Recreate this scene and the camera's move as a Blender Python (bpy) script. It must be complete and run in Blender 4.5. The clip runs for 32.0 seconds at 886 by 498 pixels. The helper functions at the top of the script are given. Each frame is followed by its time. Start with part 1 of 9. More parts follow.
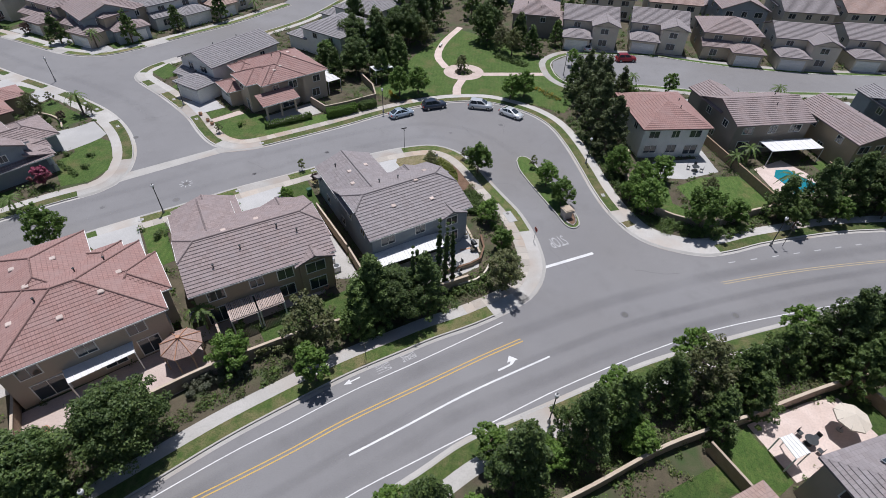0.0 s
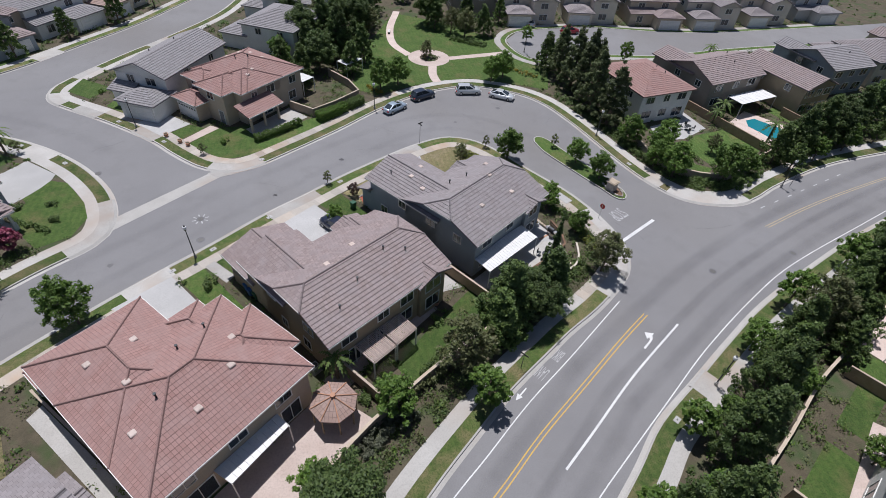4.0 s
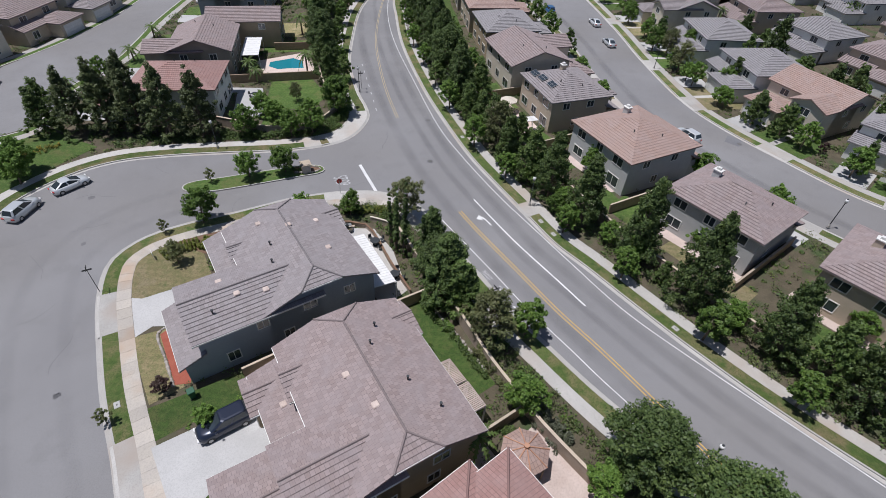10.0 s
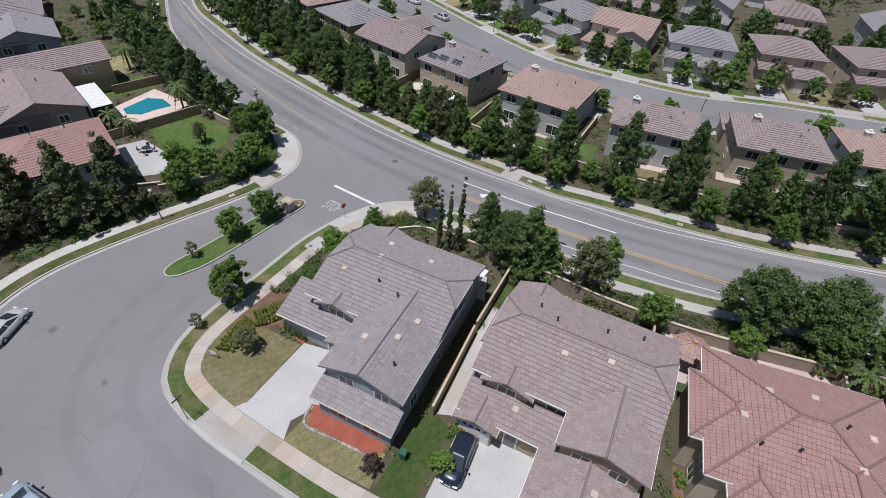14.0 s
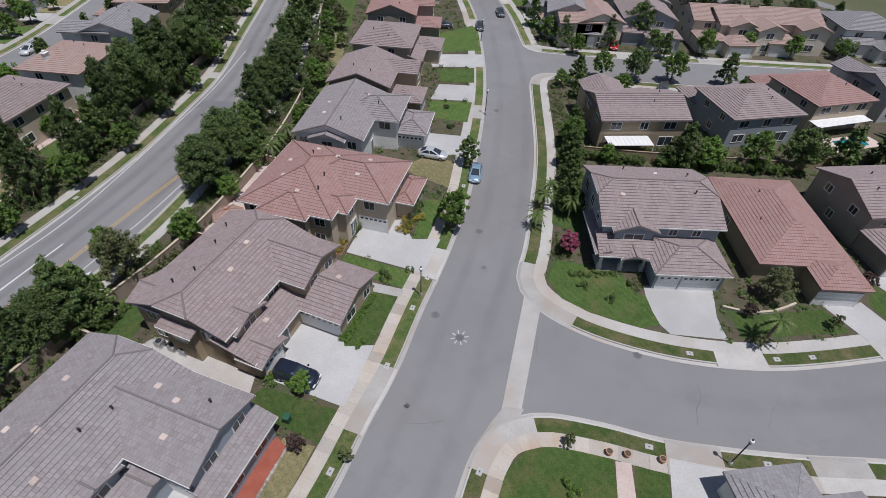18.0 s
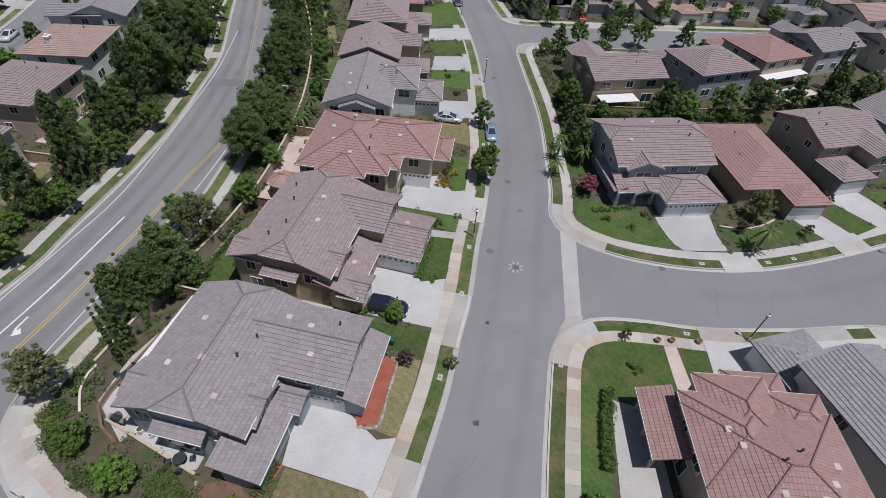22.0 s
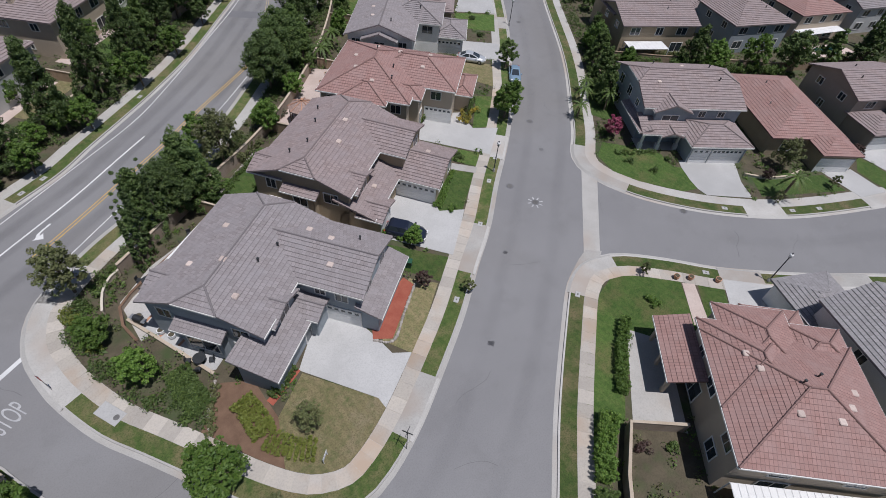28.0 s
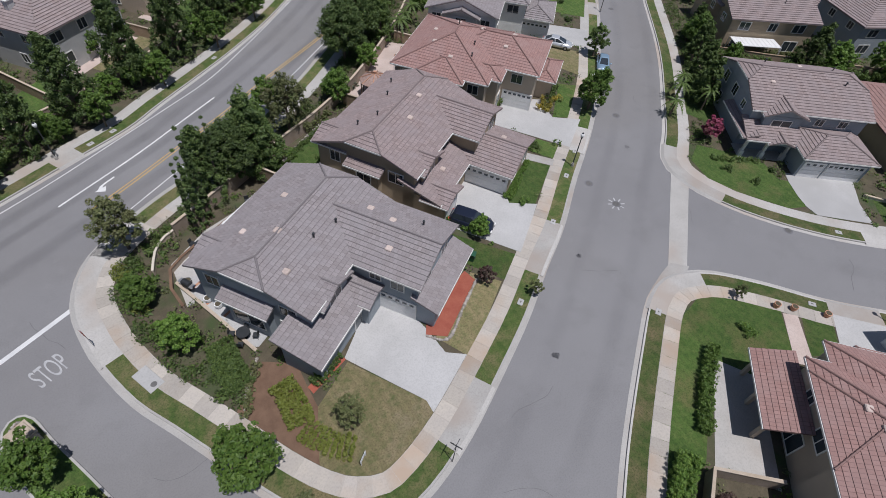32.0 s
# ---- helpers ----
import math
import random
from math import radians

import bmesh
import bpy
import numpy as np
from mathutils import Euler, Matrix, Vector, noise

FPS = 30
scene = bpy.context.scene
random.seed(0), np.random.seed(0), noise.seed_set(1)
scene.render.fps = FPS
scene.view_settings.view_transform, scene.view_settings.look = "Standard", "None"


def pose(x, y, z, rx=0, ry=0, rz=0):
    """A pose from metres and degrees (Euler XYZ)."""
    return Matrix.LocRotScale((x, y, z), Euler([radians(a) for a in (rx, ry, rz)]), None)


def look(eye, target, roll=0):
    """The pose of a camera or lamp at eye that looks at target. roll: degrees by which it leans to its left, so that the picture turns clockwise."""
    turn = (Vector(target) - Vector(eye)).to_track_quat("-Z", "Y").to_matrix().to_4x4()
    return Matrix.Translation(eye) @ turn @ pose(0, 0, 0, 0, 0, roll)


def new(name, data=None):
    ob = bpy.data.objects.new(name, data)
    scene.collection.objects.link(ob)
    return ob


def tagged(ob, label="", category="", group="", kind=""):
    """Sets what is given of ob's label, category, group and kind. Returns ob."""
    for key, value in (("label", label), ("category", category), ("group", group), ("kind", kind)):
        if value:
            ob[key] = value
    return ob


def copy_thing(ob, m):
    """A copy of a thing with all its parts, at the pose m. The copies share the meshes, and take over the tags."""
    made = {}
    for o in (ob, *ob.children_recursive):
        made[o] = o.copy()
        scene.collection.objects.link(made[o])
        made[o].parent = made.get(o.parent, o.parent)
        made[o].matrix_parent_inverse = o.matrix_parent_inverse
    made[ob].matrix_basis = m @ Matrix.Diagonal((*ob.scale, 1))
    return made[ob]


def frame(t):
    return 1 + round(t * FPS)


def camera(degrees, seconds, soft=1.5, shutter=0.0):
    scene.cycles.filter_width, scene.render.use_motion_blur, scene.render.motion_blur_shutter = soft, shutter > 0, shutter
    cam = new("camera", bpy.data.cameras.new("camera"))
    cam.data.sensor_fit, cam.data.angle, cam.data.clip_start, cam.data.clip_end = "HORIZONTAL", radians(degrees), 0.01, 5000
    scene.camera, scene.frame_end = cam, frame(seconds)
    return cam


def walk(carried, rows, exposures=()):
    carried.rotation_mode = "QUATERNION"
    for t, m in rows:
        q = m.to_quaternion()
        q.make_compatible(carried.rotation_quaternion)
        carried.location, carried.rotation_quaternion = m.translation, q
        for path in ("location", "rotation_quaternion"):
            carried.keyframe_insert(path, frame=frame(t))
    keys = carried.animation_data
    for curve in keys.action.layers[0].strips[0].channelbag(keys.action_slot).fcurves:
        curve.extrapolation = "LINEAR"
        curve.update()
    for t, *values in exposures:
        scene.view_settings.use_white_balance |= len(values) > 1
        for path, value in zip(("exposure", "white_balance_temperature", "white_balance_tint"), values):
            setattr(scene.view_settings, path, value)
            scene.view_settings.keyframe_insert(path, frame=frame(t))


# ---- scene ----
import itertools
from mathutils.bvhtree import BVHTree

cam = camera(83, 32.0, soft=0.5)
PATH = [
    (0, (1.85, 0.13, 41.67), (0.78, 15.07, 28.42), 1.86),
    (0.5, (-0.94, 0.10, 41.69), (-1.41, 15.01, 28.37), 1.80),
    (1, (-3.72, 0.20, 41.78), (-3.87, 15.05, 28.38), 1.97),
    (1.5, (-6.55, 0.42, 42.01), (-6.60, 15.19, 28.53), 1.96),
    (2, (-9.45, 0.74, 42.32), (-9.41, 15.45, 28.76), 2.08),
    (2.5, (-12.44, 1.25, 42.60), (-12.14, 15.88, 28.97), 2.07),
    (4.5, (-26.10, 6.40, 39.81), (-20.14, 19.96, 26.37), 4.73),
    (5, (-28.98, 7.98, 39.80), (-20.64, 20.25, 26.39), 4.29),
    (5.5, (-31.73, 9.77, 39.83), (-21.28, 20.36, 26.45), 3.75),
    (6, (-34.17, 11.91, 39.81), (-22.15, 20.70, 26.46), 3.23),
    (6.5, (-36.23, 14.31, 39.79), (-23.34, 21.74, 26.43), 3.03),
    (7, (-38.01, 16.84, 39.76), (-24.58, 23.23, 26.38), 3.01),
    (7.5, (-39.53, 19.48, 39.74), (-25.63, 24.75, 26.36), 2.95),
    (8, (-40.87, 22.27, 39.81), (-26.63, 26.52, 26.42), 3.02),
    (8.5, (-41.98, 25.19, 39.93), (-27.48, 28.38, 26.52), 3.02),
    (9, (-42.77, 28.25, 40.04), (-28.10, 30.43, 26.63), 3.14),
    (9.5, (-43.31, 31.39, 40.14), (-28.55, 32.68, 26.70), 3.19),
    (10, (-43.69, 34.59, 40.22), (-28.90, 34.91, 26.76), 3.23),
    (10.5, (-43.86, 37.94, 40.27), (-29.09, 37.23, 26.80), 3.31),
    (11, (-43.77, 41.43, 40.34), (-29.10, 39.75, 26.85), 3.43),
    (11.5, (-43.43, 45.03, 40.39), (-28.92, 42.39, 26.88), 3.56),
    (12, (-42.90, 48.71, 40.47), (-28.64, 44.98, 26.95), 3.73),
    (12.5, (-42.12, 52.46, 40.45), (-28.23, 47.55, 26.93), 3.82),
    (13, (-41.06, 56.28, 40.28), (-27.59, 50.21, 26.80), 3.87),
    (13.5, (-39.81, 60.06, 40.13), (-26.82, 52.99, 26.67), 4.04),
    (15.5, (-31.85, 74.55, 42.01), (-23.31, 62.71, 28.34), 3.72),
    (16, (-29.51, 76.61, 42.23), (-26.50, 62.40, 28.48), 3.07),
    (16.5, (-27.08, 78.56, 42.45), (-27.36, 64.05, 28.68), 2.78),
    (17, (-24.64, 80.10, 42.57), (-27.62, 65.90, 28.80), 2.48),
    (17.5, (-22.20, 81.00, 42.62), (-28.30, 67.85, 28.85), 2.39),
    (18, (-19.53, 81.34, 42.75), (-27.93, 69.53, 28.97), 2.49),
    (18.5, (-16.89, 81.19, 42.94), (-26.16, 70.06, 29.14), 2.87),
    (19, (-14.36, 80.72, 43.14), (-24.12, 70.07, 29.31), 3.28),
    (19.5, (-11.94, 80.12, 43.34), (-21.96, 69.75, 29.49), 3.55),
    (20, (-9.69, 79.68, 43.56), (-19.63, 69.29, 29.66), 3.72),
    (20.5, (-7.68, 79.45, 43.74), (-17.57, 69.07, 29.79), 4.04),
    (21, (-5.99, 79.53, 43.86), (-15.87, 69.20, 29.87), 4.27),
    (21.5, (-4.63, 79.85, 43.91), (-14.60, 69.67, 29.89), 4.44),
    (22, (-3.56, 80.29, 43.89), (-13.57, 70.24, 29.80), 4.63),
    (22.5, (-2.79, 80.82, 43.82), (-12.98, 71.03, 29.66), 4.90),
    (23, (-2.16, 81.39, 43.75), (-12.39, 71.76, 29.52), 5.17),
    (23.5, (-1.68, 81.91, 43.61), (-11.85, 72.31, 29.31), 5.31),
    (24, (-1.28, 82.35, 43.42), (-11.39, 72.78, 29.06), 5.54),
    (24.5, (-0.96, 82.63, 43.20), (-11.02, 73.12, 28.77), 5.76),
    (25, (-0.67, 82.81, 42.92), (-10.64, 73.29, 28.43), 5.89),
    (25.5, (-0.47, 82.89, 42.58), (-10.33, 73.35, 28.03), 6.06),
    (26, (-0.36, 82.86, 42.17), (-9.92, 73.15, 27.53), 6.11),
    (26.5, (-0.34, 82.84, 41.71), (-9.70, 73.06, 26.98), 6.32),
    (28.5, (-0.81, 81.90, 39.58), (-10.10, 72.30, 24.70), 6.55),
    (29, (-0.98, 81.49, 39.11), (-10.27, 71.92, 24.20), 6.72),
    (29.5, (-1.14, 81.09, 38.68), (-10.13, 71.33, 23.72), 6.63),
    (30, (-1.27, 80.72, 38.25), (-9.97, 70.75, 23.25), 6.52),
    (30.5, (-1.32, 80.37, 37.82), (-10.00, 70.44, 22.78), 6.68),
    (31, (-1.33, 79.98, 37.38), (-9.98, 70.07, 22.32), 6.76),
    (31.5, (-1.31, 79.61, 37.03), (-9.49, 69.38, 21.91), 6.55),
    (32, (-1.28, 79.22, 36.70), (-8.85, 68.64, 21.51), 6.30),
]
walk(cam, [(t, look(eye, target, roll)) for t, eye, target, roll in PATH],
     [(0, -0.04, 6000, 14), (6, -0.09, 6000, 14), (12, -0.09, 6000, 14), (15, -0.15, 6000, 14), (19, -0.26, 6000, 14), (32, -0.29, 6000, 14)])

# ---- light ----
SUN_WAY = Vector((-0.14, 0.92, 3.2)).normalized()
world = bpy.data.worlds.new("sky")
scene.world = world
world.use_nodes = True
wn, wl = world.node_tree.nodes, world.node_tree.links
sky = wn.new("ShaderNodeTexSky")
sky.sky_type, sky.sun_disc = "NISHITA", False
sky.sun_elevation = math.asin(SUN_WAY.z)
sky.sun_rotation = math.atan2(SUN_WAY.x, SUN_WAY.y)
wn["Background"].inputs["Strength"].default_value = 0.056
wl.new(sky.outputs["Color"], wn["Background"].inputs["Color"])
sun = new("sun", bpy.data.lights.new("sun", "SUN"))
sun.data.energy, sun.data.angle, sun.data.color = 4.45, radians(0.53), (1.0, 0.955, 0.89)
sun.matrix_world = look((0, 0, 200), Vector((0, 0, 200)) - SUN_WAY)


# ---- materials ----
def material(name, build):
    m = bpy.data.materials.new(name)
    m.use_nodes = True
    b = m.node_tree.nodes["Principled BSDF"]
    build(m.node_tree.nodes, m.node_tree.links, b)
    return m


def mixed(n, l, fac, a, b):
    mix = n.new("ShaderNodeMix")
    mix.data_type = "RGBA"
    l.new(fac, mix.inputs[0])
    for sock, v in ((mix.inputs[6], a), (mix.inputs[7], b)):
        if isinstance(v, tuple):
            sock.default_value = (*v, 1)
        else:
            l.new(v, sock)
    return mix.outputs[2]


def noise_of(n, l, scale, detail=4.0, coords="Object", rough=0.6, low=0.35, high=0.65):
    tc = n.new("ShaderNodeTexCoord")
    tex = n.new("ShaderNodeTexNoise")
    tex.inputs["Scale"].default_value, tex.inputs["Detail"].default_value = scale, detail
    tex.inputs["Roughness"].default_value = rough
    l.new(tc.outputs[coords], tex.inputs["Vector"])
    r = n.new("ShaderNodeMapRange")
    r.inputs[1].default_value, r.inputs[2].default_value = low, high
    l.new(tex.outputs["Fac"], r.inputs[0])
    return r.outputs[0]


def bumped(n, l, b, height, strength=0.3, dist=0.02):
    bump = n.new("ShaderNodeBump")
    bump.inputs["Strength"].default_value, bump.inputs["Distance"].default_value = strength, dist
    l.new(height, bump.inputs["Height"])
    l.new(bump.outputs["Normal"], b.inputs["Normal"])


def plain(name, c1, c2, rough=0.8, fine=18.0, coarse=0.8, bump=0.25, metal=0.0, spread=0.12, third=None, dist=0.02):
    """A surface with two scales of variation and a little change from object to object."""
    def build(n, l, b):
        c = mixed(n, l, noise_of(n, l, coarse), c1, c2)
        dark = tuple(v * 0.62 for v in c1)
        g = noise_of(n, l, fine, 6.0, low=0.45, high=0.8)
        s = n.new("ShaderNodeMath")
        s.operation, s.inputs[1].default_value = "MULTIPLY", 0.55
        l.new(g, s.inputs[0])
        c = mixed(n, l, s.outputs[0], c, dark)
        if third:
            c = mixed(n, l, noise_of(n, l, coarse * 0.35, 3.0, low=0.5, high=0.68), c, third)
        if spread:
            info = n.new("ShaderNodeObjectInfo")
            r = n.new("ShaderNodeMapRange")
            r.inputs[3].default_value, r.inputs[4].default_value = 1 - spread, 1 + spread
            l.new(info.outputs["Random"], r.inputs[0])
            hsv = n.new("ShaderNodeHueSaturation")
            l.new(r.outputs[0], hsv.inputs["Value"])
            l.new(c, hsv.inputs["Color"])
            c = hsv.outputs["Color"]
        l.new(c, b.inputs["Base Color"])
        b.inputs["Roughness"].default_value, b.inputs["Metallic"].default_value = rough, metal
        if bump:
            bumped(n, l, b, noise_of(n, l, fine * 1.7, 6.0, low=0.2, high=0.8), bump, dist)
    return material(name, build)


def tiles(name, c1, c2, c3, barrel=False):
    """Concrete roof tiles: each a little different, with fine joints up the slope, in the roof's own metres (UV)."""
    def build(n, l, b):
        uv = n.new("ShaderNodeUVMap")
        brick = n.new("ShaderNodeTexBrick")
        brick.offset, brick.squash = 0.0 if barrel else 0.5, 1.0
        brick.inputs["Scale"].default_value = 1.0
        brick.inputs["Brick Width"].default_value, brick.inputs["Row Height"].default_value = 0.31 if barrel else 0.34, 0.42
        brick.inputs["Mortar Size"].default_value, brick.inputs["Bias"].default_value = 0.024 if barrel else 0.014, 0.0
        for k, c in (("Color1", tuple(v * (0.97 if barrel else 0.94) for v in c1)), ("Color2", tuple(v * (1.02 if barrel else 1.06) for v in c2)), ("Mortar", tuple(v * (0.62 if barrel else 0.62) for v in c1))):
            brick.inputs[k].default_value = (*c, 1)
        l.new(uv.outputs["UV"], brick.inputs["Vector"])
        c = mixed(n, l, noise_of(n, l, 0.45, 5.0, "UV", low=0.38, high=0.75), brick.outputs["Color"], c3)
        dark = noise_of(n, l, 5.0, 6.0, "UV", low=0.5, high=0.95)
        s = n.new("ShaderNodeMath")
        s.operation, s.inputs[1].default_value = "MULTIPLY", 0.5
        l.new(dark, s.inputs[0])
        c = mixed(n, l, s.outputs[0], c, tuple(v * 0.6 for v in c1))
        l.new(c, b.inputs["Base Color"])
        b.inputs["Roughness"].default_value = 0.82
        bumped(n, l, b, brick.outputs["Fac"], 0.4, 0.02)
    return material(name, build)


M = {}


def asphalt_build(n, l, b):
    """Old asphalt: broad tone changes, patchy stains of a metre or so, and a fine grain of stone."""
    c = mixed(n, l, noise_of(n, l, 0.05, 4.0), (0.207, 0.204, 0.208), (0.246, 0.243, 0.246))
    c = mixed(n, l, noise_of(n, l, 0.021, 3.0, low=0.5, high=0.68), c, (0.200, 0.191, 0.184))
    for scale, low, high, much, tone in ((0.32, 0.52, 0.8, 0.55, (0.172, 0.168, 0.168)), (0.9, 0.55, 0.85, 0.45, (0.262, 0.258, 0.255)), (9.0, 0.45, 0.8, 0.5, (0.135, 0.132, 0.132))):
        s = n.new("ShaderNodeMath")
        s.operation, s.inputs[1].default_value = "MULTIPLY", much
        l.new(noise_of(n, l, scale, 6.0, rough=0.65, low=low, high=high), s.inputs[0])
        c = mixed(n, l, s.outputs[0], c, tone)
    l.new(c, b.inputs["Base Color"])
    b.inputs["Roughness"].default_value = 0.9
    bumped(n, l, b, noise_of(n, l, 17.0, 6.0, low=0.2, high=0.8), 0.3, 0.02)


M["asphalt"] = material("asphalt", asphalt_build)
M["asphalt_worn"] = plain("asphalt_worn", (0.15, 0.15, 0.16), (0.20, 0.20, 0.21), 0.9, 14, 0.12, 0.2, spread=0)
M["concrete"] = plain("concrete", (0.40, 0.385, 0.36), (0.47, 0.455, 0.43), 0.85, 9, 0.35, 0.15, third=(0.385, 0.335, 0.29), spread=0.14)
M["slab"] = plain("slab", (0.42, 0.385, 0.345), (0.46, 0.42, 0.365), 0.85, 7, 0.5, 0.2, third=(0.42, 0.325, 0.245), spread=0.16)
M["concrete_new"] = plain("concrete_new", (0.425, 0.42, 0.41), (0.48, 0.475, 0.465), 0.85, 9, 0.3, 0.1, third=(0.38, 0.375, 0.365), spread=0.05)
M["kerb"] = plain("kerb", (0.42, 0.405, 0.38), (0.48, 0.465, 0.44), 0.85, 9, 0.5, 0.15)


def grass(name, c1, c2, c3, bare, dry=0.52):
    """Mown grass: broad tone patches, clumps, dry spots and a fine grain of blades."""
    def build(n, l, b):
        c = mixed(n, l, noise_of(n, l, 0.5, 4.0, low=0.38, high=0.62), c1, c2)
        tc = n.new("ShaderNodeTexCoord")
        bands = n.new("ShaderNodeTexWave")
        bands.inputs["Scale"].default_value, bands.inputs["Distortion"].default_value = 0.42, 2.0
        l.new(tc.outputs["Object"], bands.inputs["Vector"])
        r = n.new("ShaderNodeMapRange")
        r.inputs[1].default_value, r.inputs[2].default_value, r.inputs[4].default_value = 0.3, 0.7, 0.3
        l.new(bands.outputs["Fac"], r.inputs[0])
        c = mixed(n, l, r.outputs[0], c, tuple(v * 0.68 for v in c1))
        c = mixed(n, l, noise_of(n, l, 2.2, 5.0, low=0.46, high=0.74), c, c3)
        c = mixed(n, l, noise_of(n, l, 0.23, 6.0, rough=0.7, low=dry, high=dry + 0.18), c, bare)
        c = mixed(n, l, noise_of(n, l, 7.0, 6.0, rough=0.75, low=0.47, high=0.72), c, tuple(v * 0.45 for v in c1))
        info = n.new("ShaderNodeObjectInfo")
        r = n.new("ShaderNodeMapRange")
        r.inputs[3].default_value, r.inputs[4].default_value = 0.8, 1.2
        l.new(info.outputs["Random"], r.inputs[0])
        hsv = n.new("ShaderNodeHueSaturation")
        l.new(r.outputs[0], hsv.inputs["Value"])
        l.new(c, hsv.inputs["Color"])
        l.new(hsv.outputs["Color"], b.inputs["Base Color"])
        b.inputs["Roughness"].default_value = 0.95
        bumped(n, l, b, noise_of(n, l, 12.0, 6.0, rough=0.8, low=0.3, high=0.7), 1.0, 0.06)
    return material(name, build)


M["lawn"] = grass("lawn", (0.066, 0.128, 0.022), (0.095, 0.165, 0.032), (0.135, 0.185, 0.048), (0.165, 0.16, 0.06))
M["verge"] = grass("verge", (0.070, 0.122, 0.024), (0.098, 0.15, 0.034), (0.15, 0.17, 0.055), (0.24, 0.195, 0.10), 0.46)
M["dry_lawn"] = grass("dry_lawn", (0.30, 0.262, 0.125), (0.37, 0.305, 0.165), (0.150, 0.185, 0.062), (0.41, 0.335, 0.215))
M["soil"] = plain("soil", (0.085, 0.072, 0.046), (0.125, 0.104, 0.068), 0.95, 6, 0.7, 0.9, third=(0.055, 0.085, 0.028), spread=0, dist=0.06)
M["mulch"] = plain("mulch", (0.33, 0.085, 0.055), (0.40, 0.125, 0.08), 0.95, 25, 1.0, 0.8)
M["brown_mulch"] = plain("brown_mulch", (0.15, 0.09, 0.058), (0.21, 0.13, 0.085), 0.95, 25, 1.0, 0.8)
M["hill"] = plain("hill", (0.115, 0.115, 0.06), (0.07, 0.09, 0.04), 0.95, 0.8, 0.02, 0.5, third=(0.17, 0.15, 0.10), spread=0)
M["patio"] = plain("patio", (0.52, 0.42, 0.37), (0.60, 0.50, 0.45), 0.85, 6, 0.5, 0.1)
M["grey_tile"] = tiles("grey_tile", (0.25, 0.22, 0.22), (0.295, 0.264, 0.265), (0.277, 0.256, 0.262))
M["brown_tile"] = tiles("brown_tile", (0.265, 0.207, 0.197), (0.315, 0.252, 0.242), (0.285, 0.242, 0.242))
M["red_tile"] = tiles("red_tile", (0.31, 0.178, 0.156), (0.36, 0.215, 0.192), (0.33, 0.222, 0.204), True)
M["pink_tile"] = tiles("pink_tile", (0.345, 0.235, 0.195), (0.40, 0.285, 0.245), (0.36, 0.28, 0.255), True)
M["slate_tile"] = tiles("slate_tile", (0.245, 0.232, 0.237), (0.295, 0.282, 0.287), (0.272, 0.262, 0.27))
STUCCO = {"tan": (0.36, 0.29, 0.20), "taupe": (0.30, 0.265, 0.225), "blue_grey": (0.30, 0.335, 0.365), "grey": (0.46, 0.46, 0.455),
          "cream": (0.62, 0.56, 0.47), "sand": (0.49, 0.41, 0.32), "olive": (0.26, 0.25, 0.19), "white": (0.74, 0.735, 0.71), "brick": (0.42, 0.26, 0.17)}
for key, c in STUCCO.items():
    M[key] = plain(key + "_stucco", c, tuple(v * 1.1 for v in c), 0.9, 20, 0.6, 0.3, spread=0.06)
M["trim"] = plain("trim_paint", (0.70, 0.69, 0.66), (0.76, 0.75, 0.72), 0.6, 10, 1.0, 0.05)
M["dark_trim"] = plain("dark_trim_paint", (0.16, 0.17, 0.18), (0.2, 0.21, 0.22), 0.6, 10, 1.0, 0.05)
M["white_paint"] = plain("white_paint", (0.78, 0.78, 0.77), (0.72, 0.72, 0.71), 0.55, 15, 1.0, 0.05, spread=0.04)
M["road_white"] = plain("road_white", (0.72, 0.72, 0.71), (0.60, 0.60, 0.60), 0.8, 10, 0.6, 0.1, spread=0)
M["road_faded"] = plain("road_faded", (0.50, 0.50, 0.50), (0.36, 0.36, 0.37), 0.8, 10, 1.2, 0.1, spread=0)
M["road_yellow"] = plain("road_yellow", (0.62, 0.40, 0.09), (0.55, 0.36, 0.12), 0.8, 10, 0.8, 0.1, spread=0)
M["road_tan"] = plain("road_tan", (0.46, 0.37, 0.22), (0.36, 0.31, 0.22), 0.8, 10, 1.2, 0.1, spread=0)
M["bark"] = plain("bark", (0.14, 0.105, 0.075), (0.19, 0.145, 0.11), 0.9, 20, 3, 0.8)
M["wall_block"] = plain("wall_block", (0.33, 0.26, 0.20), (0.39, 0.32, 0.26), 0.9, 14, 1.0, 0.5)
M["wall_cap"] = plain("wall_cap", (0.45, 0.37, 0.28), (0.52, 0.44, 0.35), 0.9, 14, 1.0, 0.3)
M["timber"] = plain("timber", (0.30, 0.22, 0.15), (0.36, 0.27, 0.19), 0.85, 18, 2, 0.4)
M["metal_dark"] = plain("metal_dark", (0.06, 0.065, 0.07), (0.08, 0.085, 0.09), 0.5, 30, 2, 0.05, 0.6)
M["metal_grey"] = plain("metal_grey", (0.42, 0.43, 0.44), (0.5, 0.5, 0.5), 0.45, 30, 2, 0.05, 0.7)
M["iron"] = plain("cast_iron", (0.15, 0.145, 0.14), (0.19, 0.185, 0.18), 0.7, 40, 4, 0.4, 0.4)
M["rubber"] = plain("rubber", (0.025, 0.025, 0.027), (0.035, 0.035, 0.037), 0.8, 30, 2, 0.2)
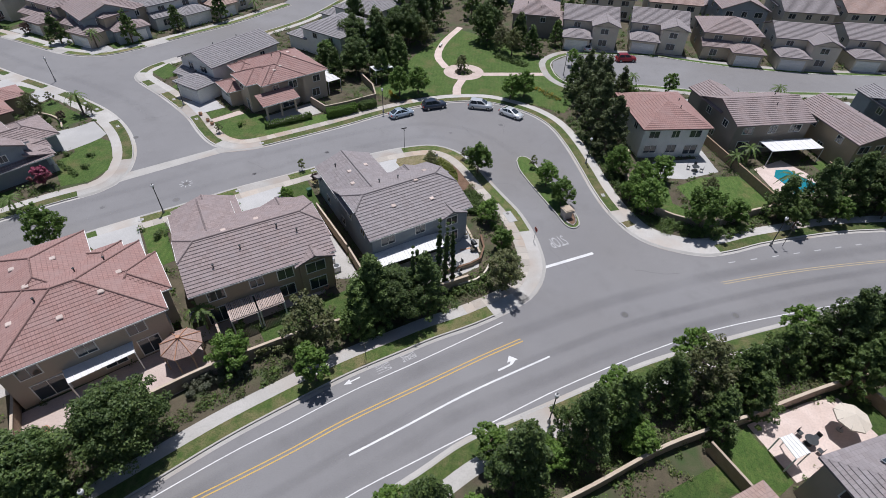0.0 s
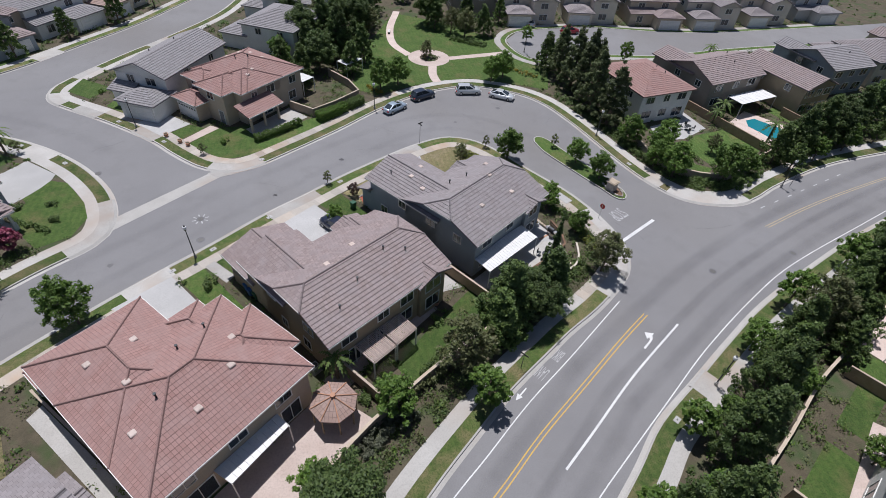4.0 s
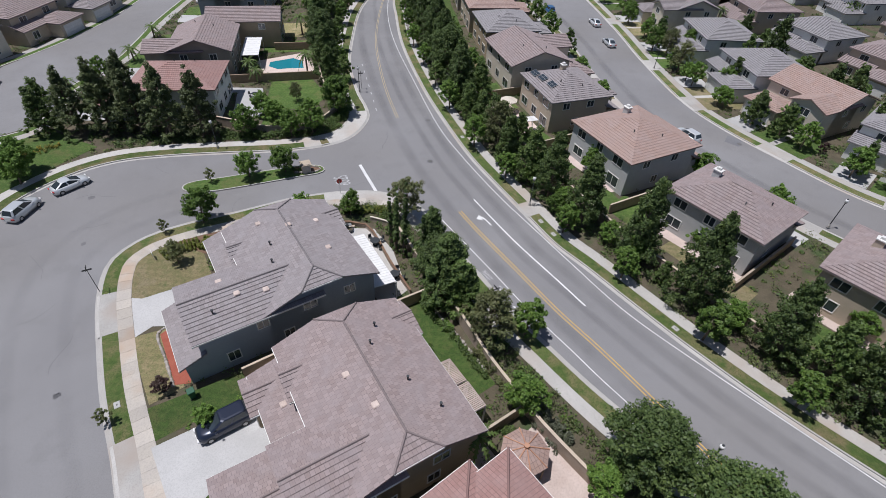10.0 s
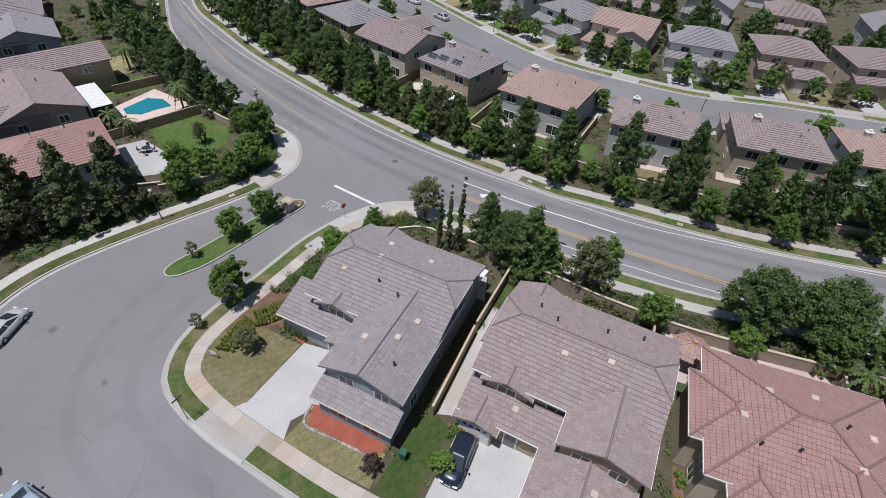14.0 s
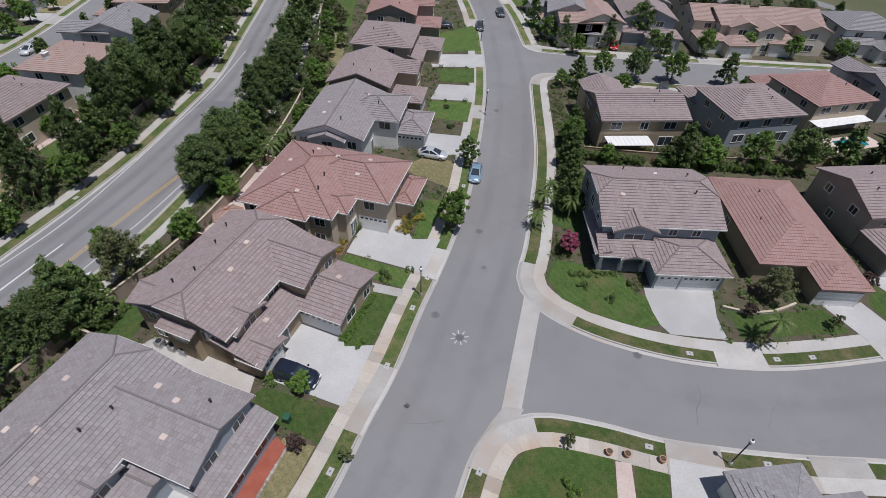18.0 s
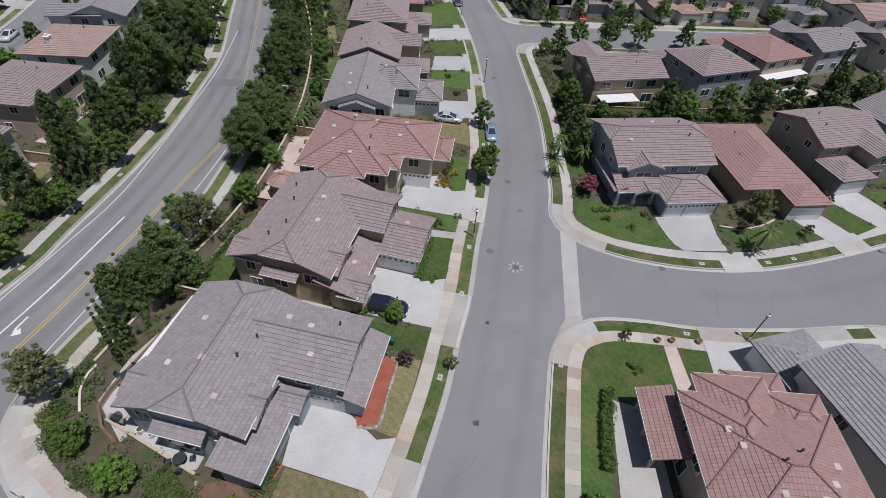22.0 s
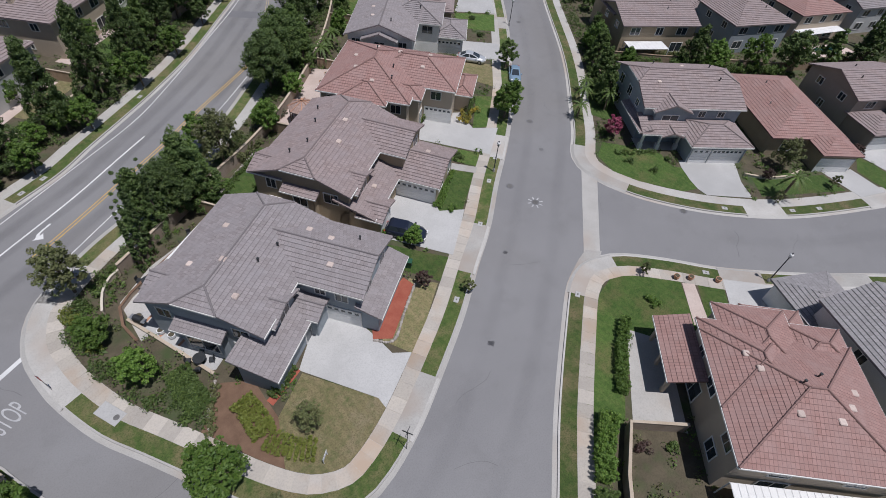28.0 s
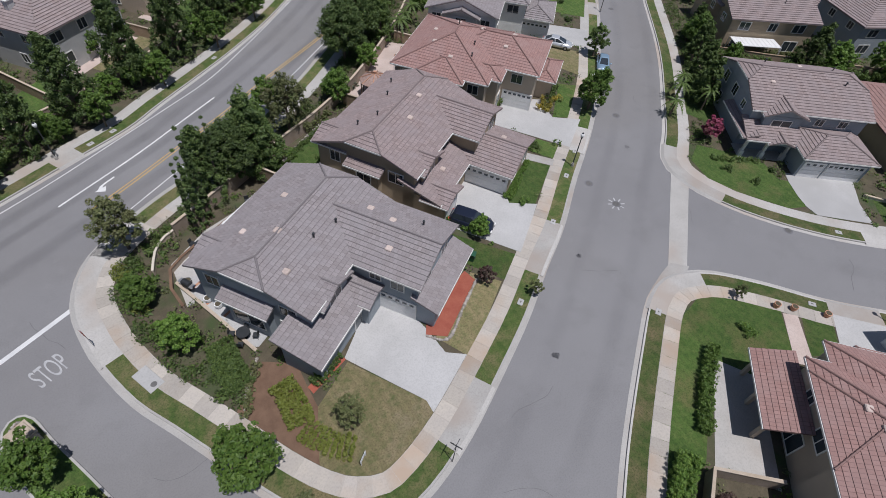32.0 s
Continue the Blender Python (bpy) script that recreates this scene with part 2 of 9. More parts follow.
M["terracotta"] = plain("terracotta", (0.46, 0.24, 0.15), (0.52, 0.29, 0.19), 0.85, 20, 1, 0.2)
M["sign_red"] = plain("sign_red", (0.45, 0.03, 0.03), (0.5, 0.05, 0.04), 0.5, 10, 1, 0.0)
M["stone"] = plain("stone", (0.32, 0.29, 0.26), (0.42, 0.38, 0.34), 0.85, 12, 2, 0.5, spread=0.3)


def glass_build(n, l, b):
    b.inputs["Base Color"].default_value = (0.035, 0.045, 0.055, 1)
    b.inputs["Roughness"].default_value = 0.06
    b.inputs["Specular IOR Level"].default_value = 0.8


M["glass"] = material("window_glass", glass_build)


def water_build(n, l, b):
    b.inputs["Base Color"].default_value = (0.02, 0.21, 0.26, 1)
    b.inputs["Roughness"].default_value = 0.05
    bumped(n, l, b, noise_of(n, l, 3.0), 0.1, 0.02)


def wear_build(n, l, b):
    """Tyre-polished lanes: a soft-edged change of tone over the asphalt."""
    at = n.new("ShaderNodeAttribute")
    at.attribute_name = "wear"
    m = n.new("ShaderNodeMath")
    m.operation = "MULTIPLY"
    l.new(at.outputs["Fac"], m.inputs[0])
    l.new(noise_of(n, l, 0.12, 5.0, low=0.25, high=0.75), m.inputs[1])
    l.new(noise_of(n, l, 9, 5.0), b.inputs["Roughness"])
    b.inputs["Base Color"].default_value = (0.135, 0.132, 0.14, 1)
    clear = n.new("ShaderNodeBsdfTransparent")
    mix = n.new("ShaderNodeMixShader")
    l.new(m.outputs[0], mix.inputs[0])
    l.new(clear.outputs[0], mix.inputs[1])
    l.new(b.outputs[0], mix.inputs[2])
    l.new(mix.outputs[0], n["Material Output"].inputs["Surface"])


M["worn_lane"] = material("worn_lane", wear_build)
M["pool_water"] = material("pool_water", water_build)


def paint(name, c, metal=0.35):
    def build(n, l, b):
        b.inputs["Base Color"].default_value = (*c, 1)
        b.inputs["Metallic"].default_value, b.inputs["Roughness"].default_value = metal, 0.28
        b.inputs["Coat Weight"].default_value, b.inputs["Coat Roughness"].default_value = 0.8, 0.05
        bumped(n, l, b, noise_of(n, l, 2.0), 0.02, 0.01)
    return material(name, build)


def foliage(name, c1, c2, c3):
    def build(n, l, b):
        geo = n.new("ShaderNodeNewGeometry")
        c = mixed(n, l, geo.outputs["Random Per Island"], c1, c2)
        c = mixed(n, l, noise_of(n, l, 0.7, 3.0, low=0.4, high=0.7), c, c3)
        info = n.new("ShaderNodeObjectInfo")
        r = n.new("ShaderNodeMapRange")
        r.inputs[3].default_value, r.inputs[4].default_value = 0.78, 1.22
        l.new(info.outputs["Random"], r.inputs[0])
        hsv = n.new("ShaderNodeHueSaturation")
        l.new(r.outputs[0], hsv.inputs["Value"])
        l.new(c, hsv.inputs["Color"])
        l.new(hsv.outputs["Color"], b.inputs["Base Color"])
        b.inputs["Roughness"].default_value = 0.6
        trans = n.new("ShaderNodeBsdfTranslucent")
        l.new(hsv.outputs["Color"], trans.inputs["Color"])
        add = n.new("ShaderNodeMixShader")
        add.inputs[0].default_value = 0.33
        l.new(b.outputs[0], add.inputs[1])
        l.new(trans.outputs[0], add.inputs[2])
        l.new(add.outputs[0], n["Material Output"].inputs["Surface"])
    return material(name, build)


M["leaf_dark"] = foliage("leaf_dark", (0.034, 0.068, 0.017), (0.155, 0.215, 0.056), (0.080, 0.130, 0.037))
M["leaf_bright"] = foliage("leaf_bright", (0.065, 0.145, 0.020), (0.200, 0.300, 0.055), (0.115, 0.205, 0.032))
M["leaf_mid"] = foliage("leaf_mid", (0.046, 0.092, 0.021), (0.175, 0.245, 0.058), (0.100, 0.155, 0.041))
M["leaf_olive"] = foliage("leaf_olive", (0.095, 0.125, 0.042), (0.20, 0.22, 0.085), (0.15, 0.15, 0.065))
M["leaf_pine"] = foliage("leaf_pine", (0.066, 0.10, 0.036), (0.155, 0.185, 0.07), (0.10, 0.125, 0.05))
M["leaf_gold"] = foliage("leaf_gold", (0.11, 0.155, 0.022), (0.24, 0.26, 0.05), (0.17, 0.19, 0.035))
M["leaf_grey"] = foliage("leaf_grey", (0.085, 0.10, 0.062), (0.16, 0.175, 0.115), (0.12, 0.125, 0.08))
M["leaf_pink"] = foliage("leaf_pink", (0.38, 0.06, 0.14), (0.46, 0.12, 0.2), (0.10, 0.12, 0.05))
M["leaf_yellow"] = foliage("leaf_yellow", (0.50, 0.36, 0.03), (0.36, 0.30, 0.05), (0.12, 0.16, 0.04))
M["leaf_purple"] = foliage("leaf_purple", (0.075, 0.04, 0.04), (0.11, 0.06, 0.05), (0.09, 0.07, 0.05))


# ---- mesh helpers ----
def link(name, verts, faces, mat, parent=None, label="", smooth=False, uvs=None):
    me = bpy.data.meshes.new(name)
    me.from_pydata([tuple(v) for v in verts], [], faces)
    if uvs:
        layer = me.uv_layers.new(name="UVMap")
        for k, uv in enumerate(uvs):
            layer.data[k].uv = uv
    for m in mat if isinstance(mat, (list, tuple)) else (mat,):
        me.materials.append(m)
    if smooth:
        me.polygons.foreach_set("use_smooth", [True] * len(me.polygons))
    ob = new(name, me)
    if parent:
        ob.parent = parent
    if label:
        ob["label"] = label
    return ob


def share(name, me, parent, m, label=""):
    ob = new(name, me)
    ob.parent, ob.matrix_local = parent, m
    if label:
        ob["label"] = label
    return ob


def thing(name, m, label, category, group="", kind=""):
    ob = new(name)
    ob.matrix_world = m
    ob.empty_display_size = 0.2
    return tagged(ob, label, category, group, kind)


def place(x, y, z, yaw):
    return pose(x, y, z, 0, 0, yaw)


class Shape:
    """Collects boxes, prisms and turned forms into one mesh."""

    def __init__(self):
        self.v, self.f = [], []

    def box(self, x0, y0, z0, x1, y1, z1, b=0.0):
        """A box; b cuts its upright and upper edges back a little."""
        if b <= 0:
            return self.prism([(x0, y0), (x1, y0), (x1, y1), (x0, y1)], z0, z1)
        o = [(x0 + b, y0), (x1 - b, y0), (x1, y0 + b), (x1, y1 - b), (x1 - b, y1), (x0 + b, y1), (x0, y1 - b), (x0, y0 + b)]
        cx, cy = (x0 + x1) / 2, (y0 + y1) / 2
        kx, ky = max(0.0, 1 - 2 * b / max(x1 - x0, 1e-6)), max(0.0, 1 - 2 * b / max(y1 - y0, 1e-6))
        i = [(cx + (x - cx) * kx, cy + (y - cy) * ky) for x, y in o]
        return self.loft([(o, z0), (o, z1 - b), (i, z1)])

    def prism(self, pts, z0, z1):
        return self.loft([(pts, z0), (pts, z1)])

    def loft(self, rings, caps=True):
        k, n = len(self.v), len(rings[0][0])
        for pts, z in rings:
            self.v += [(x, y, z) for x, y in pts]
        for r in range(len(rings) - 1):
            for a in range(n):
                b = (a + 1) % n
                p = k + r * n
                self.f.append((p + a, p + b, p + n + b, p + n + a))
        if caps:
            self.f.append(tuple(k + a for a in reversed(range(n))))
            self.f.append(tuple(k + (len(rings) - 1) * n + a for a in range(n)))
        return self

    def tube(self, a, b, ra, rb, n=6):
        a, b = Vector(a), Vector(b)
        q = (b - a).to_track_quat("Z", "Y").to_matrix()
        k = len(self.v)
        for c, r in ((a, ra), (b, rb)):
            for s in range(n):
                self.v.append(tuple(c + q @ Vector((r * math.cos(2 * math.pi * s / n), r * math.sin(2 * math.pi * s / n), 0))))
        for s in range(n):
            t = (s + 1) % n
            self.f.append((k + s, k + t, k + n + t, k + n + s))
        self.f += [tuple(k + s for s in reversed(range(n))), tuple(k + n + s for s in range(n))]
        return self

    def disc(self, x, y, z0, z1, r, n=12):
        return self.prism([(x + r * math.cos(2 * math.pi * s / n), y + r * math.sin(2 * math.pi * s / n)) for s in range(n)], z0, z1)

    def poly(self, pts):
        k = len(self.v)
        self.v += [tuple(p) for p in pts]
        self.f.append(tuple(range(k, k + len(pts))))
        return self

    def done(self, name, mat, parent=None, label="", smooth=False):
        return link(name, self.v, self.f, mat, parent, label, smooth)

    def mesh(self, name, mat, smooth=False):
        me = bpy.data.meshes.new(name)
        me.from_pydata(self.v, [], self.f)
        for m in mat if isinstance(mat, (list, tuple)) else (mat,):
            me.materials.append(m)
        if smooth:
            me.polygons.foreach_set("use_smooth", [True] * len(me.polygons))
        return me


def smooth_line(pts, step=1.0):
    """Points on a soft curve through the given ones, at even steps."""
    p = [Vector((*q[:2], 0)) for q in pts]
    p = [p[0] * 2 - p[1], *p, p[-1] * 2 - p[-2]]
    out = []
    for i in range(1, len(p) - 2):
        n = max(2, int((p[i + 1] - p[i]).length / step))
        for s in range(n):
            t = s / n
            a, b, c, d = p[i - 1], p[i], p[i + 1], p[i + 2]
            out.append(0.5 * ((2 * b) + (c - a) * t + (2 * a - 5 * b + 4 * c - d) * t * t + (3 * b - a - 3 * c + d) * t ** 3))
    out.append(p[-2])
    return out


def normals(line, closed=False):
    """The unit normal to the left of a line at each of its points."""
    n = len(line)
    res = []
    for i in range(n):
        a = line[(i - 1) % n] if closed or i else line[i]
        b = line[(i + 1) % n] if closed or i < n - 1 else line[i]
        d = (b - a).normalized()
        res.append(Vector((-d.y, d.x, 0)))
    return res


def offset(line, nrm, d):
    return [p + q * d for p, q in zip(line, nrm)]


def strip(name, line, nrm, d0, d1, z0, z1, mat, kind="structure", label="", category="", parent=None, closed=False, skirt=0.0):
    """A band along a line, between two distances to its left; skirt: how far its d0 side reaches down."""
    a, b = offset(line, nrm, d0), offset(line, nrm, d1)
    v, f = [], []
    for p, q in zip(a, b):
        v += [(p.x, p.y, z0), (q.x, q.y, z1), (p.x, p.y, z0 - skirt)]
    n = len(a)
    for i in range(n if closed else n - 1):
        j = (i + 1) % n
        f.append((3 * i, 3 * j, 3 * j + 1, 3 * i + 1))
        if skirt:
            f.append((3 * i + 2, 3 * j + 2, 3 * j, 3 * i))
    ob = link(name, v, f, mat, parent)
    return tagged(ob, label, category, kind=kind) if not parent else ob


def flat(name, pts, z, mat, thick=0.0, label="", category="", kind="structure", parent=None):
    """A slab with the given outline and its top at z."""
    from mathutils.geometry import tessellate_polygon
    pts = [(p[0], p[1]) for p in pts]
    if sum(a[0] * b[1] - b[0] * a[1] for a, b in zip(pts, pts[1:] + pts[:1])) < 0:
        pts.reverse()
    tri = tessellate_polygon([[Vector((x, y, 0)) for x, y in pts]])
    v = [(x, y, z) for x, y in pts]
    f = []
    for t in tri:
        a, b, c = (Vector(v[i]) for i in t)
        f.append(tuple(t) if (b - a).cross(c - a).z > 0 else tuple(reversed(t)))
    n = len(pts)
    if thick:
        v += [(x, y, z - thick) for x, y in pts]
        f += [(n + i, n + (i + 1) % n, (i + 1) % n, i) for i in range(n)]
    ob = link(name, v, f, mat, parent)
    return tagged(ob, label, category, kind=kind) if not parent else ob


# ---- ground, roads and kerbs ----
def ground_height(x, y):
    """Level round the houses; hills rise far off."""
    d = math.hypot(x + 20, y - 20)
    return -0.12 + max(0.0, d - 330) * 0.05 * (0.6 + 0.4 * math.sin(x * 0.006 + 1) * math.cos(y * 0.007))


g = Shape()
rings = [0, 60, 120, 180, 240, 300, 360, 450, 600, 900, 1500, 2600, 4500]
for ri, r in enumerate(rings):
    for s in range(48):
        x, y = -20 + r * math.cos(s * math.pi / 24), 20 + r * math.sin(s * math.pi / 24)
        g.v.append((x, y, ground_height(x, y)))
        if ri:
            t = (s + 1) % 48
            a, b = (ri - 1) * 48, ri * 48
            g.f.append((a + s, b + s, b + t, a + t) if ri > 1 else (a, b + s, b + t))
tagged(g.done("ground", M["hill"]), "dry grassy ground reaching to low hills", "ground", kind="structure")

flat("road", [(-190, -150), (190, -150), (190, 190), (-190, 190)], 0.0, M["asphalt"], 0.1, "grey asphalt road surface with darker worn patches", "road")

KERB_A = [(-84, -80), (-73, -57), (-56, -28), (-45, -9), (-35, 3), (-24, 14), (-18, 20), (-13, 24.3), (-9, 27.6), (-4, 31), (-1, 33), (3, 35.3), (7, 38.2), (9.6, 41),
          (10.8, 45), (10.4, 49), (9.6, 52), (8, 56), (6, 59.3), (3.8, 63), (2.0, 66.3), (-0.2, 69.4), (-2.3, 71.2), (-5.1, 72.2), (-8, 71.7), (-12, 69.9), (-17, 66.9), (-22, 63.7),
          (-27, 60), (-32, 56.5), (-38, 51.5), (-45, 46), (-54, 38), (-60, 31.5), (-69, 21.5), (-79, 9), (-88, -4), (-98, -20), (-108, -40), (-118, -62)]
KERB_B = [(150, 56), (125, 58), (103, 60), (85, 61), (68, 59.5), (53, 57.3), (41, 53.6), (35, 51), (31, 50), (26, 51), (23, 53.2), (20.7, 57.5), (19.2, 62.5), (18, 68.3),
          (16.3, 75.6), (14, 82), (10, 86.5), (3.4, 89.6), (-3, 89), (-9, 86.4), (-15, 82.4), (-22, 76.4), (-29, 71), (-33.5, 67.8), (-36.5, 66.8), (-39, 67.3), (-41.5, 68.6), (-45, 72),
          (-48.5, 76), (-53, 80), (-58, 84), (-63, 87.6), (-66.3, 90.5), (-67.2, 94), (-66, 98), (-60, 108), (-53, 118), (-45, 132), (-40, 150)]
KERB_B2 = [(-150, 118), (-120, 103), (-104, 95), (-91, 89), (-81, 85), (-70, 80), (-63, 76), (-57, 71), (-52.5, 65.5), (-50.2, 61), (-49.4, 57), (-50.5, 53.6), (-55, 49.7),
           (-60, 44.8), (-67, 37.8), (-73, 31), (-81, 21), (-86, 15), (-89, 13.2), (-92, 14), (-96, 18), (-106, 27), (-120, 38), (-150, 62)]
KERB_C = [(-75, -90), (-62, -62), (-46, -34), (-36, -17), (-27, -6), (-19, 3), (-12, 9.6), (-6, 14.6), (-1, 18.6), (3, 22), (9, 25.5), (15, 29), (22, 32.8), (33, 37.5),
          (45, 42), (64, 47.8), (82, 51.5), (99, 54), (125, 52), (150, 49)]
KERB_C2 = [(-34, -77), (-18, -50), (-4, -31), (4, -19.5), (14, -9.5), (23, -3), (33, 3), (47, 7), (63, 10), (75, 12), (110, 20), (150, 26)]
KERB_D = [(150, 10), (110, 3), (83, -1), (64, -3), (46, -6), (36, -10), (26, -16.5), (17, -23.5), (8, -35), (-8, -53), (-25, -80)]
KERB_B3 = [(-130, -66), (-117, -40), (-107, -18), (-98, -2), (-96.5, 1), (-97, 4), (-101, 8), (-112, 17), (-126, 28), (-155, 50)]
KERB_N = [(-160, 128), (-120, 112), (-100, 104.5), (-88, 100), (-80, 100), (-75, 104), (-68, 114), (-60, 126), (-52, 142)]


def block(name, kerb, close, lot, label):
    """A raised block: kerb, gutter, planted strip, pavement and the lots behind. The block lies to the left of its kerb."""
    line = smooth_line(kerb, 1.2)
    nrm = normals(line)
    strip(name + "_gutter", line, nrm, -0.42, 0.0, 0.012, 0.006, M["concrete"], label="pale concrete gutter along the kerb", category="gutter")
    strip(name + "_kerb", line, nrm, 0.0, 0.16, 0.15, 0.15, M["kerb"], label="raised concrete kerb beside the road", category="kerb", skirt=0.16)
    strip(name + "_verge", line, nrm, 0.16, 1.55, 0.145, 0.15, M["verge"], label="strip of mown, partly dry grass between kerb and pavement", category="grass verge")
    strip(name + "_pavement", line, nrm, 1.55, 2.95, 0.155, 0.155, M["concrete"], label="pale jointed concrete pavement", category="pavement")
    if lot:
        inner = offset(line, nrm, 2.95)
        flat(name + "_lots", [*inner, *(Vector((*p[:2], 0)) for p in close)], 0.15, lot, 0, label, "ground")
    return line, nrm


line_a, nrm_a = block("block_a", KERB_A, [], M["soil"], "planted soil of the house lots")
line_b, nrm_b = block("block_b", KERB_B[::-1], [(185, 70), (185, 185), (-30, 185)], M["soil"], "planted soil round houses and park")
line_b2, nrm_b2 = block("block_b_two", KERB_B2[::-1], [], M["soil"], "planted soil of the house lots")
line_b3, nrm_b3 = block("block_b_three", KERB_B3, [(-185, 60), (-185, -66)], M["soil"], "planted soil of the house lots")
line_n, nrm_n = block("block_north", KERB_N, [(-50, 185), (-185, 185), (-185, 132)], M["soil"], "planted soil of the house lots")
line_c2, nrm_c2 = block("block_c_two", KERB_C2, [], None, "")
line_c, nrm_c = block("block_c", KERB_C[::-1], offset(line_c2, nrm_c2, 2.95)[::6], M["soil"], "planted soil of the house lots")
line_d, nrm_d = block("block_d", KERB_D, [(-60, -145), (185, -145), (185, 5)], M["soil"], "planted soil of the house lots")


# ---- houses ----
UP = 0.17
CLIP = 0.34


def roof_faces(kind, x0, y0, x1, y1, z, pitch, over=0.45):
    """The upper faces of a roof over a rectangle, lists of corners; the first edge of each is its eave."""
    x0, y0, x1, y1 = x0 - over, y0 - over, x1 + over, y1 + over
    w, d = x1 - x0, y1 - y0
    k = math.tan(radians(pitch))
    if kind == "hip":
        r = min(w, d) / 2
        h = z + r * k
        if w >= d:
            p, q = (x0 + r, y0 + r, h), (x1 - r, y0 + r, h)
            return [[(x0, y0, z), (x1, y0, z), q, p], [(x1, y0, z), (x1, y1, z), q], [(x1, y1, z), (x0, y1, z), p, q], [(x0, y1, z), (x0, y0, z), p]], [(p, q)] + [((x0, y0, z), p), ((x0, y1, z), p), ((x1, y0, z), q), ((x1, y1, z), q)]
        p, q = (x0 + r, y0 + r, h), (x0 + r, y1 - r, h)
        return [[(x0, y0, z), (x1, y0, z), p], [(x1, y0, z), (x1, y1, z), q, p], [(x1, y1, z), (x0, y1, z), q], [(x0, y1, z), (x0, y0, z), p, q]], [(p, q)] + [((x0, y0, z), p), ((x1, y0, z), p), ((x0, y1, z), q), ((x1, y1, z), q)]
    if kind == "gx":
        h, m = z + d / 2 * k, (y0 + y1) / 2
        return [[(x0, y0, z), (x1, y0, z), (x1, m, h), (x0, m, h)], [(x1, y1, z), (x0, y1, z), (x0, m, h), (x1, m, h)]], [((x0, m, h), (x1, m, h))]
    if kind == "gy":
        h, m = z + w / 2 * k, (x0 + x1) / 2
        return [[(x1, y0, z), (x1, y1, z), (m, y1, h), (m, y0, h)], [(x0, y1, z), (x0, y0, z), (m, y0, h), (m, y1, h)]], [((m, y0, h), (m, y1, h))]
    if kind in ("jx", "jy"):
        # a gable whose tip is clipped by a small hip
        if kind == "jy":
            faces, ridges = roof_faces("jx", y0 + over, -x1 + over, y1 - over, -x0 - over, z, pitch, over)
            turn = lambda p: (-p[1], p[0], p[2])
            return [[turn(p) for p in fc] for fc in faces], [(turn(a), turn(b)) for a, b in ridges]
        h, m, r = z + d / 2 * k, (y0 + y1) / 2, CLIP * d / 2
        e, ys, yn = z + (1 - CLIP) * d / 2 * k, (y0 + y1) / 2 - r, (y0 + y1) / 2 + r
        p, q = (x0 + r, m, h), (x1 - r, m, h)
        a, b, c, f = (x0, ys, e), (x0, yn, e), (x1, ys, e), (x1, yn, e)
        return [[(x0, y0, z), (x1, y0, z), c, q, p, a], [(x1, y1, z), (x0, y1, z), b, p, q, f], [c, f, q], [b, a, p]], [(p, q), (a, p), (b, p), (c, q), (f, q)]
    # one slope, falling towards -y, +y, -x or +x
    if kind == "sy-":
        h = z + d * k
        return [[(x0, y0, z), (x1, y0, z), (x1, y1, h), (x0, y1, h)]], []
    if kind == "sy+":
        h = z + d * k
        return [[(x1, y1, z), (x0, y1, z), (x0, y0, h), (x1, y0, h)]], []
    if kind == "sx-":
        h = z + w * k
        return [[(x0, y1, z), (x0, y0, z), (x1, y0, h), (x1, y1, h)]], []
    h = z + w * k
    return [[(x1, y0, z), (x1, y1, z), (x0, y1, h), (x0, y0, h)]], []


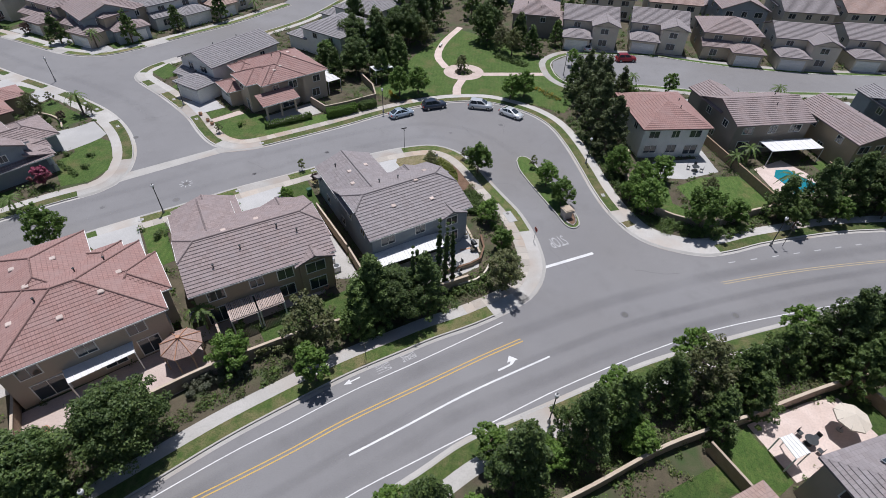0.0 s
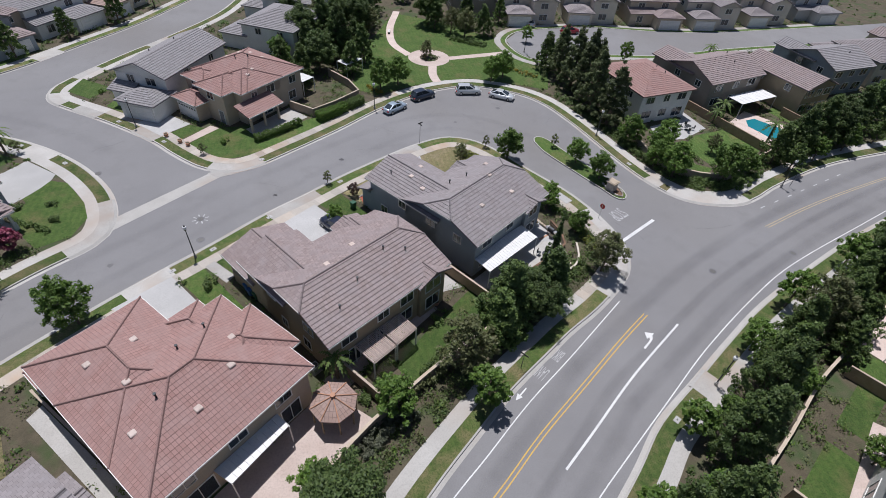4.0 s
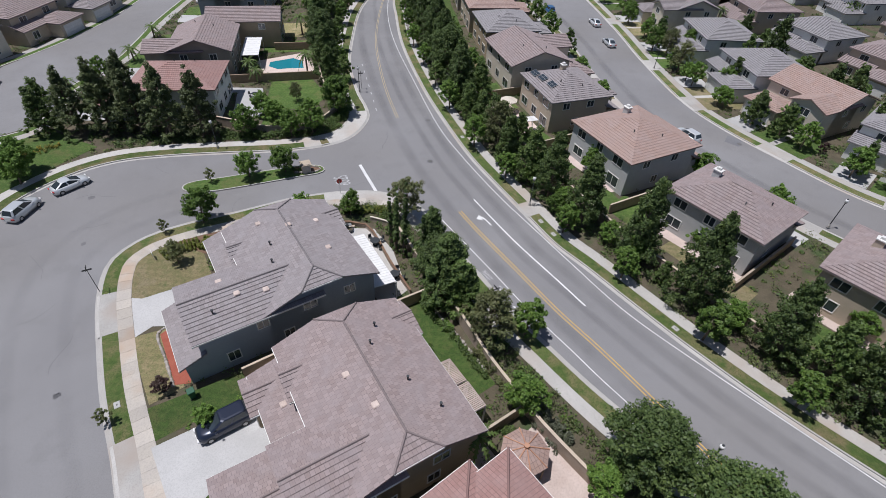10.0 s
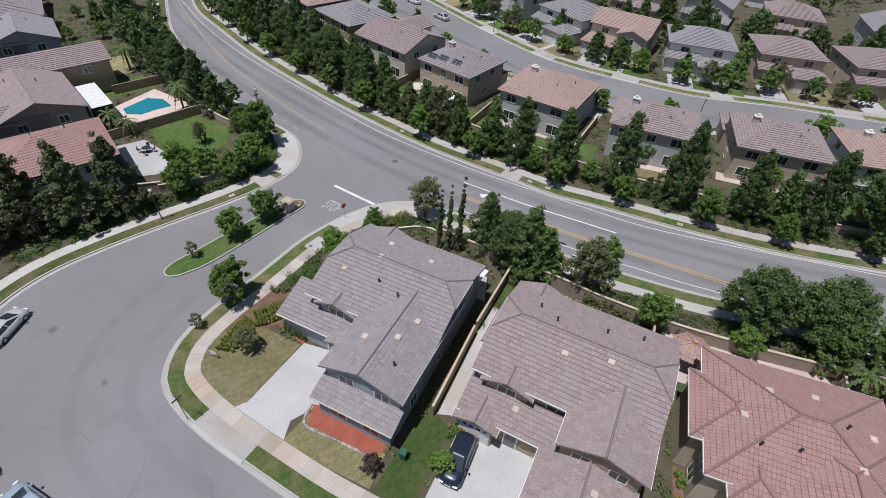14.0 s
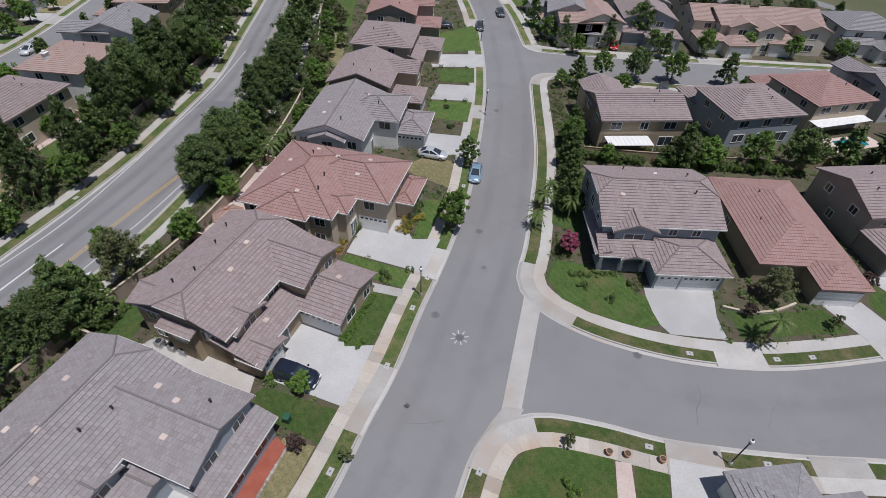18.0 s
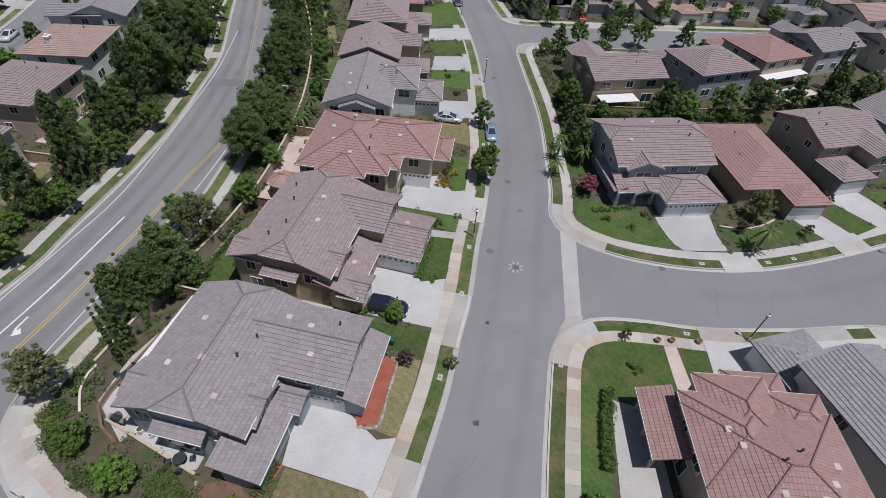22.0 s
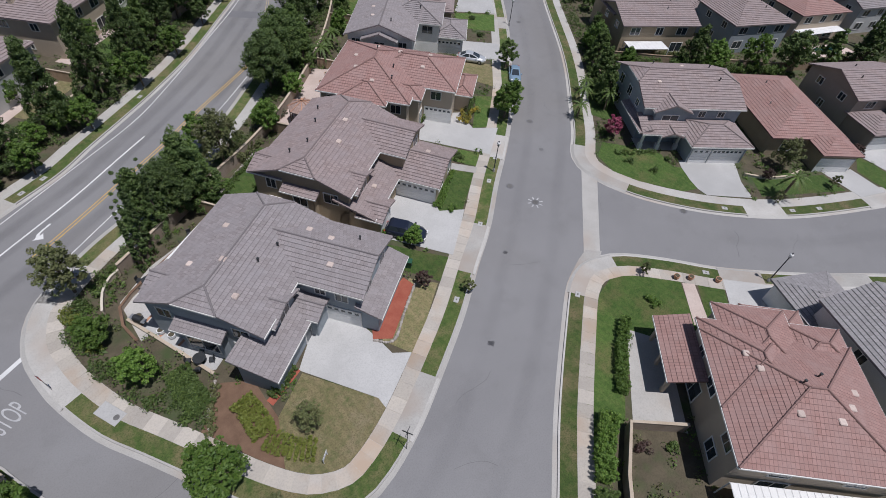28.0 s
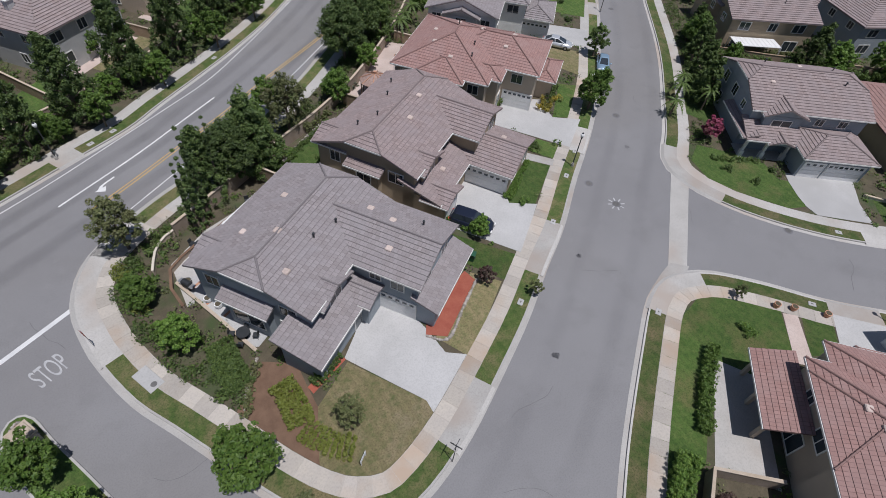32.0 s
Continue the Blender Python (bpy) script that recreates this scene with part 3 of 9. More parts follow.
def roof_shell(faces, t=0.16, c=0.42, lip=0.06):
    """Vertices, faces and UVs of a roof laid in overlapping courses, each with a raised lower edge."""
    v, f, uv, seen = [], [], [], {}

    def at(p):
        k = (round(p.x, 4), round(p.y, 4), round(p.z, 4))
        if k not in seen:
            seen[k] = len(v)
            v.append(k)
        return seen[k]

    def cut(poly, y, keep_above):
        out = []
        for (x0, y0), (x1, y1) in zip(poly, poly[1:] + poly[:1]):
            in0, in1 = (y0 >= y - 1e-6, y1 >= y - 1e-6) if keep_above else (y0 <= y + 1e-6, y1 <= y + 1e-6)
            if in0:
                out.append((x0, y0))
            if in0 != in1:
                s = (y - y0) / (y1 - y0)
                out.append((x0 + s * (x1 - x0), y))
        return out

    def add(ids, uvs):
        keep = [(i, w) for k, (i, w) in enumerate(zip(ids, uvs)) if i != ids[k - 1]]
        if len(keep) > 2 and len({i for i, _ in keep}) == len(keep):
            f.append(tuple(i for i, _ in keep))
            uv.extend(w for _, w in keep)

    for fc in faces:
        n = len(fc)
        a, b = Vector(fc[0]), Vector(fc[1])
        e = (b - a).normalized()
        nr = e.cross(Vector(fc[2]) - a).normalized()
        up = nr.cross(e)
        base = a + Vector((0, 0, t))
        flat2 = [((Vector(p) - a).dot(e), (Vector(p) - a).dot(up)) for p in fc]
        top = max(y for _, y in flat2)
        k = 0
        while k * c < top - 0.02:
            y0, y1 = k * c, min(top, (k + 1) * c)
            band = cut(cut(flat2, y0, True), y1, False)
            if len(band) > 2:
                add([at(base + e * x + up * y + nr * (lip * (1 - (y - y0) / c))) for x, y in band], band)
                low = [x for x, y in band if abs(y - y0) < 1e-4]
                if len(low) > 1:
                    x0, x1 = min(low), max(low)
                    q = [base + e * x0 + up * y0, base + e * x1 + up * y0]
                    add([at(q[0]), at(q[1]), at(q[1] + nr * lip), at(q[0] + nr * lip)], [(x0, y0)] * 4)
            k += 1
        lo = [at(Vector(p)) for p in fc]
        hi = [at(Vector(p) + Vector((0, 0, t))) for p in fc]
        add(list(reversed(lo)), [(0, 0.2)] * n)
        for i in range(n):
            j = (i + 1) % n
            add([lo[i], lo[j], hi[j], hi[i]], [(0, 0.2)] * 4)
    return v, f, uv


def gable_ends(parent, kind, x0, y0, x1, y1, z, pitch, wall):
    k = math.tan(radians(pitch))
    for end in (0, 1):
        if kind in ("jx", "jy"):
            lo, hi, at = (y0, y1, (x0, x1)[end]) if kind == "jx" else (x0, x1, (y0, y1)[end])
            rise, o = (1 - CLIP) * ((hi - lo) / 2 + 0.45) * k + 0.1, (0.2, -0.2)[end]
            side = [(lo, z), (hi, z), (hi + 0.45 - rise / k, z + rise), (lo - 0.45 + rise / k, z + rise)]
            v = [(u, s, zz) if kind == "jx" else (s, u, zz) for u in (at, at + o) for s, zz in side]
            link("gable", v, [(0, 1, 2, 3), (7, 6, 5, 4), (0, 4, 5, 1), (1, 5, 6, 2), (2, 6, 7, 3), (3, 7, 4, 0)], M[wall], parent)
            continue
        if kind == "gx":
            h, m, x = (y1 - y0) / 2 * k + 0.45 * k, (y0 + y1) / 2, (x0, x1)[end]
            o = (0.2, -0.2)[end]
            tri = [(x, y0, z), (x, y1, z), (x, m, z + h)], [(x + o, y0, z), (x + o, y1, z), (x + o, m, z + h)]
        else:
            h, m, y = (x1 - x0) / 2 * k + 0.45 * k, (x0 + x1) / 2, (y0, y1)[end]
            o = (0.2, -0.2)[end]
            tri = [(x0, y, z), (x1, y, z), (m, y, z + h)], [(x0, y + o, z), (x1, y + o, z), (m, y + o, z + h)]
        link("gable", tri[0] + tri[1], [(0, 1, 2), (5, 4, 3), (0, 3, 4, 1), (1, 4, 5, 2), (2, 5, 3, 0)], M[wall], parent)


def roof_on(parent, kind, x0, y0, x1, y1, z, pitch, tile, wall, trim):
    faces, ridges = roof_faces(kind, x0, y0, x1, y1, z, pitch)
    t = 0.16
    v, f, uv = roof_shell(faces, lip=0.032 if tile in ("red_tile", "pink_tile") else 0.06)
    roof = link("roof", v, f, M[tile], parent, uvs=uv)
    for a, b in ridges:
        up = Vector((0, 0, t + 0.05))
        cap = Shape()
        n = max(1, int((Vector(b) - Vector(a)).length / 0.45))
        axis = (Vector(b) - Vector(a)).normalized()
        side = axis.cross(Vector((0, 0, 1))).normalized()
        over = side.cross(axis)
        for i in range(n):
            for u, r in ((i / n, 0.1), ((i + 0.97) / n, 0.075)):
                c = Vector(a).lerp(Vector(b), u) + up
                cap.v += [tuple(c + side * (r * math.cos(k * math.pi / 3)) + over * (r * math.sin(k * math.pi / 3))) for k in range(6)]
        for i in range(2 * n - 1):
            cap.f += [(6 * i + k, 6 * i + (k + 1) % 6, 6 * i + 6 + (k + 1) % 6, 6 * i + 6 + k) for k in range(6)]
        cap.f += [tuple(range(5, -1, -1)), tuple(range(12 * n - 6, 12 * n))]
        cap.done("ridge_cap", M[tile], roof)
    for fc in faces:
        a, b = Vector(fc[0]), Vector(fc[1])
        e = (b - a).normalized()
        out, h = Vector((e.y, -e.x, 0)) * 0.07, Vector((0, 0, 0.15))
        link("gutter", [a, b, b + out, a + out, a + h, b + h, b + out + h, a + out + h], [(0, 3, 2, 1), (3, 7, 6, 2), (4, 5, 6, 7), (0, 4, 7, 3), (1, 2, 6, 5)], M[trim], roof)
    if kind in ("gx", "gy", "jx", "jy"):
        gable_ends(parent, kind, x0, y0, x1, y1, z, pitch, wall)
    return roof


def window_shell(w, h, b=0.1, deep=0.06):
    """A window frame with two lights as one sheet with reveals; returns the shape and the two light rectangles."""
    s = Shape()
    xs, zs = [-w / 2 - b, -w / 2, -0.03, 0.03, w / 2, w / 2 + b], [-b, 0.0, h, h + b]
    ids = {}

    def at(x, y, z):
        if (x, y, z) not in ids:
            ids[x, y, z] = len(s.v)
            s.v.append((x, y, z))
        return ids[x, y, z]

    for i in range(5):
        for k in range(3):
            if k == 1 and i in (1, 3):
                continue
            s.f.append((at(xs[i], -deep, zs[k]), at(xs[i + 1], -deep, zs[k]), at(xs[i + 1], -deep, zs[k + 1]), at(xs[i], -deep, zs[k + 1])))
    for i in (1, 3):
        c = [(xs[i], 0.0), (xs[i + 1], 0.0), (xs[i + 1], h), (xs[i], h)]
        for (xa, za), (xb, zb) in zip(c, c[1:] + c[:1]):
            s.f.append((at(xa, -deep, za), at(xb, -deep, zb), at(xb, -0.015, zb), at(xa, -0.015, za)))
    c = [(xs[0], zs[0]), (xs[5], zs[0]), (xs[5], zs[3]), (xs[0], zs[3])]
    for (xa, za), (xb, zb) in zip(c, c[1:] + c[:1]):
        n = [x for x in xs if min(xa, xb) < x < max(xa, xb)] if za == zb else [z for z in zs if min(za, zb) < z < max(za, zb)]
        s.f.append((at(xb, -deep, zb), at(xa, -deep, za), at(xa, 0.02, za), at(xb, 0.02, zb)))
    return s, [(xs[1], xs[2]), (xs[3], xs[4])], at


def window_mesh(w, h, key="trim"):
    """Shared meshes of a window of that size, facing -y, its foot middle at the origin: frame and panes."""
    name = (round(w, 2), round(h, 2), key)
    if name not in WINDOWS:
        s, lights, _ = window_shell(w, h)
        pane = Shape()
        half = (w / 2 - 0.03) / 2
        pane.box(-half, -0.03, 0, half, -0.005, h)
        WINDOWS[name] = (s.mesh("window_frame", M[key]), pane.mesh("pane", M["glass"]))
    return WINDOWS[name]


WINDOWS = {}
FACING = {"s": 0, "e": 90, "n": 180, "w": 270}


def window(parent, x, y, z, side, w, h, key="trim"):
    fr, pane = window_mesh(w, h, key)
    ob = share("window", fr, parent, place(x, y, z, FACING[side]))
    for sx in (-w / 4 - 0.015, w / 4 + 0.015):
        share("pane", pane, ob, Matrix.Translation((sx, 0, 0)))


def u_frame(w, h, b=0.12, d=0.08):
    """A door surround: two posts and a head in one piece."""
    o = [(-w / 2 - b, 0), (-w / 2, 0), (-w / 2, h), (w / 2, h), (w / 2, 0), (w / 2 + b, 0), (w / 2 + b, h + b), (-w / 2 - b, h + b)]
    s = Shape()
    s.v = [(x, -d, z) for x, z in o] + [(x, 0, z) for x, z in o]
    s.f = [(0, 1, 2, 7), (2, 3, 6, 7), (3, 4, 5, 6)] + [(i, 8 + i, 8 + (i + 1) % 8, (i + 1) % 8) for i in range(8)]
    return s


def garage_door(parent, x, y, z, side, w=4.9, h=2.1, lights=True):
    d = u_frame(w, h).done("garage_door", M["trim"], parent, "white sectional garage door")
    d.matrix_local = place(x, y, z, FACING[side])
    n = int(w / 0.6)
    for r in range(4):
        Shape().box(-w / 2, -0.045, r * h / 4 + 0.012, w / 2, 0.0, (r + 1) * h / 4 - 0.012).done("door_section", M["white_paint"], d)
    if lights:
        for c in range(n):
            x0 = -w / 2 + (c + 0.5) * w / n
            Shape().box(x0 - 0.19, -0.055, h * 0.81, x0 + 0.19, -0.045, h * 0.94).done("pane", M["glass"], d)


def front_door(parent, x, y, z, side):
    d = Shape().box(-0.48, -0.05, 0, 0.48, 0.0, 2.05).done("front_door", M["dark_trim"], parent)
    d.matrix_local = place(x, y, z, FACING[side])
    u_frame(0.98, 2.06).done("door_frame", M["trim"], d)
    Shape().disc(0.38, -0.09, 0.95, 1.03, 0.035, 8).done("knob", M["metal_grey"], d)


def vents(parent, spots, tile):
    """Pipes and low vents standing through a roof."""
    for x, y, z, kind in spots:
        s = Shape()
        if kind == "pipe":
            s.tube((x, y, z - 0.5), (x, y, z + 0.45), 0.07, 0.07, 8).disc(x, y, z + 0.4, z + 0.5, 0.12, 8)
            s.done("vent_pipe", M["metal_dark"], parent, "dark metal flue pipe")
        else:
            s.box(x - 0.28, y - 0.28, z - 0.35, x + 0.28, y + 0.28, z + 0.12, 0.06)
            s.done("roof_vent", M["patio"], parent, "pale low roof vent")


def roof_top(wings, x, y):
    """The height of the highest roof over a local place."""
    best = 0
    for w in wings:
        x0, y0, x1, y1, z, kind, pitch = w[:7]
        o = 0.45
        if not (x0 - o <= x <= x1 + o and y0 - o <= y <= y1 + o):
            continue
        k = math.tan(radians(pitch))
        a, b, c, d = x - x0 + o, x1 + o - x, y - y0 + o, y1 + o - y
        h = {"hip": min(a, b, c, d), "gx": min(c, d), "gy": min(a, b), "jx": min(c, d, a + (1 - CLIP) * (c + d) / 2, b + (1 - CLIP) * (c + d) / 2), "jy": min(a, b, c + (1 - CLIP) * (a + b) / 2, d + (1 - CLIP) * (a + b) / 2), "sy-": c, "sy+": d, "sx-": a, "sx+": b}[kind] * k
        best = max(best, z + h + 0.16)
    return best


def house(m, wings, wall, tile, label, wins=(), garages=(), doors=(), vent=(), chimney=(), trim="trim", extra=None, band=True):
    """wings: (x0, y0, x1, y1, eave, roof kind, pitch) in the house's own metres; wins: (x, y, z, side, w, h)."""
    h = thing("house", m, label, "house", "houses of the estate")
    for nth, (x0, y0, x1, y1, z, kind, pitch, *rest) in enumerate(wings):
        base = rest[0] if rest else 0.0
        z -= 0.012 * nth
        Shape().box(x0, y0, base - (0.1 if base == 0 else 0), x1, y1, z + 0.1).done("wall", M[wall], h)
        roof_on(h, kind, x0, y0, x1, y1, z, pitch, tile, wall, trim)
    for x, y, z, side, w, hh in wins:
        window(h, x, y, z, side, w, hh)
    for gargs in garages:
        garage_door(h, *gargs)
    for dargs in doors:
        front_door(h, *dargs)
    vents(h, [(x, y, roof_top(wings, x, y), k) for x, y, k in vent], tile)
    for x, y in chimney:
        z = roof_top(wings, x, y)
        c = Shape().box(x - 0.45, y - 0.35, 0, x + 0.45, y + 0.35, z + 0.9, 0.03).done("chimney", M[wall], h)
        Shape().box(x - 0.55, y - 0.45, z + 0.9, x + 0.55, y + 0.45, z + 1.02).box(x - 0.25, y - 0.2, z + 1.02, x + 0.25, y + 0.2, z + 1.3).done("chimney_cap", M["trim"], c, "pale chimney cap")
    return h


def auto_windows(x0, y0, x1, y1, z, sides, low=True, step=3.4):
    """Windows in even rows on the named sides of a wing."""
    out = []
    for s in sides:
        along = (x1 - x0) if s in "ns" else (y1 - y0)
        n = max(1, int(along / step))
        for i in range(n):
            p = (i + 0.5) / n
            x = x0 + along * p if s in "ns" else (x0 if s == "w" else x1)
            y = y0 + along * p if s in "ew" else (y0 if s == "s" else y1)
            w = (1.5, 1.1, 1.8)[i % 3]
            if z > 4:
                out.append((x, y, 3.5, s, w, 1.1))
            if low:
                out.append((x, y, 0.9, s, w, 1.25))
    return out


# ---- roads: markings, patches, islands ----
def near_index(line, p):
    return min(range(len(line)), key=lambda i: (line[i].x - p[0]) ** 2 + (line[i].y - p[1]) ** 2)


def gap(line, nrm, p, width, d0=0.0, d1=1.56):
    """A stretch of concrete across the verge, in front of a drive or at a corner."""
    i = near_index(line, p)
    n = max(1, round(width / 2.4))
    a, b = max(0, i - n), min(len(line) - 1, i + n)
    strip("driveway_apron", line[a:b + 1], nrm[a:b + 1], d0, d1, 0.154, 0.16, M["concrete"], label="concrete apron across the grass verge", category="apron")
    strip("dropped_kerb", line[a:b + 1], nrm[a:b + 1], -0.30, d0 + 0.01, 0.016, 0.156, M["kerb"], label="sloped concrete kerb at a drive", category="kerb")


for p, w in (((10.7, 45.0), 11), ((6.8, 38.0), 6), ((-13.2, 70), 5.2), ((-28.6, 58.6), 7.6), ((-43.2, 46.6), 5.6), ((-62, 29), 5.4), ((-70, 20), 5.6), ((-83, 3), 5.6), ((-95, -15), 5.6), ((-107, -38), 5.6)):
    gap(line_a, nrm_a, p, w)
for p, w in (((27.5, 50.6), 13), ((21.5, 56), 2.4), ((-36.8, 66.8), 8), ((-50.2, 77.5), 6), ((-60, 85.6), 5.5), ((-66.5, 91), 4), ((-64, 101), 5), ((-55, 115), 6)):
    gap(line_b, nrm_b, p, w)
for p, w in (((-50, 57), 10), ((-62, 75), 6), ((-77.5, 83.4), 4.5), ((-88, 88), 5), ((-101, 93.5), 5), ((-88.5, 13.5), 7)):
    gap(line_b2, nrm_b2, p, w)
for p, w in (((8.8, 25.4), 2.4), ((-36, -17), 2.5)):
    gap(line_c, nrm_c, p, w)
for p, w in (((26, -1), 6), ((11, -12), 6), ((0, -25), 6), ((-11, -40), 6), ((42, 5.5), 6), ((56, 8.6), 6), ((70, 11), 6), ((84, 14), 6)):
    gap(line_c2, nrm_c2, p, w)
for p, w in (((88, -0.5), 6), ((62, -3.2), 6), ((44, -6.4), 6), ((28, -15), 6), ((14, -27), 6), ((0, -44), 6), ((-14, -62), 6)):
    gap(line_d, nrm_d, p, w)
for p, w in (((-97, 2), 6), ((-112, 17), 6), ((-126, 28), 6), ((-110, -25), 6)):
    gap(line_b3, nrm_b3, p, w)
for p, w in (((-106, 107), 6), ((-90, 100.5), 5), ((-72, 108), 6)):
    gap(line_n, nrm_n, p, w)


def marking(pts, width, mat, name="road_line", label="white painted road line", z=0.006):
    line = smooth_line(pts, 1.5)
    strip(name, line, normals(line), -width / 2, width / 2, z, z, mat, label=label, category="road marking")


marking([(-7.0, 19.7), (-3, 22.6), (3, 27), (10.8, 32)], 0.2, M["road_white"])
marking([(-29, 8), (-18, 18), (-13, 22), (-8, 26), (-2, 30.2), (6, 36)], 0.11, M["road_white"])
marking([(-44, -26), (-33, -11.5), (-23, -0.5), (-12.5, 10.6), (-7, 15.8), (-1, 20), (5, 24), (12, 28.6), (21, 33.7), (30, 38), (45, 43.2), (66, 50), (84, 54), (105, 56.5)], 0.11, M["road_white"])
for o in (-0.13, 0.13):
    marking([(-33 + o, 3.2 - o), (-25 + o, 10 - o), (-16 + o, 16.6 - o), (-12 + o, 19.6 - o), (-8 + o, 22.8 - o), (-2 + o, 27 - o), (4 + o, 31.2 - o), (8 + o, 33.8 - o)], 0.11, M["road_yellow"], label="yellow painted road line")
    marking([(32 + o, 45 - o), (41 + o, 48 - o), (52 + o, 51 - o), (66 + o, 54 - o), (84 + o, 56 - o), (110 + o, 57.5 - o)], 0.11, M["road_tan"], label="faded yellow road line")
    marking([(-80 + o, -72 - o), (-67 + o, -58 - o), (-51 + o, -31 - o), (-40 + o, -13 - o), (-33 + o, -1 - o)], 0.1, M["road_tan"], label="faded yellow road line")
for k in range(7):
    x = 34 + k * 3.0
    y = 47.2 + (x - 34) * 0.31
    marking([(x, y + 1.6), (x + 0.9, y + 1.9)], 0.15, M["road_faded"], label="short faded white dash")
marking([(11.0, 45.2), (17.3, 48.6)], 0.42, M["road_white"], "stop_line", "broad white stop line")


def worn_lane(line, nrm, p0, p1, d, w, much=0.24, label="darker tyre-worn band along the lane"):
    a, b = sorted((near_index(line, p0), near_index(line, p1)))
    v, f = [], []
    for p, q in zip(line[a:b + 1], nrm[a:b + 1]):
        v += [(p + q * (d + k * w / 2)).to_tuple()[:2] + (0.003,) for k in (-1, -0.35, 0.35, 1)]
    for i in range(b - a):
        f += [(4 * i + k, 4 * i + 4 + k, 4 * i + 5 + k, 4 * i + 1 + k) for k in range(3)]
    ob = link("worn_lane", v, f, M["worn_lane"])
    at = ob.data.attributes.new("wear", "FLOAT", "POINT")
    for i in range(len(v)):
        at.data[i].value = much if i % 4 in (1, 2) and 8 < i < len(v) - 8 else 0.0
    tagged(ob, label, "road wear", kind="structure")


for d, w in ((-2.6, 1.7), (-5.0, 1.3), (-8.6, 2.0)):
    worn_lane(line_c, nrm_c, (125, 52), (-70, -78), d, w)
for d, w in ((-3.0, 1.6), (-7.6, 1.8)):
    worn_lane(line_a, nrm_a, (3, 65), (-112, -50), d, w, 0.1)
worn_lane(line_b2, nrm_b2, (-56, 70), (-140, 112), -4.4, 2.2, 0.1)
worn_lane(line_c2, nrm_c2, (-30, -70), (140, 24), -3.6, 2.0, 0.25)
# faded cross markings round a survey point in the street
for a in (20, 65, 110, 155):
    c, s = math.cos(radians(a)), math.sin(radians(a))
    for k in (-1, 1):
        marking([(-39.6 + k * c * 0.45, 56.8 + k * s * 0.45), (-39.6 + k * c * 0.95, 56.8 + k * s * 0.95)], 0.14, M["road_faded"], "survey_mark", "faded white survey cross on asphalt")


def flat_shape(name, pts, m, mat, label, category, z=0.006):
    return flat(name, [(m @ Vector((x, y, 0))).to_tuple()[:2] for x, y in pts], z, mat, 0, label, category)


arrow = [(-0.1, -1.5), (0.1, -1.5), (0.1, -0.4), (0.05, 0.15), (-0.2, 0.55), (-0.2, 0.9), (-0.95, 0.35), (-0.35, -0.25), (-0.32, 0.12), (-0.12, -0.1), (-0.1, -0.5)]
flat_shape("turn_arrow", [(x * 1.05, y * 1.05) for x, y in arrow], place(6.9, 30.6, 0, -56), M["road_white"], "white painted left-turn arrow", "road marking")
flat_shape("bike_arrow", [(-0.07, -0.8), (0.07, -0.8), (0.07, 0.2), (0.3, 0.2), (0, 0.9), (-0.3, 0.2), (-0.07, 0.2)], place(-8.4, 27.0, 0, 127), M["road_white"], "white painted bike lane arrow", "road marking")


def writing(body, m, size, sx, mat, label):
    cu = bpy.data.curves.new("road_text", "FONT")
    cu.body, cu.size, cu.align_x, cu.align_y, cu.extrude = body, size, "CENTER", "CENTER", 0.001
    cu.materials.append(mat)
    ob = new("road_text", cu)
    ob.matrix_world = m @ Matrix.Diagonal((sx, 1, 1, 1))
    return tagged(ob, label, "road marking")


writing("STOP", place(13.0, 50.4, 0.008, 208), 2.75, 0.36, M["road_faded"], "faded white word STOP painted on asphalt")
writing("LANE", place(-5.7, 28.9, 0.008, 125), 2.2, 0.21, M["road_faded"], "faded white word LANE painted on asphalt")
writing("BIKE", place(-3.4, 30.5, 0.008, 125), 2.2, 0.23, M["road_faded"], "faded white word BIKE painted on asphalt")

for x, y in ((19.5, 38.6), (31.9, 39.9), (-39.1, 52.9), (-73.2, 20.3), (-51.4, 44.4), (-53.8, 68.4), (-39.6, 56.8), (30.9, -11)):
    mh = thing("manhole_cover", place(x, y, 0.0, random.uniform(0, 90)), "dark cast-iron manhole cover set in asphalt", "manhole cover", "manhole covers")
    Shape().disc(0, 0, -0.02, 0.012, 0.36, 16).done("cover", M["iron"], mh)
    rim = Shape()
    rim.v = [(r * math.cos(k * math.pi / 8), r * math.sin(k * math.pi / 8), z) for r, z in ((0.37, -0.02), (0.37, 0.008), (0.5, 0.008), (0.5, -0.02)) for k in range(16)]
    rim.f = [(16 * j + k, 16 * j + (k + 1) % 16, 16 * j + 16 + (k + 1) % 16, 16 * j + 16 + k) for j in range(3) for k in range(16)]
    rim.done("ring", M["asphalt_worn"], mh)

# concrete cross gutter at the side street
flat("cross_gutter", [(-38.2, 65.6), (-39.8, 66.6), (-50.4, 57.6), (-49.6, 55.6)], 0.014, M["concrete"], 0, "pale concrete cross gutter over the side street", "gutter")
flat("corner_ramp", [(-34.5, 66.9), (-36.8, 66.0), (-38.6, 65.5), (-40.0, 66.7), (-38.6, 67.4), (-36.0, 67.1)], 0.02, M["concrete"], 0, "concrete corner spandrel", "gutter")
flat("road_patch", [(-36.5, -1.5), (-38.0, -3.6), (-29.5, -9.6), (-28.0, -7.6)], 0.004, M["asphalt_worn"], 0, "darker asphalt patch across the road", "road patch")
flat("road_patch", [(33.5, -10.0), (32.2, -12.0), (30.0, -10.6), (31.4, -8.8)], 0.004, M["asphalt_worn"], 0, "darker asphalt patch", "road patch")
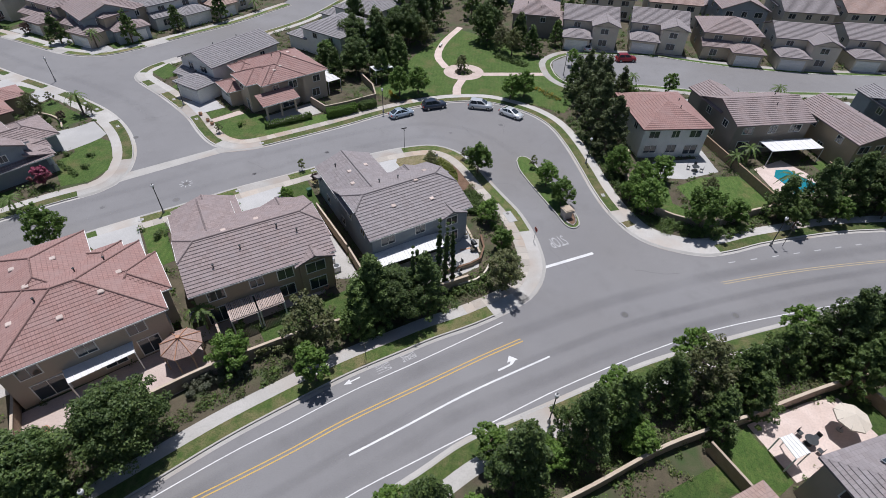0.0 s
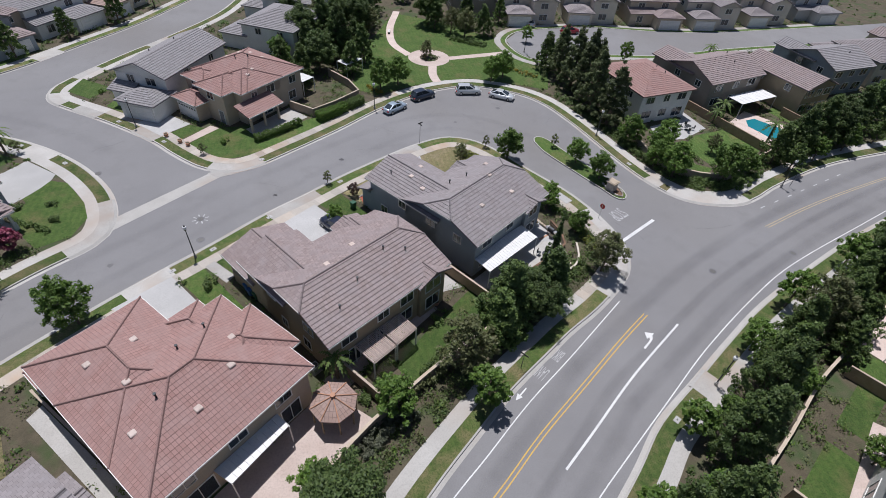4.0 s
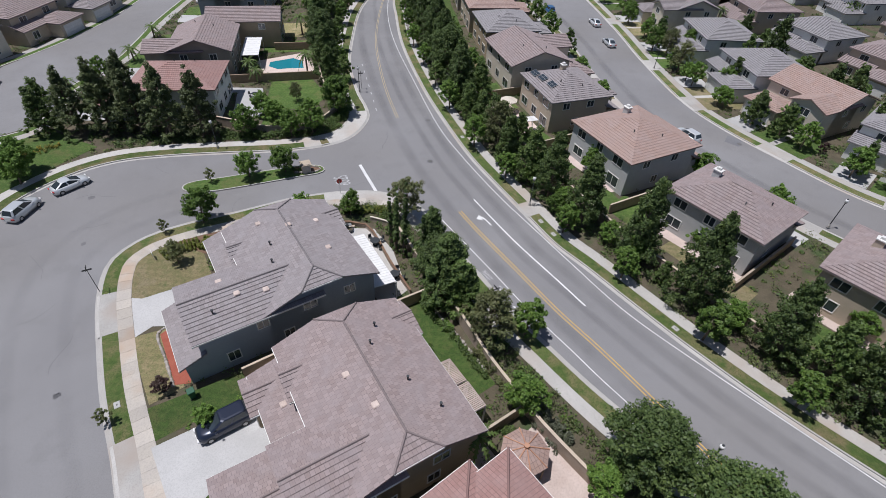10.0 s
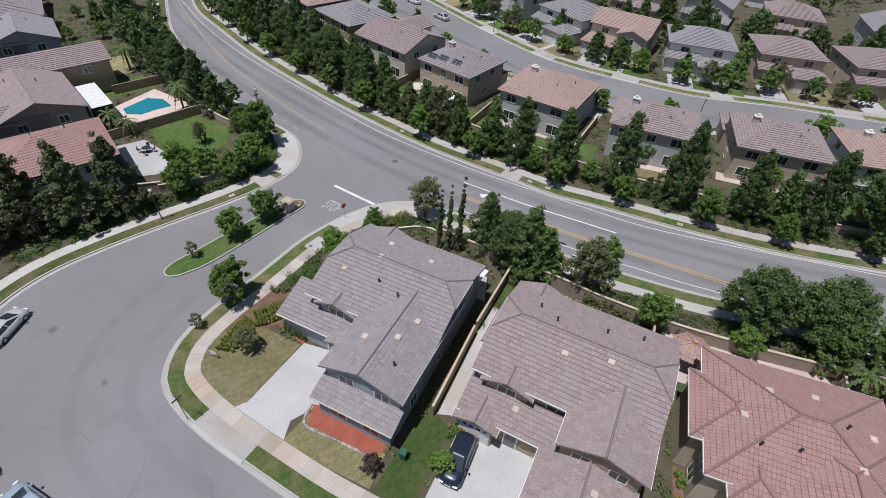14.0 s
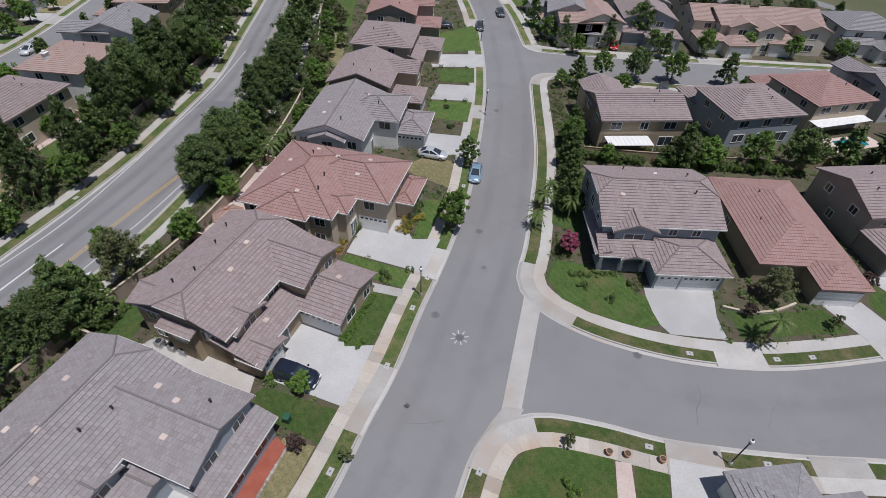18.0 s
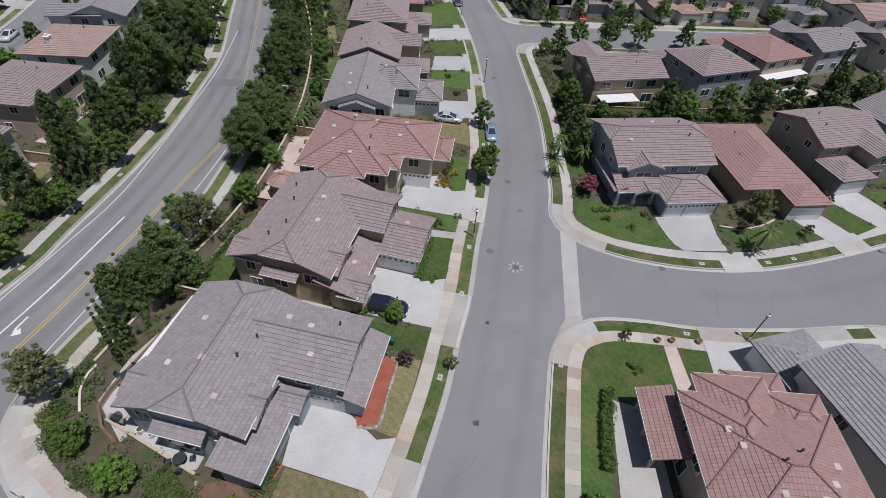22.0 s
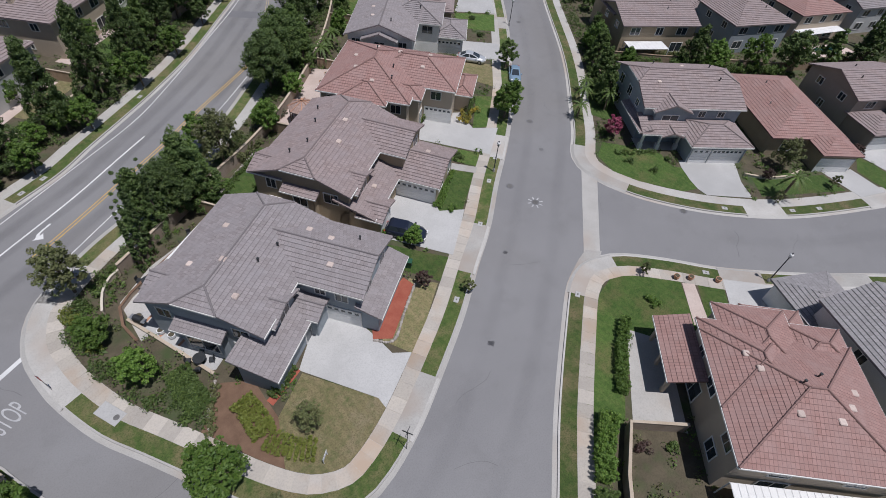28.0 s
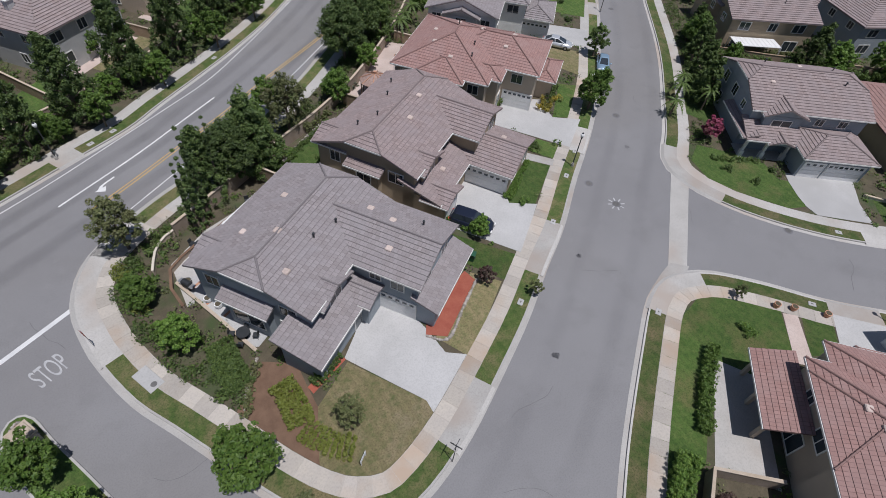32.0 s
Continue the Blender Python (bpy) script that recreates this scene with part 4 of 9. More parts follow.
random.seed(11)
M["tar"] = plain("tar_seal", (0.135, 0.133, 0.136), (0.17, 0.168, 0.17), 0.8, 20, 1.5, 0.1, spread=0)
for x, y, a, n in ((-9, 78, 30, 6), (-2, 82, 120, 5), (6, 78, 70, 6), (12, 74, 100, 4), (-20, 70, 40, 5), (-30, 62, 140, 4), (8, 62, 110, 5), (22, 46, 20, 6), (-56, 74, 40, 5), (-62, 79, 35, 5),
                   (-57, 42, 55, 3), (5, 84, 30, 4), (-47, 60, 60, 4), (-66, 30, 50, 4), (14, 45, 80, 5), (1, 76, 100, 5), (-12, 74.5, 150, 4)):
    pts = [(x, y)]
    for k in range(n):
        a += random.uniform(-28, 28)
        pts.append((pts[-1][0] + 0.9 * math.cos(radians(a)), pts[-1][1] + 0.9 * math.sin(radians(a))))
    marking(pts, random.uniform(0.03, 0.06), M["tar"], "crack_seal", "dark tar seal over a crack in asphalt", 0.005)
for x, y, r in ((5.5, 81, 0.5), (9, 66, 0.6), (-48, 50, 0.4), (-22, 68, 0.4), (-31, 60.5, 0.3), (-3, 77, 0.35)):
    flat("oil_stain", [(x + r * random.uniform(0.5, 1.1) * math.cos(s * 0.7), y + r * random.uniform(0.5, 1.1) * math.sin(s * 0.7)) for s in range(9)], 0.003, M["tar"], 0, "dark oil stain on asphalt", "stain")

# entry island with kerb
ISLAND = [(8.0, 69.2), (8.6, 66.2), (10.9, 61), (13.2, 56.2), (14.2, 53.9), (15.2, 53.2), (16.2, 54), (16, 56.5), (14, 61.4), (11.8, 66.4), (10.4, 69.8), (9.3, 70.8), (8.3, 70.4)]
isl = smooth_line(ISLAND + ISLAND[:1], 0.7)[:-1]
isn = normals(isl, True)
strip("island_kerb", isl, isn, 0.0, 0.16, 0.15, 0.15, M["kerb"], label="concrete kerb round the planted island", category="kerb", closed=True, skirt=0.15)
flat("island_grass", offset(isl, isn, 0.15), 0.146, M["lawn"], 0, "mown grass on the entry island", "grass")
flat("island_stones", [(14.0, 57.2), (14.0, 55.4), (14.6, 54.2), (15.3, 53.6), (15.9, 54.4), (15.7, 56.4), (15.0, 57.8)], 0.156, M["brown_mulch"], 0, "reddish mulch bed at the island's nose", "mulch bed")


# ---- pavements split into slabs ----
def slabs(name, line, nrm, p0, p1, group):
    """Single concrete slabs with open joints along a stretch of pavement."""
    a, b = sorted((near_index(line, p0), near_index(line, p1)))
    host = thing(name, Matrix(), "pale concrete pavement of jointed slabs", "pavement", kind="structure")
    lo, hi = offset(line, nrm, 1.56), offset(line, nrm, 2.94)
    for i in range(a, b):
        p, q, r, s = lo[i], lo[i + 1], hi[i + 1], hi[i]
        c = (p + q + r + s) / 4
        sh = Shape()
        k = 0.985
        sh.prism([((v - c) * k + c).to_tuple()[:2] for v in (p, q, r, s)], 0.15, 0.172 + random.uniform(-0.002, 0.003))
        sh.done("slab", M["slab"], host)


slabs("pavement_corner", line_a, nrm_a, (3, 35.3), (-60, 31.5), "")
slabs("pavement_side", line_b, nrm_b, (-10, 86), (-58, 84), "")


# ---- lots: lawns, drives, beds, patios ----
LOTS = itertools.count()


def lot(name, pts, mat, label, category, z=0.16, thick=0.02):
    """A paved or planted patch; neighbours lie in slightly different layers, so that no two meet in one plane."""
    return flat(name, pts, z + 0.0012 * (next(LOTS) % 11), M[mat], thick + 0.01, label, category)


def inner_edge(p0, p1, d=2.97):
    """The lots' edge along the pavement of the central block, between two places."""
    a, b = sorted((near_index(line_a, p0), near_index(line_a, p1)))
    return [tuple(p[:2]) for p in offset(line_a, nrm_a, d)[a:b + 1]]


lot("driveway", [(-11.2, 55.4), (-6.6, 60.0), (-10.6, 66.2), *inner_edge((-12.6, 69.6), (-16.6, 67.2)), (-14.0, 63.4), (-13.7, 60.6), (-13.2, 58.2)], "concrete_new", "smooth pale concrete driveway of the corner house", "driveway", 0.175)
lot("front_lawn", [(-6.7, 60.4), (-3.2, 62.8), *inner_edge((0.8, 68.2), (-12.4, 69.7)), (-10.6, 66.2)], "dry_lawn", "patchy dry front lawn", "lawn")
lot("mulch_bed", [(-0.9, 57.2), *inner_edge((4.4, 62.0), (1.0, 68.0)), (-3.3, 62.7), (-3.2, 60.6), (-3.2, 58.6)], "brown_mulch", "bare reddish-brown soil bed", "mulch bed", 0.164)
lot("brick_border", [(-6.7, 60.1), (-6.4, 59.6), (-3.2, 60.9), (-3.4, 61.6)], "mulch", "narrow red edging between drive and bed", "edging", 0.178)
for u in (0.12, 0.38, 0.62, 0.86):
    # brick bands across the patio, from its edge to the house
    x, y = 2.9 + (-1.0 - 2.9) * u, 47.0 + (54.8 - 47.0) * u
    lot("brick_band", [(x, y), (x + 0.1, y - 0.22), (x - 1.75, y - 1.12), (x - 1.85, y - 0.9)], "terracotta", "brick band set in the concrete patio", "paving", 0.182)
lot("front_lawn", [(-20.3, 57.4), (-22.3, 59.6), (-15.6, 64.8), (-14.0, 61.8)], "dry_lawn", "yellowish dry strip of lawn", "lawn")
lot("mulch_bed", [(-19.9, 57.0), (-20.2, 58.3), (-14.9, 62.2), (-13.4, 61.2), (-14.0, 60.2), (-18.8, 57.4)], "mulch", "bright red mulch bed with stone edging", "mulch bed", 0.178)
lot("driveway", [(-20.6, 50.2), (-26.0, 57.6), (-31.6, 53.0), (-29.0, 51.5), (-29.4, 50.3), (-26.8, 46.2), (-25.0, 45.6)], "concrete_new", "wide pale concrete driveway", "driveway", 0.175)
lot("front_lawn", [(-31.4, 52.9), (-28.6, 51.6), (-29.2, 50.5), (-34.7, 46.2), (-36.9, 48.7)], "lawn", "mown green front lawn", "lawn")
lot("garden_path", [(-34.7, 46.2), (-35.5, 45.2), (-38.0, 48.0), (-37.1, 48.8)], "concrete", "narrow concrete garden path", "path", 0.176)
lot("front_lawn", [(-18.0, 52.4), (-20.6, 51.6), (-25.6, 57.8), (-22.9, 60.0)], "lawn", "mown green side lawn", "lawn")
lot("driveway", [(-35.2, 39.1), (-39.9, 35.0), (-44.1, 37.4), (-43.2, 41.3), (-46.2, 43.2), (-41.2, 47.0)], "concrete_new", "pale concrete driveway", "driveway", 0.175)
lot("front_lawn", [(-33.2, 41.0), (-35.0, 39.3), (-40.8, 46.9), (-38.2, 48.0)], "lawn", "mown green front lawn", "lawn")
lot("front_lawn", [(-43.2, 41.3), (-49.0, 35.4), (-52.2, 37.6), (-46.4, 42.9)], "lawn", "mown green front lawn", "lawn")
lot("driveway", [(-57.0, 19.4), (-63.6, 25.0), (-60.2, 29.0), (-53.8, 26.0)], "concrete_new", "pale concrete driveway", "driveway", 0.175)
lot("front_lawn", [(-49.5, 27.0), (-54.2, 26.4), (-58.2, 30.2), (-53.4, 35.4)], "dry_lawn", "dry front lawn", "lawn")
lot("driveway", [(-65.2, 11.2), (-69.9, 6.9), (-75.2, 10.8), (-71.4, 15.6)], "concrete_new", "pale concrete driveway", "driveway", 0.175)
lot("front_lawn", [(-61.2, 16.2), (-65.0, 11.6), (-71.0, 15.9), (-66.2, 21.2)], "lawn", "mown green front lawn", "lawn")
lot("front_lawn", [(-70.6, 6.0), (-73.6, 1.6), (-80.0, 4.4), (-76.0, 9.8)], "lawn", "mown green front lawn", "lawn")
lot("driveway", [(-75, -6), (-85.5, 0), (-82.0, 5), (-73, 0)], "concrete_new", "pale concrete driveway", "driveway", 0.175)
lot("front_lawn", [(-80, -14), (-93.5, -14.5), (-86.5, -2), (-76, -6.4)], "lawn", "mown green front lawn", "lawn")
lot("back_lawn", [(-9.9, 40.2), (-7.6, 37.2), (-13.8, 32.2), (-17.6, 29.6), (-19.2, 31.6), (-15.6, 35.4)], "lawn", "bright mown back lawn", "lawn")
lot("patio", [(2.9, 49.4), (3.1, 44.2), (-0.5, 41.4), (-6.7, 39.0), (-9.6, 41.2), (1.8, 49.2)], "concrete", "pale concrete patio beside the house", "patio", 0.17)
lot("patio", [(3.1, 46.2), (0.2, 46.6), (-3.6, 54.0), (-2.4, 54.9), (-1.1, 55.8), (-0.5, 55.6), (1.1, 51.2)], "concrete_new", "pale concrete patio with brick bands", "patio", 0.171)
lot("patio", [(-26, 31.4), (-24.4, 29.8), (-14.0, 38.0), (-14.4, 39.0)], "patio", "narrow concrete patio behind the house", "patio", 0.17)
lot("patio", [(-37.4, 19.8), (-32.4, 15.8), (-21.4, 26.4), (-25.8, 30.4)], "patio", "pinkish paved patio", "patio", 0.17)
lot("side_yard", [(-13.4, 40.2), (-10.6, 40.7), (-12.9, 44.1), (-19.0, 52.0), (-20.6, 49.6)], "concrete", "concrete side yard between houses", "side yard", 0.168)
lot("flower_bed", [(-31.8, 36.6), (-36.9, 34.9), (-37.4, 36.4), (-34.5, 39.3)], "brown_mulch", "brown soil bed of flowers beside the drive", "flower bed")
lot("pool_deck", [(-113.0, 55.6), (-122.6, 59.4), (-121.8, 62.8), (-112.4, 59.8)], "patio", "pale paved pool deck behind the house", "pool deck", 0.17)
lot("swimming_pool", [(-115.2, 57.4), (-114.2, 59.3), (-119.6, 61.4), (-121.0, 59.5)], "pool_water", "small turquoise swimming pool", "pool", 0.184)
# across the street
lot("front_lawn", [(-34.4, 70.6), (-37.4, 69.8), (-39.6, 70.6), (-43.4, 74.6), (-39.6, 78.9), (-35.4, 78.8), (-33.0, 74.8)], "lawn", "mown green corner lawn", "lawn")
lot("driveway", [(-47.6, 77.2), (-51.8, 81.4), (-48.6, 84.7), (-44.0, 80.4)], "concrete_new", "pale concrete driveway", "driveway", 0.175)
lot("front_lawn", [(-45.0, 75.6), (-47.4, 77.2), (-44.0, 80.2), (-41.6, 78.8)], "lawn", "small dark green lawn", "lawn")
lot("patio", [(-33.7, 74.8), (-35.7, 77.9), (-29.4, 84.4), (-26.5, 80.8)], "concrete", "grey concrete side patio", "patio", 0.17)
lot("garden_path", [(-43.4, 74.8), (-44.4, 75.7), (-41.0, 79.6), (-39.7, 78.6)], "patio", "pinkish garden path", "path", 0.176)
lot("side_lawn", [(-30.6, 72.2), (-34.4, 69.9), (-34.6, 71.0), (-33.2, 74.9), (-26.0, 80.4), (-21.8, 80.6), (-23.4, 78.2)], "lawn", "narrow green side lawn", "lawn")
lot("side_yard", [(-38.8, 22.4), (-40.0, 21.4), (-49.8, 31.8), (-49.0, 33.0)], "concrete", "narrow concrete side yard between two houses", "side yard", 0.168)
lot("front_lawn", [(-52.6, 83.4), (-57.4, 87.6), (-56.2, 91.0), (-50.0, 85.6)], "lawn", "mown green front lawn", "lawn")
lot("front_lawn", [(-60.6, 90.4), (-64.6, 93.4), (-63.6, 98.2), (-58.0, 94.0)], "lawn", "mown green front lawn", "lawn")
lot("front_lawn", [(-53.2, 55.4), (-56.3, 53.7), (-59.2, 57.0), (-61.1, 60.0), (-60.2, 62.6), (-60.9, 63.5), (-59.6, 65.6), (-59.0, 67.2), (-56.8, 66.4), (-53.6, 61.8), (-52.4, 58.6)], "lawn", "mown green corner lawn", "lawn")
lot("driveway", [(-60.9, 63.5), (-59.6, 65.6), (-58.9, 67.2), (-58.8, 68.6), (-63.4, 72.4), (-65.1, 69.9), (-67.2, 68.1), (-68.3, 67.1), (-61.9, 62.3)], "concrete_new", "pale concrete driveway", "driveway", 0.175)
lot("front_lawn", [(-67.6, 69.8), (-71.0, 73.0), (-76.6, 75.8), (-75.8, 79.2), (-64.8, 73.0)], "lawn", "mown green front lawn", "lawn")
lot("driveway", [(-77.0, 75.4), (-81.4, 77.6), (-80.4, 82.6), (-76.2, 81.0)], "concrete_new", "pale concrete driveway", "driveway", 0.175)
lot("driveway", [(-86, 76), (-92, 79), (-90, 86), (-85.4, 84)], "concrete_new", "pale curved concrete driveway", "driveway", 0.175)
lot("front_lawn", [(-81.8, 78.4), (-85.6, 76.8), (-85, 83.6), (-81.0, 82.4)], "lawn", "mown green front lawn", "lawn")
lot("front_lawn", [(-92.4, 79.6), (-100, 84), (-98, 89.4), (-91, 86)], "lawn", "mown green front lawn", "lawn")
lot("front_lawn", [(-60.4, 48.4), (-66.4, 42.2), (-68.6, 45.4), (-62, 52.4)], "lawn", "narrow green side lawn", "lawn")
lot("back_lawn", [(-72.6, 45.6), (-76.4, 42.6), (-86.6, 52.2), (-83.4, 55.4)], "lawn", "mown back lawn behind a fence", "lawn")
lot("back_lawn", [(-88.6, 54.0), (-97.4, 60.6), (-94.6, 63.4), (-86.4, 56.8)], "dry_lawn", "dry back lawn behind a fence", "lawn")
lot("patio", [(-86.0, 44.6), (-97.6, 53.0), (-95.4, 55.4), (-84.6, 47.2)], "concrete", "grey concrete patio behind the house", "patio", 0.17)
# park and the entry corner
lot("park_lawn", [(-19, 90.5), (-13.4, 111.8), (-6, 130), (6, 122), (14.4, 112), (20.4, 95.5), (17.0, 86.8), (10.9, 89.8), (3.6, 92.8), (-3.6, 92.2), (-10, 89.7), (-14.4, 87.6)], "lawn", "bright mown park lawn", "lawn")
ring = [(-2.4 + 4.2 * math.cos(a * math.pi / 12), 103 + 4.2 * math.sin(a * math.pi / 12)) for a in range(24)]
lot("park_path", ring, "patio", "round paved place in the park", "path", 0.172)
for pts in ([(-3.0, 91.8), (-3.2, 95), (-2.4, 99.2)], [(1.6, 102.4), (8, 103.4), (16, 104.6)], [(-6.2, 104.6), (-8.6, 111), (-8.0, 120), (-5, 131)]):
    ln = smooth_line(pts, 1.2)
    strip("park_path", ln, normals(ln), -0.8, 0.8, 0.172, 0.172, M["patio"], label="pale winding park path", category="path")
lot("planting_bed", [(-2.4 + 1.9 * math.cos(a * math.pi / 8), 103 + 1.9 * math.sin(a * math.pi / 8)) for a in range(16)], "soil", "round planted bed in the paved place", "planting bed", 0.19)
lot("garden_lawn", [(42.0, 69.2), (45.2, 63.0), (38.0, 58.0), (33.2, 59.6), (31.6, 65.0), (36, 68)], "lawn", "mown back lawn with curved edge", "lawn")
lot("back_lawn", [(57.0, 66.6), (63.0, 68.2), (61.0, 76.6), (55.0, 75.0)], "lawn", "mown back lawn beside a fence", "lawn")
lot("back_lawn", [(65.0, 69.0), (74.0, 70.2), (72.0, 77.0), (64.0, 75.4)], "dry_lawn", "dry back lawn beside a fence", "lawn")
lot("side_lawn", [(26.4, 66.0), (30.4, 66.4), (30.0, 60.6), (33.0, 58.6), (31.0, 57.2), (27.0, 60.0)], "lawn", "green border of the back garden", "lawn")
lot("patio", [(29.6, 71.6), (28.7, 67.1), (33.4, 67.2), (39.3, 70.0), (38.4, 78.0), (36.6, 78.0), (36.9, 73.6)], "concrete_new", "white concrete back patio", "patio", 0.17)
lot("pool_deck", [(45.2, 71.6), (50.6, 75.0), (56.4, 67.0), (48.6, 62.4), (46.0, 66)], "patio", "pinkish paved pool deck", "pool deck", 0.17)
lot("swimming_pool", [(50.6, 72.2), (53.2, 68.4), (52.0, 66.2), (48.9, 65.2), (48.4, 67.6), (47.6, 69.8), (48.6, 71.8)], "pool_water", "turquoise swimming pool", "pool", 0.182)
lot("cul_de_sac", [(16.4, 107), (16.6, 111.5), (20.5, 116), (27, 117.6), (40, 118.4), (46, 116.8), (57, 114.4), (73, 113.4), (110, 116), (150, 120), (150, 110), (110, 106), (73, 104), (56, 101.8), (47, 100.8), (34, 102), (27, 100), (21, 99.6), (17.6, 102.6)], "asphalt", "asphalt turning circle behind the park", "road", 0.158)
for pts, o in (([(110, 116), (73, 113.4), (57, 114.4), (46, 116.8), (40, 118.4), (27, 117.6), (20.5, 116), (16.6, 111.5), (16.4, 107), (17.6, 102.6), (21, 99.6), (27, 100), (34, 102), (47, 100.8), (56, 101.8), (73, 104), (110, 106)], -1),):
    ln = smooth_line(pts, 1.2)
    strip("far_kerb", ln, normals(ln), -0.25, 0.0, 0.21, 0.21, M["kerb"], label="concrete kerb round the turning circle", category="kerb")
    strip("far_verge", ln, normals(ln), -1.3, -0.25, 0.18, 0.2, M["lawn"], label="grass verge round the turning circle", category="grass verge")
    strip("far_pavement", ln, normals(ln), -2.7, -1.3, 0.19, 0.19, M["concrete"], label="pale concrete pavement", category="pavement")
# gardens south of the main road
def lawn_band(line, nrm, p0, p1, d0, d1, mat, label):
    a, b = sorted((near_index(line, p0), near_index(line, p1)))
    strip("garden_grass", line[a:b + 1], nrm[a:b + 1], d0, d1, 0.156, 0.156, M[mat], label=label, category="lawn")


for p0, p1, d0, d1, mat in (((104, 55), (74, 49), 10, 14.5, "lawn"), ((70, 48.6), (50, 43.4), 10.4, 14, "dry_lawn"), ((44, 41.6), (33, 37.6), 10, 14, "lawn"), ((27, 35), (14, 28.4), 10.6, 13, "lawn"), ((11, 26.6), (0, 19.4), 10.6, 13.6, "lawn"), ((-3, 17), (-12, 9.6), 10.2, 13, "dry_lawn"), ((-15, 7), (-28, -7.2), 10.2, 14, "lawn"), ((-31, -11), (-52, -45), 10, 14, "lawn")):
    lawn_band(line_c, nrm_c, p0, p1, d0, d1, mat, "grass of the back gardens")
for p0, p1, d0, d1, mat in (((-36, 2), (-46, -11), 6.8, 10.5, "lawn"), ((-48, -14), (-57, -30), 7, 10.5, "dry_lawn"), ((-59, -33), (-74, -60), 7, 11, "lawn")):
    lawn_band(line_a, nrm_a, p0, p1, d0, d1, mat, "grass of the back gardens")
for pts, mat, lab in (([(28.2, 26.2), (30.5, 21.2), (33.1, 22.4), (39.8, 26.4), (38.0, 30.0), (35.2, 29.4)], "patio", "pinkish paved terrace"), ([(25.0, 23.9), (23.6, 20.6), (27.4, 19.0), (30.3, 21.2), (28.0, 25.9)], "lawn", "small green back lawn"),
                      ([(11.4, 13.6), (8.4, 10.2), (10.4, 7.6), (14.0, 11.2)], "lawn", "small green back lawn"), ([(6.0, 8.6), (-1.6, 1.6), (-0.4, 0.2), (8.0, 7.6)], "patio", "pinkish paved terrace"),
                      ([(22.5, 18.5), (14.5, 13.0), (15.4, 11.0), (24.4, 16.6)], "patio", "pinkish paved terrace"), ([(46, 33), (38, 29.6), (40, 26), (47, 28)], "lawn", "small green back lawn"),
                      ([(-4, -2.6), (-14, -11.4), (-12.6, -13), (-2.6, -4.4)], "patio", "pinkish paved terrace"), ([(-16, -14), (-23, -22), (-21, -24), (-14.4, -16)], "lawn", "small green back lawn")):
    lot("back_garden", pts, mat, lab, "garden", 0.165)
random.seed(5)
for i in range(6, len(line_d) - 8, 15):
    # each front garden: a broad lawn, a drive before the garage and a path
    p, q = line_d[i], nrm_d[i]
    t = Vector((q.y, -q.x, 0))
    a, b, c = p + q * 3.0, p + q * 8.6, p + q * 11.6
    lot("front_lawn", [(a - t * 0.4)[:2], (a + t * 8.6)[:2], (c + t * 8.6)[:2], (c - t * 0.4)[:2]], "lawn" if random.random() < 0.8 else "dry_lawn", "mown front lawn with young trees", "lawn")
    lot("driveway", [(a - t * 5.6)[:2], (a - t * 0.8)[:2], (b - t * 0.8)[:2], (b - t * 5.6)[:2]], "concrete_new", "pale concrete driveway", "driveway", 0.175)
    lot("garden_path", [(a + t * 3.0)[:2], (a + t * 4.0)[:2], (c + t * 3.6)[:2], (c + t * 2.6)[:2]], "concrete", "narrow path to a front door", "path", 0.178)
for ln, nr, lo, hi in ((line_b3, nrm_b3, 4, 60), (line_n, nrm_n, 4, 80), (line_c2, nrm_c2, 10, 120)):
    for i in range(lo, min(hi, len(ln) - 12), 12):
        p, q = ln[i], nr[i]
        t = Vector((q.y, -q.x, 0))
        a, b = p + q * 3.0, p + q * (6.2 if ln is line_c2 else 9.0)
        lot("front_lawn", [(a + t * 0.2)[:2], (a - t * 5.2)[:2], (b - t * 5.2)[:2], (b + t * 0.2)[:2]], "lawn", "mown front lawn", "lawn")
        lot("driveway", [(a - t * 5.6)[:2], (a - t * 10.2)[:2], (b - t * 10.2)[:2], (b - t * 5.6)[:2]], "concrete_new", "pale concrete driveway", "driveway", 0.175)


# ---- garden walls and fences ----
def wall_along(pts, h, label, mat="wall_block", cap="wall_cap", thick=0.2, soft=True):
    """A block wall with a proud coping and piers."""
    line = smooth_line(pts, 1.6) if soft else [Vector((*p, 0)) for p in pts]
    n = normals(line)
    w = thing("garden_wall", Matrix(), label, "wall")
    for nm, a, z0, z1, m in (("wall_body", thick / 2, 0.05, h, mat), ("coping", thick / 2 + 0.04, h, h + 0.08, cap)):
        s = Shape()
        lo, hi = offset(line, n, -a), offset(line, n, a)
        for i in range(len(line) - 1):
            s.prism([lo[i][:2], lo[i + 1][:2], hi[i + 1][:2], hi[i][:2]], z0, z1)
        s.done(nm, M[m], w)
    return w


